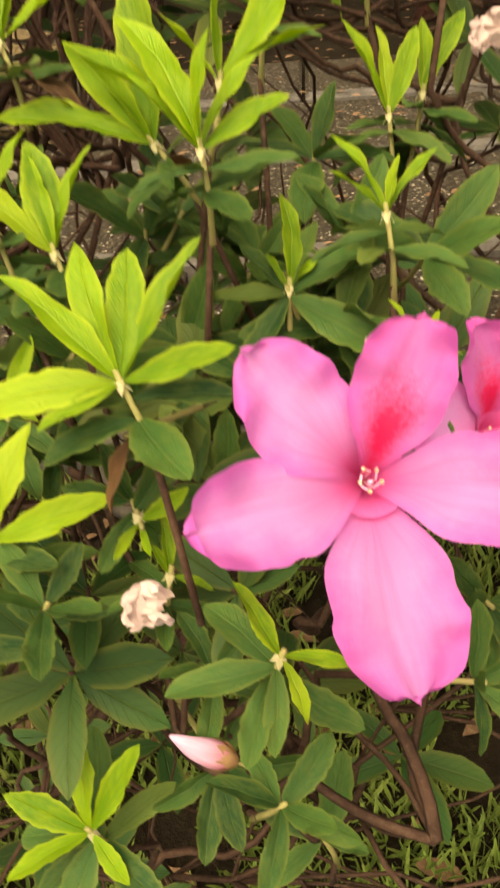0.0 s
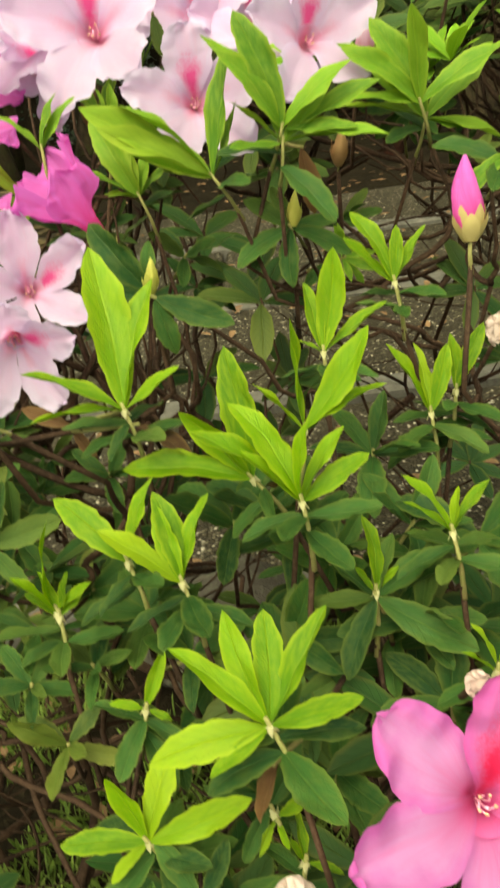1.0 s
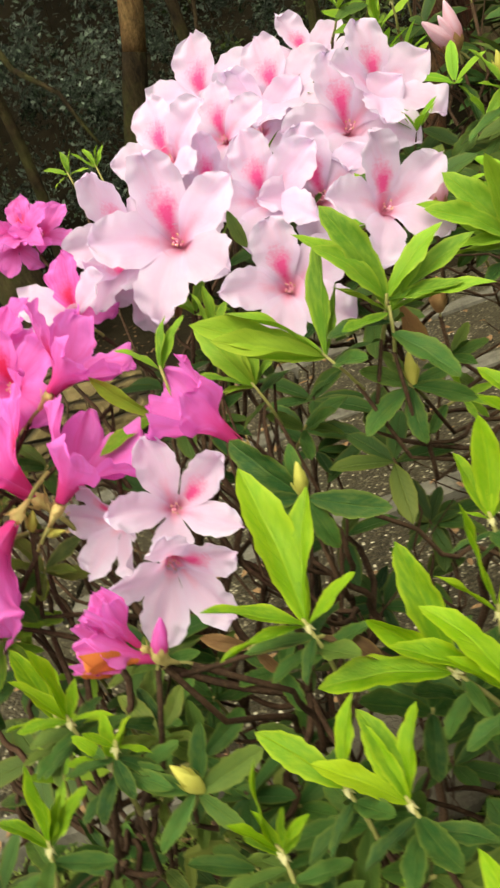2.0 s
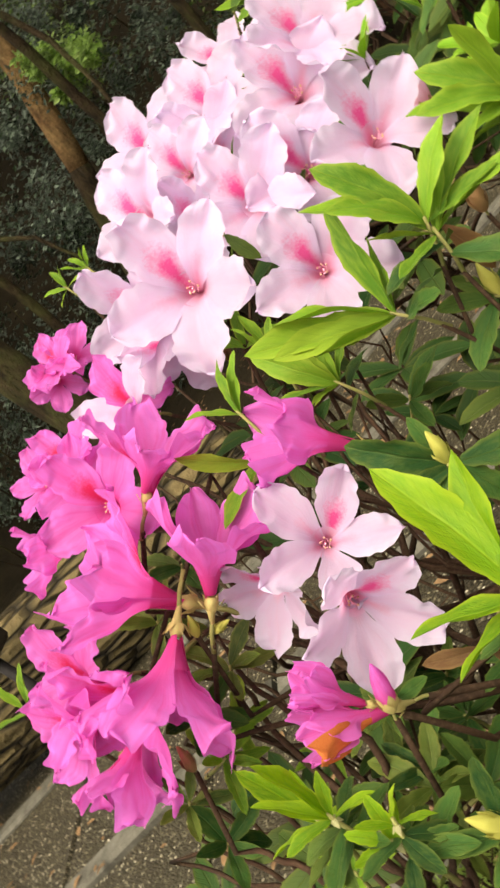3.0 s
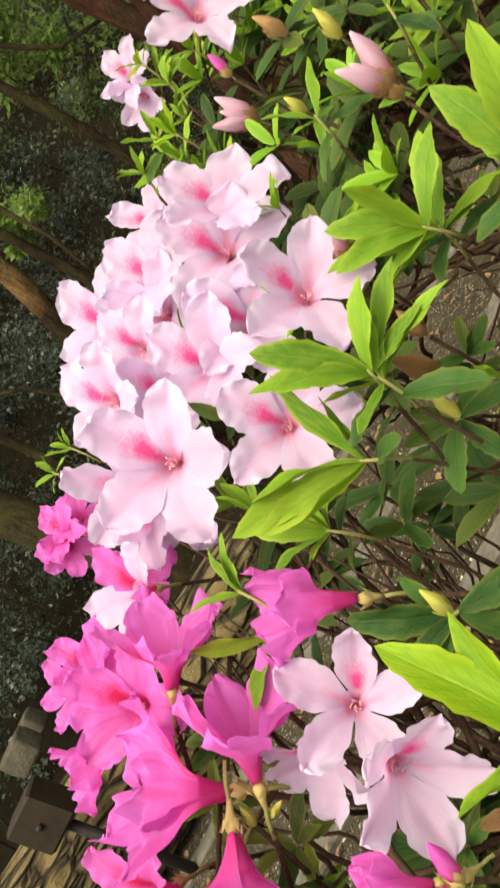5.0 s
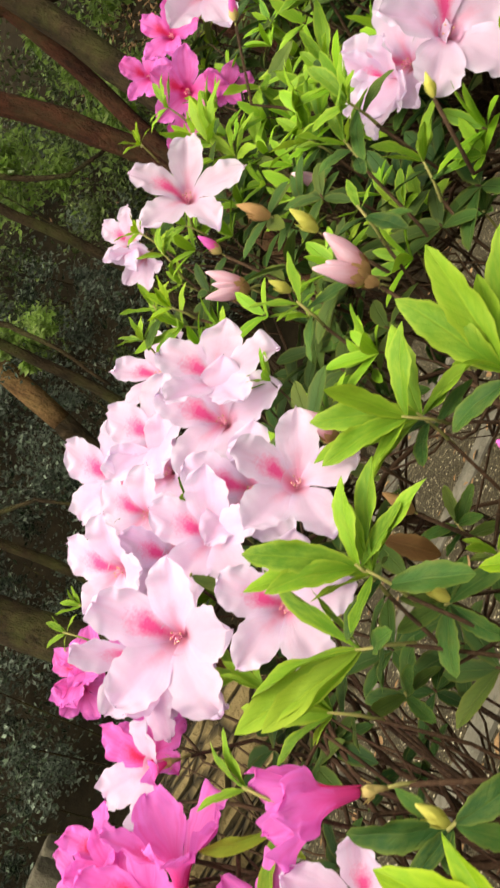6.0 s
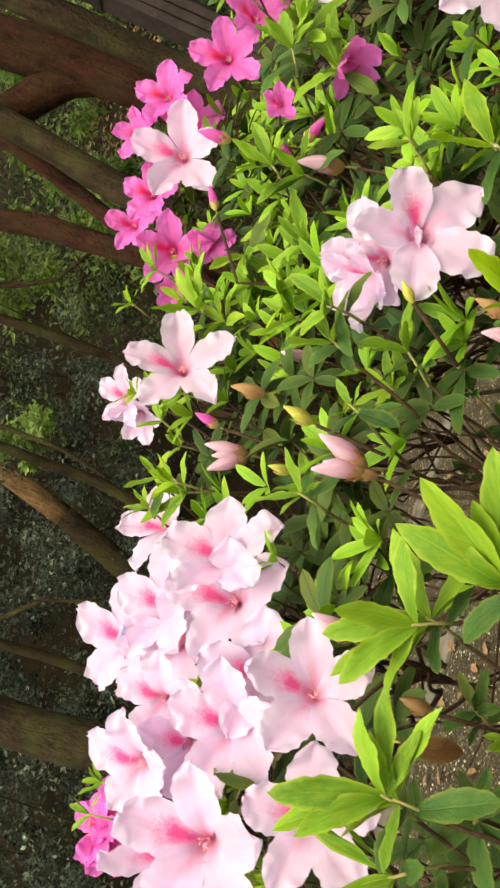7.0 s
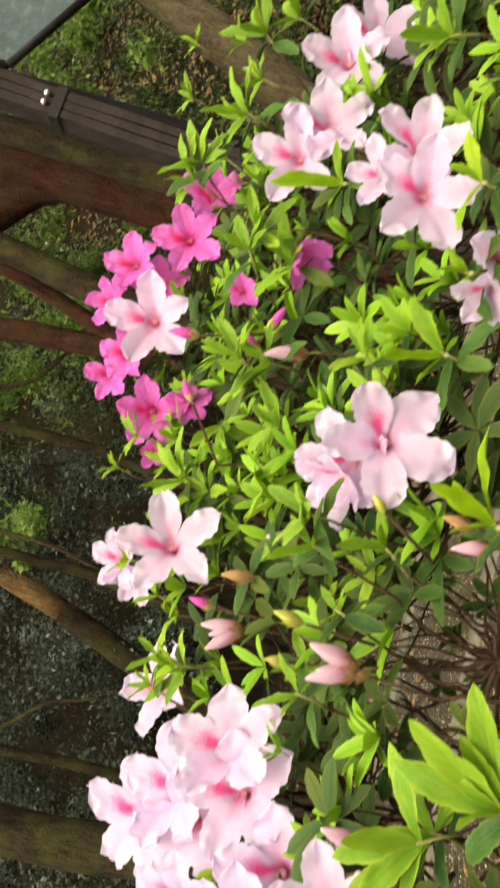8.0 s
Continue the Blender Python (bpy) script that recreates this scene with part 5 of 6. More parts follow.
whorl("young", (-0.112, 0.274, 0.639), [(-0.005, 0.007, 0.020), (0.006, 0.007, 0.018), (0.010, 0.004, 0.010), (-0.011, 0.003, 0.014)], 6, 0.031)
whorl("young", (-0.076, 0.245, 0.608), [(0.010, 0.009, 0.023), (-0.013, 0.000, 0.008), (0.011, -0.003, -0.002)], 6, 0.030)
whorl("young", (-0.023, 0.202, 0.590), [(0.016, 0.000, 0.011), (-0.008, -0.011, -0.005), (0.004, -0.008, -0.007)], 6, 0.025)
whorl("young", (-0.014, 0.193, 0.574), [(-0.000, 0.008, 0.020), (0.014, -0.003, -0.001), (-0.005, 0.003, 0.010)], 6, 0.023)
whorl("young", (0.024, 0.152, 0.584), [(-0.010, 0.007, 0.021), (0.019, -0.003, 0.004), (0.010, -0.014, -0.007), (-0.007, 0.004, 0.012)], 6, 0.031)
whorl("young", (-0.048, 0.150, 0.491), [(-0.007, 0.015, 0.033), (0.019, 0.014, 0.029), (-0.024, -0.001, 0.023), (-0.023, -0.018, 0.006), (0.015, -0.015, -0.004)], 6, 0.036)
whorl("mature", (-0.003, 0.168, 0.504), [(-0.020, -0.017, -0.006), (0.012, 0.014, 0.023), (0.025, -0.013, -0.006), (-0.006, -0.026, -0.016), (0.034, -0.002, 0.004), (0.008, -0.024, -0.012)], 0, 0.000)
whorl("mature", (0.033, 0.159, 0.471), [(-0.020, -0.015, -0.004), (-0.026, 0.005, 0.021), (0.009, 0.014, 0.028), (0.016, -0.004, 0.001)], 0, 0.000)
whorl("young", (0.066, 0.223, 0.634), [(-0.002, 0.007, 0.019), (0.008, 0.005, 0.013), (-0.012, 0.002, 0.010), (0.013, 0.001, 0.005)], 6, 0.026)
whorl("mature", (-0.059, 0.372, 0.746), [(-0.026, 0.000, 0.037), (0.036, -0.009, -0.015), (-0.017, -0.008, 0.001), (0.008, -0.014, -0.024), (-0.002, 0.009, 0.025), (-0.027, -0.007, 0.010)], 0, 0.000)
whorl("mature", (0.010, 0.476, 0.743), [(0.035, -0.008, -0.014), (-0.035, -0.016, -0.007), (-0.024, 0.000, 0.020), (-0.007, -0.022, -0.026), (0.027, 0.005, 0.003), (-0.008, 0.007, 0.023)], 0, 0.000)
whorl("mature", (-0.140, 0.290, 0.670), [(-0.024, -0.003, 0.019), (-0.019, -0.017, -0.011), (0.016, -0.012, -0.016), (0.013, 0.011, 0.024), (0.032, 0.004, 0.007)], 0, 0.000)
whorl("young", (-0.197, 0.318, 0.705), [(-0.004, 0.005, 0.039), (0.012, 0.005, 0.024), (0.020, -0.001, 0.000), (-0.020, -0.005, 0.010)], 6, 0.026)
whorl("young", (-0.172, 0.296, 0.692), [(-0.013, -0.004, 0.011), (0.012, 0.003, 0.013), (0.006, 0.004, 0.020), (-0.008, 0.001, 0.018)], 6, 0.027)
whorl("young", (-0.192, 0.260, 0.690), [(0.011, 0.007, 0.037), (0.024, 0.004, 0.020), (-0.009, 0.001, 0.021), (0.013, 0.004, 0.019)], 6, 0.029)
whorl("young", (-0.113, 0.275, 0.641), [(-0.008, 0.005, 0.043), (0.015, 0.003, 0.014), (-0.014, 0.000, 0.022)], 0, 0.000)
whorl("faded", (-0.071, 0.318, 0.707), [(0.032, -0.007, -0.011)], 0, 0.000)
whorl("faded", (-0.017, 0.196, 0.630), [(-0.013, -0.010, -0.022)], 0, 0.000)
whorl("faded", (0.022, 0.531, 0.778), [(0.009, -0.010, -0.042)], 0, 0.000)
whorl("faded", (-0.122, 0.660, 0.832), [(-0.014, -0.006, -0.036)], 0, 0.000)
whorl("mature", (-0.066, 0.626, 0.863), [(0.004, -0.010, -0.028)], 0, 0.000)
whorl("faded", (-0.101, 0.330, 0.704), [(-0.022, -0.001, 0.011), (0.008, -0.011, -0.011)], 0, 0.000)
dead_flower((0.054, 0.201, 0.652), 0.0061)

# shoots beside the pale cluster
whorl("fresh", (-0.030, 0.472, 0.778), [(-0.033, 0.000, 0.055), (0.016, 0.010, 0.064), (-0.058, -0.011, 0.034), (0.022, 0.006, 0.035), (-0.067, -0.003, 0.044), (-0.042, -0.020, 0.017)], 5, 0.039)
whorl("fresh", (0.011, 0.465, 0.792), [(-0.021, 0.004, 0.065), (0.056, -0.008, 0.008), (0.051, 0.005, 0.033), (-0.024, -0.003, 0.026), (-0.029, -0.020, 0.002), (0.025, 0.005, 0.028)], 4, 0.041)
whorl("fresh", (0.099, 0.526, 0.784), [(-0.022, -0.006, 0.062), (0.040, 0.004, 0.045), (-0.044, -0.016, 0.023), (0.057, -0.004, -0.010), (-0.044, -0.013, 0.052), (0.025, -0.004, -0.011)], 5, 0.040)
whorl("fresh", (0.135, 0.473, 0.768), [(0.040, -0.010, 0.067), (0.010, -0.009, 0.069), (0.067, -0.013, 0.037), (-0.030, -0.020, -0.011), (0.001, -0.012, 0.035), (0.038, -0.008, 0.036)], 4, 0.043)
whorl("fresh", (0.095, 0.518, 0.794), [(-0.006, -0.007, 0.054), (0.041, -0.008, 0.037), (-0.035, -0.019, 0.043), (-0.037, -0.020, 0.015)], 0, 0.000)
whorl("fresh", (0.011, 0.465, 0.799), [(-0.010, -0.008, 0.061), (0.040, -0.008, -0.002), (0.032, -0.007, 0.038), (-0.015, -0.020, 0.047)], 0, 0.000)
whorl("fresh", (-0.079, 0.503, 0.767), [(-0.023, 0.002, 0.050), (-0.005, 0.004, 0.035), (-0.033, -0.005, 0.029), (0.018, 0.004, 0.019), (-0.018, -0.008, 0.010), (0.008, 0.005, 0.030)], 3, 0.032)
whorl("fresh", (-0.119, 0.460, 0.807), [(0.006, 0.005, 0.031), (0.018, 0.005, 0.028), (-0.013, 0.000, 0.026)], 0, 0.000)
whorl("fresh", (-0.133, 0.464, 0.783), [(-0.027, -0.013, 0.033), (-0.032, -0.026, -0.001), (-0.008, -0.014, -0.013)], 0, 0.000)
whorl("fresh", (-0.099, 0.553, 0.795), [(0.000, 0.004, 0.032), (0.015, 0.004, 0.022), (0.007, 0.005, 0.033)], 0, 0.000)
whorl("fresh", (-0.335, 0.458, 0.787), [(0.002, 0.001, 0.029), (-0.019, -0.008, 0.012), (0.019, 0.004, 0.023)], 0, 0.000)
whorl("young", (-0.184, 0.305, 0.712), [(0.001, 0.001, 0.040), (-0.017, -0.007, 0.011), (-0.010, -0.002, 0.030), (0.019, 0.001, 0.000), (0.008, 0.002, 0.017)], 6, 0.025)
whorl("young", (-0.166, 0.296, 0.699), [(-0.008, -0.002, 0.013), (0.008, 0.002, 0.014), (0.015, -0.000, -0.003)], 6, 0.024)
whorl("young", (0.417, 0.598, 0.822), [(0.029, -0.008, 0.042), (-0.020, -0.007, 0.048), (0.017, -0.004, -0.003), (-0.029, -0.006, 0.020)], 6, 0.046)
whorl("young", (0.580, 0.718, 0.913), [(-0.017, -0.009, 0.065), (0.031, -0.010, 0.021), (-0.026, -0.003, 0.010)], 6, 0.040)
whorl("young", (0.295, 0.517, 0.788), [(0.016, -0.012, 0.053), (-0.006, -0.004, 0.032), (0.051, -0.011, 0.042), (0.016, -0.005, 0.037)], 6, 0.040)
whorl("fresh", (0.213, 0.604, 0.857), [(0.013, -0.003, 0.018), (0.018, -0.004, -0.001), (-0.013, -0.003, 0.012)], 6, 0.035)
whorl("fresh", (0.143, 0.634, 0.866), [(-0.013, -0.005, 0.035), (-0.017, -0.004, 0.012), (0.031, -0.006, 0.021), (0.011, -0.003, -0.005)], 4, 0.037)
whorl("fresh", (0.615, 0.888, 1.057), [(0.038, -0.014, 0.035), (0.001, -0.006, 0.036), (0.047, -0.016, 0.021), (-0.028, -0.004, 0.022)], 3, 0.051)
whorl("fresh", (0.702, 0.878, 1.017), [(-0.013, -0.008, 0.055), (0.035, -0.014, 0.041), (0.047, -0.016, 0.019), (-0.038, -0.005, 0.030)], 3, 0.051)
whorl("fresh", (0.680, 0.622, 0.864), [(-0.019, -0.009, 0.046), (-0.033, -0.003, 0.022), (0.010, -0.005, 0.023), (-0.027, -0.004, 0.033)], 3, 0.046)
whorl("young", (0.537, 0.563, 0.832), [(0.008, -0.005, 0.025), (-0.037, -0.004, 0.019), (0.027, -0.010, 0.026)], 6, 0.041)
whorl("young", (0.481, 0.593, 0.818), [(0.010, -0.005, 0.022), (-0.021, -0.002, 0.010), (-0.004, -0.004, 0.027)], 6, 0.038)
whorl("fresh", (0.109, 0.847, 0.974), [(-0.021, -0.006, 0.027), (0.028, -0.006, 0.004), (0.015, -0.004, 0.023), (-0.003, -0.008, -0.025)], 3, 0.039)
whorl("fresh", (-0.205, 0.802, 0.931), [(-0.016, -0.002, 0.017), (0.004, 0.003, 0.023), (0.009, 0.003, 0.020), (0.020, -0.000, 0.004), (-0.016, -0.007, -0.001)], 0, 0.000)
whorl("fresh", (-0.183, 0.825, 0.928), [(-0.003, 0.002, 0.022), (-0.018, -0.002, 0.019), (0.013, 0.003, 0.017), (0.004, 0.003, 0.021)], 0, 0.000)
whorl("fresh", (0.192, 1.028, 1.019), [(0.030, -0.007, -0.004), (-0.004, -0.009, -0.031), (0.023, -0.005, 0.015)], 2, 0.041)
ring("fresh", (0.357, 0.898, 0.965), (-0.631, -0.565, -0.531), 0.0567, 6, 50, 3, 0.048)
ring("fresh", (0.357, 0.779, 0.913), (-0.136, -0.655, 0.744), 0.0490, 6, 50, 3, 0.041)
ring("fresh", (0.277, 0.616, 0.890), (-0.094, -0.398, 0.913), 0.0381, 6, 50, 3, 0.032)
ring("fresh", (0.418, 0.942, 0.936), (-0.200, -0.206, 0.958), 0.0599, 6, 50, 3, 0.050)
ring("fresh", (0.266, 0.625, 0.827), (0.574, -0.195, 0.795), 0.0390, 6, 50, 3, 0.033)
ring("fresh", (0.508, 0.757, 0.936), (-0.057, -0.576, 0.816), 0.0475, 6, 50, 3, 0.040)
ring("fresh", (0.104, 0.844, 0.942), (-0.251, -0.445, 0.860), 0.0529, 6, 50, 3, 0.045)
ring("fresh", (0.286, 0.756, 0.903), (-0.198, -0.304, 0.932), 0.0475, 6, 50, 3, 0.040)
ring("fresh", (0.290, 0.915, 0.990), (0.062, -0.657, 0.752), 0.0594, 6, 50, 3, 0.050)
ring("fresh", (0.636, 0.886, 1.054), (0.206, -0.827, 0.524), 0.0525, 6, 50, 3, 0.049)
ring("fresh", (0.410, 0.767, 0.965), (0.513, -0.351, 0.783), 0.0480, 6, 50, 3, 0.040)
ring("fresh", (0.283, 0.896, 0.960), (-0.072, -0.694, 0.716), 0.0561, 6, 50, 3, 0.047)
ring("fresh", (0.255, 0.625, 0.881), (0.244, -0.413, 0.877), 0.0394, 6, 50, 3, 0.033)
ring("fresh", (0.531, 0.764, 0.974), (0.415, -0.866, -0.278), 0.0487, 6, 50, 3, 0.041)
ring("fresh", (0.401, 0.603, 0.878), (0.361, -0.369, 0.856), 0.0381, 6, 50, 3, 0.032)
ring("fresh", (0.412, 0.765, 0.936), (-0.105, -0.328, 0.939), 0.0510, 6, 50, 3, 0.043)
ring("fresh", (0.511, 0.759, 0.982), (0.528, -0.665, 0.528), 0.0510, 6, 50, 3, 0.043)
ring("fresh", (0.792, 0.869, 1.019), (0.352, -0.485, 0.801), 0.0537, 6, 50, 3, 0.051)
ring("fresh", (0.819, 0.865, 0.987), (0.067, -0.163, 0.984), 0.0537, 6, 50, 3, 0.051)
ring("mature", (0.286, 0.939, 0.960), (0.062, -0.378, 0.924), 0.0475, 6, 60, 3, 0.047)
ring("fresh", (0.241, 0.794, 0.884), (-0.247, -0.641, 0.727), 0.0400, 6, 60, 3, 0.040)
ring("fresh", (0.208, 0.723, 0.840), (0.583, -0.508, 0.634), 0.0364, 6, 60, 3, 0.036)
ring("fresh", (0.149, 0.737, 0.845), (0.583, -0.573, 0.576), 0.0371, 6, 60, 3, 0.037)
ring("mature", (0.242, 0.873, 0.921), (0.238, -0.466, 0.852), 0.0441, 6, 60, 3, 0.044)
ring("fresh", (0.244, 0.673, 0.819), (-0.111, -0.702, 0.703), 0.0339, 6, 60, 3, 0.034)
ring("mature", (0.149, 0.702, 0.808), (0.070, -0.286, 0.956), 0.0353, 6, 60, 3, 0.035)
ring("mature", (0.395, 0.758, 0.866), (0.027, -0.397, 0.917), 0.0400, 6, 60, 3, 0.040)
ring("mature", (0.344, 0.721, 0.841), (-0.601, -0.795, 0.079), 0.0379, 6, 60, 3, 0.038)
ring("fresh", (0.308, 0.775, 0.865), (0.657, -0.669, 0.348), 0.0405, 6, 60, 3, 0.040)
ring("fresh", (0.240, 0.785, 0.870), (-0.570, -0.440, 0.694), 0.0407, 6, 60, 3, 0.041)
ring("fresh", (0.252, 0.687, 0.803), (0.010, -0.857, 0.515), 0.0358, 6, 60, 3, 0.036)
ring("mature", (0.121, 0.672, 0.803), (0.108, -0.434, 0.894), 0.0332, 6, 60, 3, 0.033)
ring("mature", (0.110, 0.654, 0.775), (0.513, -0.858, -0.018), 0.0324, 6, 60, 3, 0.032)
ring("mature", (0.046, 0.567, 0.720), (0.294, -0.294, 0.909), 0.0281, 6, 60, 3, 0.028)
ring("fresh", (0.041, 0.530, 0.704), (0.693, -0.586, 0.420), 0.0262, 6, 60, 3, 0.026)
ring("mature", (0.530, 0.811, 0.886), (-0.164, -0.585, 0.794), 0.0434, 6, 60, 3, 0.043)
ring("fresh", (0.473, 0.725, 0.837), (-0.270, -0.933, -0.238), 0.0388, 6, 60, 3, 0.039)

# dark leaf whorls of the hedge's face
ring("mature", (-0.068, 0.255, 0.577), (-0.048, -0.356, 0.933), 0.0336, 6, 72, 0, 0.000)
ring("mature", (-0.014, 0.253, 0.595), (-0.496, -0.363, 0.789), 0.0314, 6, 72, 0, 0.000)
ring("mature", (-0.002, 0.238, 0.581), (0.161, -0.474, 0.866), 0.0281, 6, 72, 0, 0.000)
ring("mature", (0.000, 0.171, 0.551), (0.400, -0.549, 0.734), 0.0266, 6, 72, 0, 0.000)
ring("mature", (0.022, 0.134, 0.539), (0.270, -0.337, 0.902), 0.0240, 6, 72, 0, 0.000)
ring("mature", (0.080, 0.163, 0.558), (0.608, -0.696, 0.382), 0.0258, 6, 72, 0, 0.000)
ring("mature", (0.090, 0.197, 0.555), (0.292, -0.867, 0.403), 0.0311, 6, 72, 0, 0.000)
ring("mature", (-0.007, 0.338, 0.625), (-0.420, -0.621, 0.662), 0.0440, 6, 72, 0, 0.000)
ring("mature", (-0.020, 0.333, 0.641), (0.244, -0.080, 0.967), 0.0381, 6, 72, 0, 0.000)
ring("mature", (0.014, 0.317, 0.627), (0.116, -0.128, 0.985), 0.0398, 6, 72, 0, 0.000)
ring("mature", (0.046, 0.272, 0.620), (-0.320, -0.479, 0.817), 0.0368, 6, 72, 0, 0.000)
ring("mature", (-0.057, 0.268, 0.614), (0.334, -0.497, 0.801), 0.0355, 6, 72, 0, 0.000)
ring("mature", (0.002, 0.227, 0.581), (-0.212, -0.660, 0.721), 0.0370, 6, 72, 0, 0.000)
ring("mature", (-0.087, 0.172, 0.561), (-0.021, -0.588, 0.808), 0.0301, 6, 72, 0, 0.000)
ring("mature", (-0.054, 0.182, 0.571), (0.250, -0.267, 0.931), 0.0288, 6, 72, 0, 0.000)
ring("mature", (0.079, 0.306, 0.631), (0.123, -0.423, 0.898), 0.0412, 6, 72, 0, 0.000)
ring("mature", (0.037, 0.352, 0.656), (-0.094, -0.434, 0.896), 0.0368, 6, 72, 0, 0.000)
ring("mature", (0.053, 0.245, 0.594), (-0.238, -0.522, 0.819), 0.0375, 6, 72, 0, 0.000)
ring("mature", (0.009, 0.311, 0.623), (0.150, -0.435, 0.888), 0.0344, 6, 72, 0, 0.000)
ring("mature", (0.035, 0.283, 0.603), (-0.401, -0.352, 0.846), 0.0325, 6, 72, 0, 0.000)
ring("olive", (-0.180, 0.365, 0.642), (0.456, -0.373, 0.808), 0.0394, 6, 72, 0, 0.000)
ring("mature", (-0.161, 0.360, 0.627), (0.675, -0.543, 0.500), 0.0408, 6, 72, 0, 0.000)
ring("mature", (-0.133, 0.292, 0.616), (0.068, -0.231, 0.971), 0.0356, 6, 72, 0, 0.000)
ring("mature", (-0.114, 0.327, 0.610), (0.157, -0.672, 0.724), 0.0404, 6, 72, 0, 0.000)
ring("mature", (-0.037, 0.340, 0.631), (-0.018, -0.506, 0.863), 0.0409, 6, 72, 0, 0.000)
ring("mature", (-0.080, 0.304, 0.610), (-0.008, -0.387, 0.922), 0.0372, 6, 72, 0, 0.000)
ring("mature", (-0.013, 0.273, 0.613), (-0.169, -0.796, 0.581), 0.0346, 6, 72, 0, 0.000)
ring("mature", (0.050, 0.320, 0.634), (0.254, -0.468, 0.846), 0.0380, 6, 72, 0, 0.000)
ring("mature", (-0.063, 0.535, 0.718), (0.248, -0.647, 0.721), 0.036, 6, 72, 0, 0.000)
ring("olive", (-0.183, 0.418, 0.653), (-0.344, -0.398, 0.850), 0.038, 6, 72, 0, 0.000)
ring("olive", (-0.132, 0.355, 0.590), (0.06, -0.53, 0.80), 0.0296, 6, 66, 0, 0.000)
ring("mature", (-0.103, 0.272, 0.609), (-0.29, -0.40, 0.80), 0.0232, 6, 66, 0, 0.000)
ring("mature", (-0.204, 0.301, 0.559), (0.01, -0.41, 0.80), 0.0253, 6, 66, 0, 0.000)
ring("mature", (-0.159, 0.410, 0.622), (-0.06, -0.65, 0.80), 0.0256, 6, 66, 0, 0.000)
ring("olive", (-0.205, 0.381, 0.587), (-0.09, -0.62, 0.80), 0.0250, 6, 66, 0, 0.000)
ring("mature", (-0.202, 0.383, 0.642), (0.10, -0.43, 0.80), 0.0235, 6, 66, 0, 0.000)
ring("olive", (-0.186, 0.326, 0.573), (-0.21, -0.30, 0.80), 0.0238, 6, 66, 0, 0.000)
ring("mature", (-0.114, 0.408, 0.629), (-0.07, -0.46, 0.80), 0.0285, 6, 66, 0, 0.000)
ring("olive", (-0.117, 0.250, 0.585), (0.22, -0.46, 0.80), 0.0309, 6, 66, 0, 0.000)
ring("mature", (-0.173, 0.404, 0.663), (-0.00, -0.66, 0.80), 0.0256, 6, 66, 0, 0.000)
ring("mature", (-0.131, 0.264, 0.609), (0.11, -0.39, 0.80), 0.0226, 6, 66, 0, 0.000)
ring("mature", (-0.110, 0.381, 0.597), (-0.36, -0.54, 0.80), 0.0298, 6, 66, 0, 0.000)
ring("olive", (-0.159, 0.336, 0.591), (-0.33, -0.56, 0.80), 0.0246, 6, 66, 0, 0.000)
ring("mature", (-0.212, 0.337, 0.593), (-0.33, -0.35, 0.80), 0.0248, 6, 66, 0, 0.000)
ring("mature", (0.203, 0.723, 0.719), (-0.03, -0.43, 0.80), 0.0228, 6, 66, 0, 0.000)
ring("mature", (0.231, 0.713, 0.789), (0.32, -0.73, 0.80), 0.0293, 6, 66, 0, 0.000)
ring("olive", (0.108, 0.685, 0.752), (-0.23, -0.41, 0.80), 0.0222, 6, 66, 0, 0.000)
ring("olive", (0.148, 0.622, 0.738), (0.23, -0.46, 0.80), 0.0221, 6, 66, 0, 0.000)
ring("mature", (0.256, 0.638, 0.768), (0.26, -0.31, 0.80), 0.0283, 6, 66, 0, 0.000)
ring("mature", (0.157, 0.735, 0.777), (-0.03, -0.44, 0.80), 0.0242, 6, 66, 0, 0.000)
ring("mature", (0.186, 0.670, 0.705), (0.34, -0.78, 0.80), 0.0295, 6, 66, 0, 0.000)
ring("mature", (0.244, 0.655, 0.722), (0.18, -0.40, 0.80), 0.0288, 6, 66, 0, 0.000)
ring("mature", (0.157, 0.742, 0.720), (-0.26, -0.63, 0.80), 0.0275, 6, 66, 0, 0.000)
ring("fresh", (-0.234, 0.439, 0.646), (0.04, -0.54, 0.80), 0.0263, 6, 66, 0, 0.000)
ring("fresh", (-0.227, 0.344, 0.652), (0.23, -0.40, 0.80), 0.0246, 6, 66, 0, 0.000)
ring("mature", (-0.170, 0.350, 0.600), (0.38, -0.35, 0.80), 0.0276, 6, 66, 0, 0.000)
ring("mature", (-0.233, 0.349, 0.589), (0.18, -0.47, 0.80), 0.0291, 6, 66, 0, 0.000)
ring("mature", (-0.156, 0.435, 0.631), (0.16, -0.76, 0.80), 0.0253, 6, 66, 0, 0.000)
ring("mature", (-0.179, 0.376, 0.642), (0.21, -0.36, 0.80), 0.0292, 6, 66, 0, 0.000)
ring("fresh", (0.196, 0.869, 0.979), (-0.17, -0.20, 0.90), 0.0310, 6, 55, 0, 0.000)
ring("young", (0.113, 0.795, 0.957), (-0.27, -0.55, 0.90), 0.0330, 6, 55, 0, 0.000)
ring("fresh", (0.163, 0.886, 0.988), (0.28, -0.22, 0.90), 0.0343, 6, 55, 0, 0.000)
ring("fresh", (0.145, 0.900, 0.962), (-0.15, -0.55, 0.90), 0.0311, 6, 55, 0, 0.000)
ring("fresh", (0.076, 0.858, 0.973), (0.20, -0.44, 0.90), 0.0330, 6, 55, 0, 0.000)
ring("young", (0.185, 0.984, 1.031), (0.09, -0.14, 0.90), 0.0288, 6, 55, 0, 0.000)
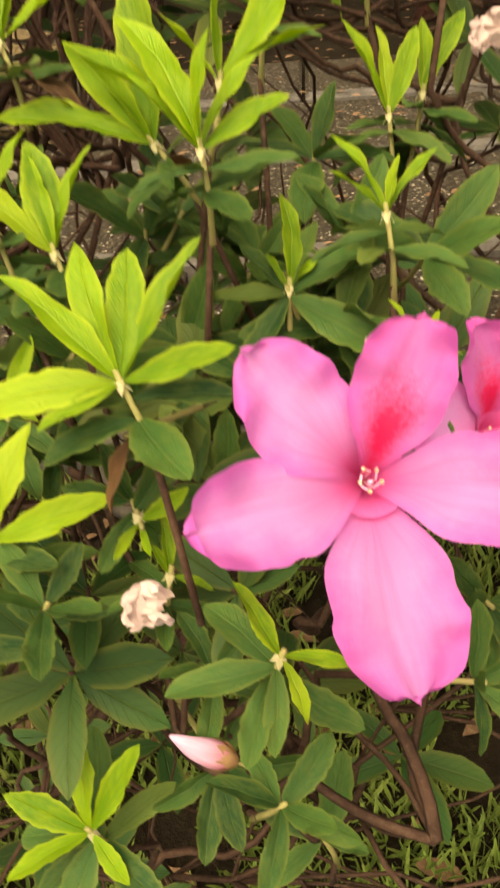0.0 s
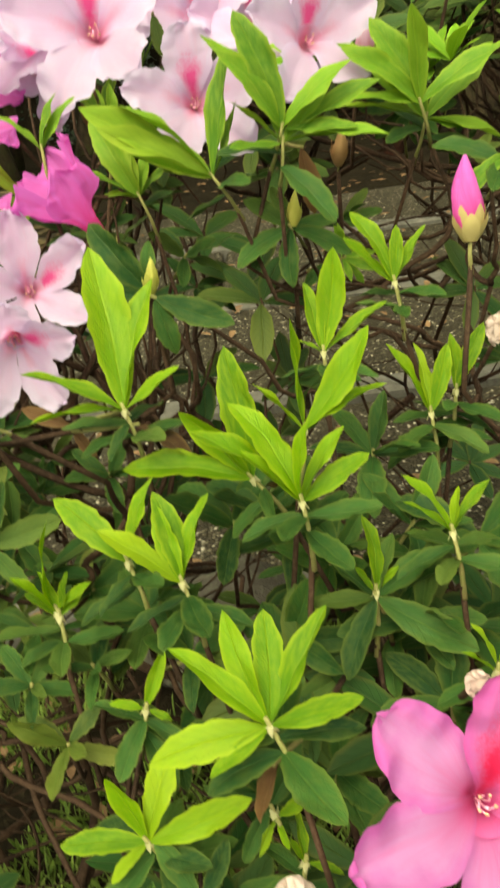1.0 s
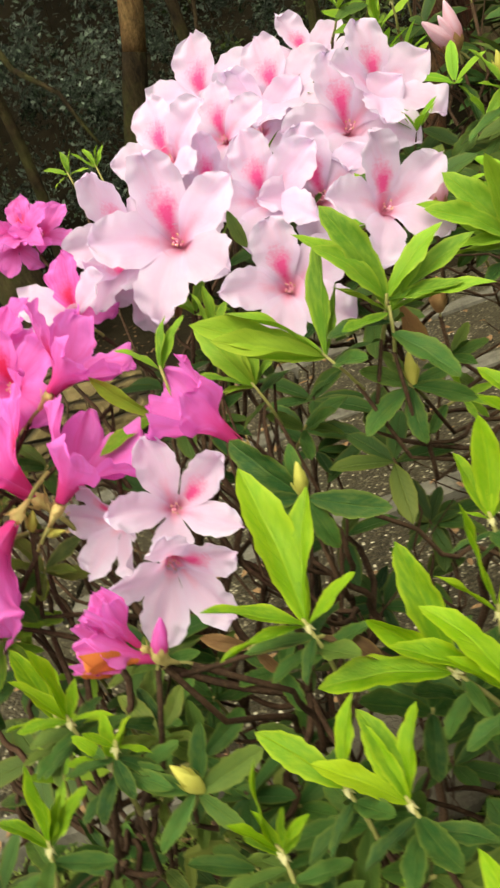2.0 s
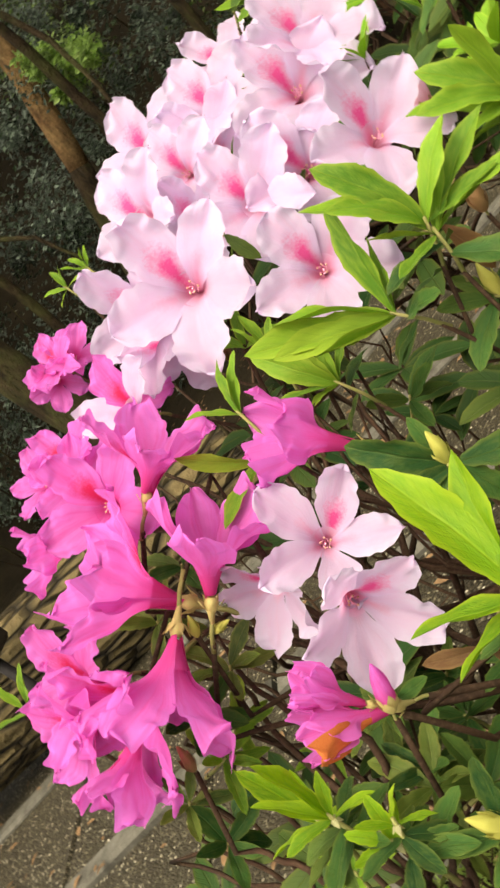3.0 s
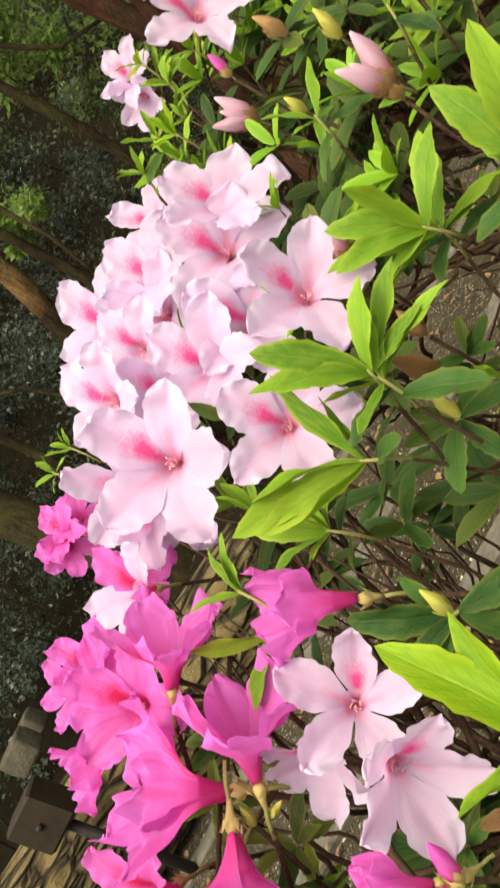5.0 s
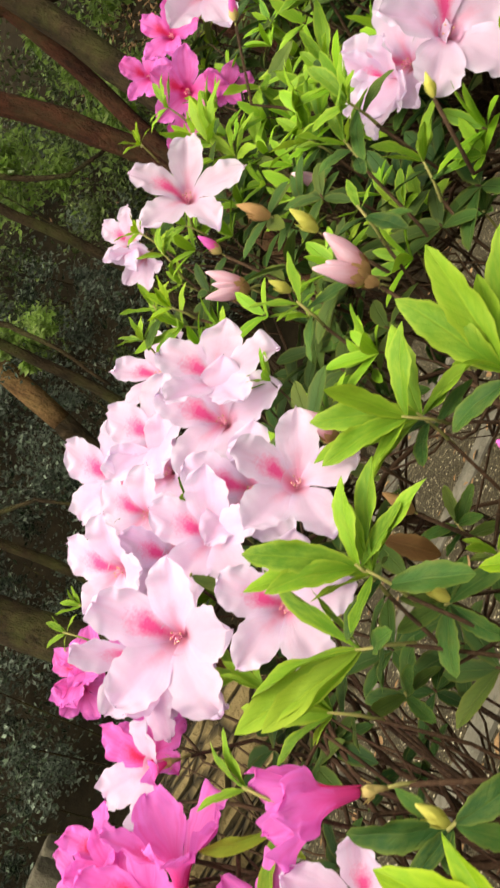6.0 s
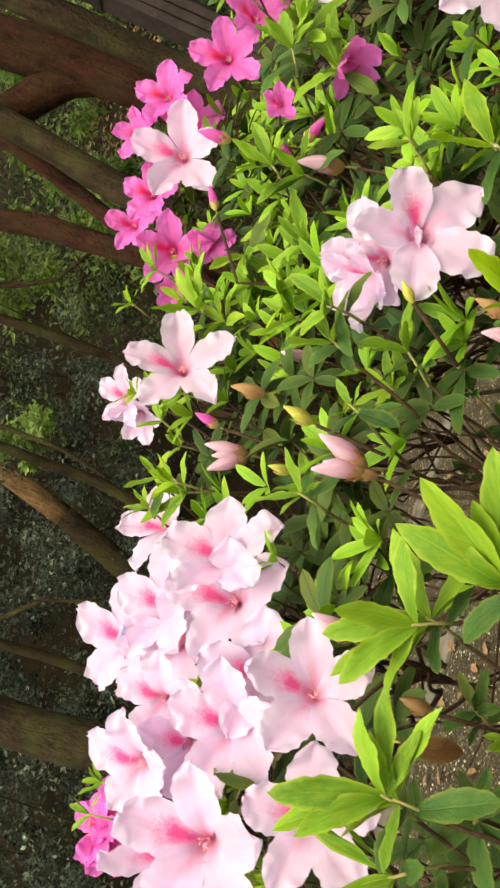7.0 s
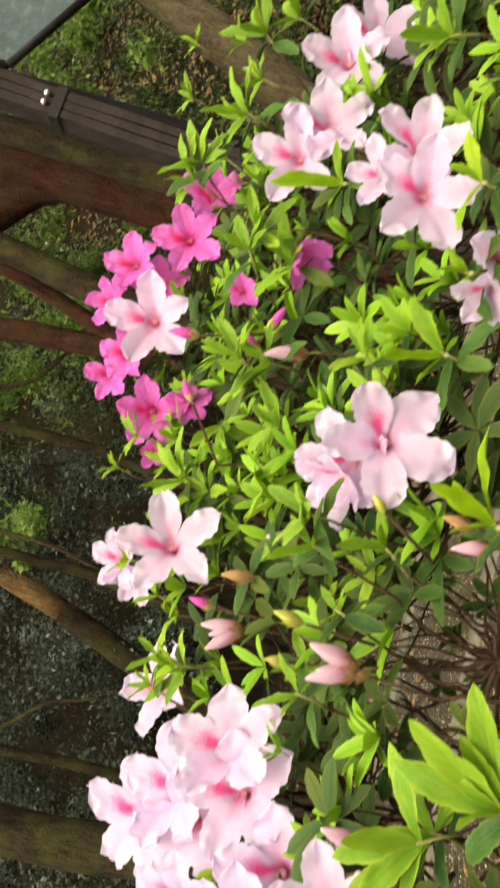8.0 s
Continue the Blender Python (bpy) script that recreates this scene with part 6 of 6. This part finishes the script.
ring("fresh", (0.333, 1.020, 1.059), (-0.03, -0.23, 0.90), 0.0360, 6, 55, 0, 0.000)
ring("young", (0.308, 1.010, 1.015), (-0.29, -0.34, 0.90), 0.0334, 6, 55, 0, 0.000)
ring("young", (0.290, 1.057, 1.078), (0.21, -0.54, 0.90), 0.0299, 6, 55, 0, 0.000)
ring("fresh", (0.852, 1.169, 1.113), (-0.15, -0.40, 0.90), 0.0372, 6, 55, 0, 0.000)
ring("fresh", (1.038, 1.296, 1.065), (0.07, -0.51, 0.90), 0.0441, 6, 55, 0, 0.000)
ring("fresh", (0.718, 1.041, 1.037), (0.20, -0.18, 0.90), 0.0418, 6, 55, 0, 0.000)
ring("fresh", (0.762, 1.009, 1.026), (-0.25, -0.21, 0.90), 0.0439, 6, 55, 0, 0.000)
ring("fresh", (0.844, 1.052, 1.016), (-0.05, -0.11, 0.90), 0.0431, 6, 55, 0, 0.000)
ring("young", (0.680, 0.997, 0.988), (0.05, -0.27, 0.90), 0.0376, 6, 55, 0, 0.000)
ring("young", (1.041, 1.349, 1.148), (0.05, -0.58, 0.90), 0.0354, 6, 55, 0, 0.000)
ring("fresh", (0.782, 1.306, 1.090), (-0.02, -0.24, 0.90), 0.0430, 6, 55, 0, 0.000)


OWN = len(STEMS)
inner_leaves()
twigs(OWN)


def woods():
    for k in range(13):
        x = -7.5 + 1.25 * k
        y = 6.7 + 0.7 * math.sin(2.1 * k) + (1.1 if abs(x + 0.8) < 1.3 else 0.0)
        understory((x, y, 1.5 + 0.4 * math.sin(1.3 * k)), (1.4, 0.7, 1.5), 8500, 0.054, WOODS_M if x > 0.2 else WOODS, "dense evergreen shrub among the trees, shade and glints put into its leaf colour")
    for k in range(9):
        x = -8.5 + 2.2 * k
        understory((x, 10.5 + math.cos(k), 3.8), (2.2, 1.2, 2.2), 7000, 0.085, WOODS_M if x > 0.2 else WOODS, "tall evergreen shrub on the bank, shade put into its leaf colour")
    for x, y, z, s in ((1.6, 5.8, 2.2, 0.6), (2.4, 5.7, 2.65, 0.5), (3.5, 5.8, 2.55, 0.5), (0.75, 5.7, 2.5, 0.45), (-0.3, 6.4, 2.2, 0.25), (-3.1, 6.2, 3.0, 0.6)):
        understory((x, y, z), (s, 0.4, s), int(6500 * s), 0.06, WOODS_L, "green shrub between the trunks, sunlight put into its leaf colour")


def shade_canopy(foot, crowns):
    """An unseen tall tree added to shade the woods; its limbs carry spreading crowns over the wood's edge."""
    root = tagged(new("unseen_shade_tree"), "unseen tall evergreen tree added to shade the woods", "tree", "woodland trees")
    b = Vector(foot)
    root.location = b
    fork = Vector((0.2, -0.2, 4.6))
    child("trunk", mesh_from("trunk", *tube([Vector((0, 0, -0.2)), Vector((0.15, 0.05, 2.0)), fork, fork + Vector((0, 0, 1.6))], (0.20, 0.16, 0.12, 0.06), 14), BARK), root)
    for k, c in enumerate(crowns):
        tip = Vector(c) - b
        mid = fork.lerp(tip, 0.5) + Vector((0, 0, 0.5))
        child("limb", mesh_from("limb", *tube([fork - Vector((0, 0, 0.3)), mid, tip], (0.08, 0.055, 0.02), 9), BARK), root)
        blade_cloud("crown", WOODS, leaf_ball(tip, (1.7, 1.7, 0.7), 2600, 0.26, 40 + k + int(abs(c[0]) * 7)), root, "leafy crown with shade put into its leaf colour", 0.55, "stuff", True)


# Added trees that stay out of view and keep light off the woods.
shade_canopy((-6.0, 5.5, 0), ((-3.6, 3.4, 6.6), (-1.5, 4.0, 7.0), (-6.0, 5.0, 6.6), (-3.4, 6.6, 7.0)))
shade_canopy((7.2, 5.6, 0), ((0.7, 3.9, 6.9), (7.0, 5.4, 6.6)))
shade_canopy((-5.5, 11.0, 3.6), ((-2.8, 9.4, 9.0), (-0.4, 9.0, 9.2), (-5.6, 9.6, 9.0)))
shade_canopy((7.5, 11.5, 4.0), ((5.2, 9.4, 9.0), (2.4, 9.0, 9.2)))
woods()


def bank_litter():
    """Fallen leaves strewn over the foot of the wooded bank."""
    rnd = random.Random(31)
    places = []
    for _ in range(5200):
        x, y = rnd.gauss(4.9, 1.3), rnd.uniform(7.2, 11.0)
        places.append((Vector((x, y, 0.9 * (y - 7.0) + 0.02 + 0.05 * rnd.random())), Vector((rnd.uniform(-1, 1), rnd.uniform(-1, 1), rnd.uniform(-0.6, 0.6))), Vector((rnd.uniform(-0.5, 0.5), -0.7, 0.8)), rnd.uniform(0.05, 0.11)))
    tagged(blade_cloud("leaf_litter", LITTER, places, None, "", 0.45, "stuff", True), "brown fallen leaves covering the bank below the trees", "leaf litter", "", "stuff")


bank_litter()


def shaded_foot_trunk(foot, mid, top, r):
    """An upright trunk: mossy below with shade put into the bark colour, bare tan bark above, with a leafy crown."""
    foot, mid, top = Vector(foot), Vector(mid), Vector(top)
    root = tagged(new("woodland_tree"), "tree trunk with tan bark above a foot darkened for moss and shade", "tree", "woodland trees")
    root.location = foot
    # The lower part's dark bark stands for moss and for shade near the ground.
    for name, a, b, r0, r1, mat, label in (("mossy_foot", foot, mid, 1.25, 1.0, BARK, "mossy bark with shade put into its dark colour"), ("bare_trunk", mid, top, 1.0, 0.7, BARK_TAN, "bare tan bark")):
        n = 14
        pts = [a.lerp(b, i / n) - foot + 0.04 * noise.noise_vector(a.lerp(b, i / n) * 1.3) for i in range(n + 1)]
        v, f = tube(pts, [r * (r0 + (r1 - r0) * i / n) for i in range(n + 1)], 18)
        child(name, mesh_from(name, [p + 0.16 * r * noise.noise_vector(Vector(p) * 7) for p in v], f, mat), root, None, label)
    for side in (1, -1):
        p = mid.lerp(top, 0.6 + 0.15 * side) - foot
        child("limb", mesh_from("limb", *tube([p, p + Vector((0.4 * side, 0.1, 0.4)), p + Vector((0.9 * side, 0.2, 1.0))], (r * 0.5, r * 0.35, r * 0.15), 8), BARK_TAN), root)
    blade_cloud("crown", WOODS, leaf_ball(top - foot + Vector((0, 0, 0.3)), (1.0, 1.0, 0.6), 900, 0.17, 77), root, "leafy crown with shade put into its leaf colour", 0.5, "stuff", True)


def pavement():
    """Path of exposed-aggregate slabs between pale stone strips behind the bush."""
    path = tagged(new("pavement"), "grey exposed-aggregate path with pale stone strips", "path", "", "structure")
    rnd = random.Random(2)

    def block(name, w, d, h, mat):
        b = 0.012
        v = []
        for z, i in ((0, 0), (h - b, 0), (h, b)):
            v += [(-w / 2 + i, -d / 2 + i, z), (w / 2 - i, -d / 2 + i, z), (w / 2 - i, d / 2 - i, z), (-w / 2 + i, d / 2 - i, z)]
        return mesh_from(name, v, grid_faces(3, 4, True) + [(8, 9, 10, 11)], mat, None, False)

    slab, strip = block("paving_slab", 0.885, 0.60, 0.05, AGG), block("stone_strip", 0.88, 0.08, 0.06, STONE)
    for j in range(4):
        for i in range(-5, 6):
            x, y = 0.9 * i + 0.2 + 0.25 * (j % 2), 1.05 + 0.70 * j
            child("paving_slab", slab, path, pose(x, y + 0.32, -0.03 + rnd.uniform(-0.004, 0.004), rnd.uniform(-0.4, 0.4), rnd.uniform(-0.4, 0.4), 0))
            child("stone_strip", strip, path, pose(x, y - 0.02, -0.03, 0, 0, rnd.uniform(-0.3, 0.3)), "pale stone strip")


pavement()


def stone(at, size, seed, label, square=0.0):
    bm = bmesh.new()
    bmesh.ops.create_icosphere(bm, subdivisions=4, radius=1.0)
    for v in bm.verts:
        n = noise.fractal(v.co * 1.3 + Vector((seed, 0, 0)), 1.0, 2.0, 4)
        v.co /= max(abs(c) for c in v.co) ** square
        v.co = Vector((v.co.x * size[0], v.co.y * size[1], v.co.z * size[2])) * (1 + 0.22 * (1 - square) * n)
    me = bpy.data.meshes.new("rock")
    bm.to_mesh(me)
    bm.free()
    me.polygons.foreach_set("use_smooth", [True] * len(me.polygons))
    me.materials.append(ROCK)
    for v in me.vertices:
        v.co.z *= 0.8
    ob = tagged(new("rock", me), label, "rock", "rocks by the path")
    ob.location = at


stone((-0.16, 0.92, 0.05), (0.14, 0.11, 0.10), 3, "rounded grey rock under the bush")


def grass():
    rnd = random.Random(5)
    blades = []
    for n in range(38000):
        x, y = rnd.uniform(-0.8, 1.3), rnd.uniform(0.05, 0.98)
        if noise.noise(Vector((x * 5, y * 5, 1))) < -0.2:
            continue
        d = Vector((rnd.uniform(-0.7, 0.7), rnd.uniform(-0.7, 0.7), 1))
        blades.append((Vector((x, y, -0.03)), d, Vector((rnd.uniform(-1, 1), rnd.uniform(-1, 1), 0.3)), rnd.uniform(0.018, 0.05)))
    blade_cloud("grass", GRASS, blades, None, "short patchy grass and moss under the bush", 0.10)
    bits = []
    for n in range(3600):
        x, y = rnd.uniform(-3, 4), rnd.choice((rnd.uniform(0.05, 1.1), rnd.uniform(1.0, 6.0)))
        a = rnd.uniform(0, 6.3)
        bits.append((Vector((x, y, -0.022 if y < 1.0 or y > 3.9 else 0.034)), Vector((math.cos(a), math.sin(a), 0.1)), Vector((rnd.uniform(-0.3, 0.3), 0, 1)), rnd.uniform(0.02, 0.05)))
    blade_cloud("fallen_leaves", LITTER, bits, None, "brown fallen leaves scattered on the ground", 0.45)


grass()


def timber_post(foot, top, width, strap):
    """Dark timber post of narrow boards with a steel strap and bolts."""
    root = tagged(new("timber_post"), "dark weathered timber post with a steel strap and bolts", "post")
    root.matrix_basis = basis(Vector(top) - Vector(foot), (0, 1, 0), foot)
    h = (Vector(top) - Vector(foot)).length
    for k in range(3):
        w = width / 3 - 0.008
        v = []
        for i in range(9):
            z = h * i / 8
            e = 0.004 * math.sin(3 * i + k)
            v += [(-w / 2 + e, -width / 2, z), (w / 2 + e, -width / 2, z), (w / 2 + 0.006, -width / 2 + 0.006, z), (w / 2 + e, width / 2, z), (-w / 2 + e, width / 2, z), (-w / 2 - 0.006, width / 2 - 0.006, z)]
        child("plank", mesh_from("plank", v, grid_faces(9, 6, True) + [tuple(range(48, 54))], TIMBER, None, False), root, Matrix.Translation(((k - 1) * width / 3, 0, 0)))
    at = root.matrix_basis.inverted() @ Vector(strap)
    for k in range(2):
        z = at.z + 0.30 * k
        s = width / 2 + 0.006
        ringv = []
        for zz in (z - 0.02, z + 0.02):
            ringv += [(-s, -s, zz), (s, -s, zz), (s, s, zz), (-s, s, zz)]
        band = child("strap", mesh_from("strap", ringv, grid_faces(2, 4, True), STRAP, None, False), root, None, "black steel strap")
        for sx in (-1, 1):
            child("bolt", mesh_from("bolt", *tube([(0, 0.012, 0), (0, -0.004, 0), (0, -0.010, 0)], (0.012, 0.012, 0.007), 8), METAL), band, Matrix.Translation((sx * width * 0.16, -s - 0.006, z + 0.05)), "bright round bolt")
    return root


def glass_roof(c):
    """A slanting roof pane in a dark frame, fixed beside the post."""
    c = [Vector(p) for p in c]
    root = tagged(new("roof_panel"), "slanting grey-green glass roof panel in a dark frame", "roof")
    root.location = c[1]
    n = (c[0] - c[1]).cross(c[2] - c[1]).normalized()
    v = [p - c[1] for p in c] + [p - c[1] + n * 0.02 for p in c]
    child("pane", mesh_from("pane", v, [(0, 1, 2, 3), (7, 6, 5, 4)] + [(i, (i + 1) % 4, 4 + (i + 1) % 4, 4 + i) for i in range(4)], GLASSY, None, False), root)
    for i in range(4):
        child("frame_bar", mesh_from("frame_bar", *tube([c[i] - c[1], (c[i] + c[(i + 1) % 4]) / 2 - c[1], c[(i + 1) % 4] - c[1]], (0.022,) * 3, 6), STRAP), root)
    # its own prop down to the ground
    far_corner = c[2] - c[1]
    child("prop", mesh_from("prop", *tube([far_corner, far_corner + Vector((0.02, 0.05, -1.2)), Vector((far_corner.x, far_corner.y + 0.1, -c[1].z))], (0.03, 0.03, 0.03), 8), STRAP), root)


def fallen_log(a, b, r):
    """A log with plated, fissured bark lying by the path."""
    a, b = Vector(a), Vector(b)
    root = tagged(new("fallen_log"), "fallen log with thick fissured tan bark", "log")
    d = b - a
    root.matrix_basis = basis(d.cross(Vector((0, 0, 1))), d, a)
    back = root.matrix_basis.inverted()
    sides, rows = 120, 90
    v = []
    for i in range(rows):
        t = i / (rows - 1)
        for k in range(sides):
            w = 2 * math.pi * k / sides
            crack = abs(noise.noise(Vector((math.cos(w) * 6.0 + 0.4 * math.sin(9 * t), math.sin(w) * 6.0, t * d.length * 1.7))))
            rr = r * (0.92 + 0.08 * min(1.0, crack * 5.0) + 0.03 * noise.noise(Vector((k / sides * 16.0, t * d.length * 5.0, 2.0))))
            v.append(Vector((rr * math.cos(w), d.length * t, rr * math.sin(w))))
    f = grid_faces(rows, sides, True) + [tuple(reversed(range(sides))), tuple(range((rows - 1) * sides, rows * sides))]
    child("trunk", mesh_from("trunk", v, f, PLATED), root, None, "tan plated bark")
    for k in range(2):
        foot = a + d * (0.25 + 0.5 * k)
        child("support", mesh_from("support", *tube([back @ (foot - Vector((0, 0, r * 0.7))), back @ (foot - Vector((0, 0, r))), back @ Vector((foot.x, foot.y, -0.05))], (0.12, 0.14, 0.17), 10), ROCK), root)


def metal_box(at, s):
    """A small brown box with a lid and knob on a stake."""
    root = tagged(new("utility_box"), "small dark brown utility box with a knob on a stake", "box")
    root.location = at
    v = []
    for z, i in ((-s / 2, 0.01), (-s / 2 + 0.01, 0), (s / 2 - 0.01, 0), (s / 2, 0.01)):
        v += [(-s / 2 + i, -s / 3 + i, z), (s / 2 - i, -s / 3 + i, z), (s / 2 - i, s / 3 - i, z), (-s / 2 + i, s / 3 - i, z)]
    child("body", mesh_from("body", v, grid_faces(4, 4, True) + [(3, 2, 1, 0), (12, 13, 14, 15)], BOX, None, False), root)
    child("knob", mesh_from("knob", *tube([(0, -s / 3 + 0.005, 0), (0, -s / 3 - 0.012, 0), (0, -s / 3 - 0.018, 0)], (0.012, 0.012, 0.007), 10), STRAP), root, None, "small dark knob")
    child("stake", mesh_from("stake", *tube([(0, 0, -s / 2 + 0.01), (0, 0, -at[2] / 2), (0, 0, -at[2] - 0.05)], (0.02,) * 3, 8), STRAP), root)


# trunks, post and roof seen behind the hedge
curved_trunk("woodland_tree", "big red-brown tree trunk with a low limb", [(1.957, 4.519, -0.150), (1.949, 4.625, 1.473), (1.944, 4.687, 2.430), (1.925, 4.914, 5.922)], (0.207, 0.153, 0.146, 0.115), BARK_RED, (([(1.935, 4.69, 2.08), (1.86, 4.69, 2.27), (1.70, 4.73, 2.43), (1.50, 4.80, 2.66), (1.32, 4.90, 2.98), (1.184, 5.015, 3.40)], (0.125, 0.08)),))
curved_trunk("woodland_tree", "slim brown tree trunk behind the timber post", [(1.784, 4.032, -0.150), (1.915, 4.125, 1.487), (1.988, 4.177, 2.392), (2.266, 4.376, 5.875)], (0.105, 0.078, 0.074, 0.058), BARK, ())
curved_trunk("woodland_tree", "mossy leaning tree trunk in shade", [(1.018, 4.406, -0.150), (1.299, 4.489, 1.540), (1.430, 4.527, 2.326), (2.005, 4.696, 5.774)], (0.112, 0.083, 0.079, 0.062), BARK, ())
curved_trunk("woodland_tree", "thin red-brown tree trunk", [(1.292, 4.783, -0.150), (1.098, 4.916, 1.625), (1.022, 4.968, 2.320), (0.643, 5.228, 5.789)], (0.099, 0.073, 0.069, 0.055), BARK_RED, ())
curved_trunk("woodland_tree", "dark leaning trunk in the woods", [(0.584, 4.699, -0.150), (1.133, 4.758, 1.568), (1.391, 4.786, 2.375), (2.455, 4.900, 5.707)], (0.068, 0.051, 0.048, 0.038), BARK_RED, ())
curved_trunk("woodland_tree", "stout dark brown tree trunk", [(-1.954, 5.531, -0.150), (-2.053, 5.603, 0.850), (-2.134, 5.663, 1.678), (-2.476, 5.914, 5.153)], (0.224, 0.166, 0.158, 0.124), BARK, ())
curved_trunk("woodland_tree", "grey-brown tree trunk with spreading roots", [(2.487, 4.972, -0.150), (3.191, 5.002, 1.349), (3.442, 5.013, 1.884), (4.931, 5.077, 5.051)], (0.194, 0.144, 0.137, 0.108), BARK_GREY, ())
shaded_foot_trunk((-1.512, 6.662, -0.100), (-0.823, 6.714, 1.714), (0.505, 6.814, 5.205), 0.097)
curved_trunk("woodland_sapling", "slender dark sapling with a crooked branch", [(0.248, 5.949, 0.000), (0.498, 5.649, 1.621), (0.548, 5.349, 3.142)], (0.05, 0.04, 0.03), BARK, (([(0.548, 5.349, 2.842), (0.711, 5.299, 2.314), (0.860, 5.270, 2.085), (1.196, 5.224, 1.865)], (0.025, 0.01)),))
curved_trunk("woodland_sapling", "slender dark sapling with a crooked branch", [(-0.610, 6.016, 0.000), (-0.360, 5.716, 1.516), (-0.310, 5.416, 2.932)], (0.05, 0.04, 0.03), BARK, (([(-0.310, 5.416, 2.632), (-0.147, 5.367, 2.104), (-0.195, 5.349, 1.752), (-0.271, 5.330, 1.354)], (0.025, 0.01)),))
curved_trunk("woodland_sapling", "slender dark sapling with a crooked branch", [(-1.897, 6.118, 0.000), (-1.647, 5.818, 1.359), (-1.597, 5.518, 2.618)], (0.05, 0.04, 0.03), BARK, (([(-1.597, 5.518, 2.318), (-1.434, 5.468, 1.790), (-1.187, 5.429, 1.547), (-1.058, 5.392, 1.162)], (0.025, 0.01)),))
timber_post((1.505, 3.055, -0.100), (1.792, 3.227, 2.984), 0.118, (1.684, 3.163, 1.831))
glass_roof([(2.332, 3.409, 1.917), (1.958, 3.462, 2.185), (2.083, 3.820, 3.234), (3.143, 3.709, 3.078)])
fallen_log((-3.454, 2.438, 0.492), (-0.796, 2.916, 0.108), 0.250)
metal_box((-1.768, 2.397, 0.571), 0.17)
stone((-2.027, 3.040, 0.669), (0.08, 0.06, 0.08), 5, "pale weathered stone block beside the log", 0.85)
stone((-2.105, 3.334, 0.657), (0.07, 0.06, 0.07), 6, "pale weathered stone block beside the log", 0.85)
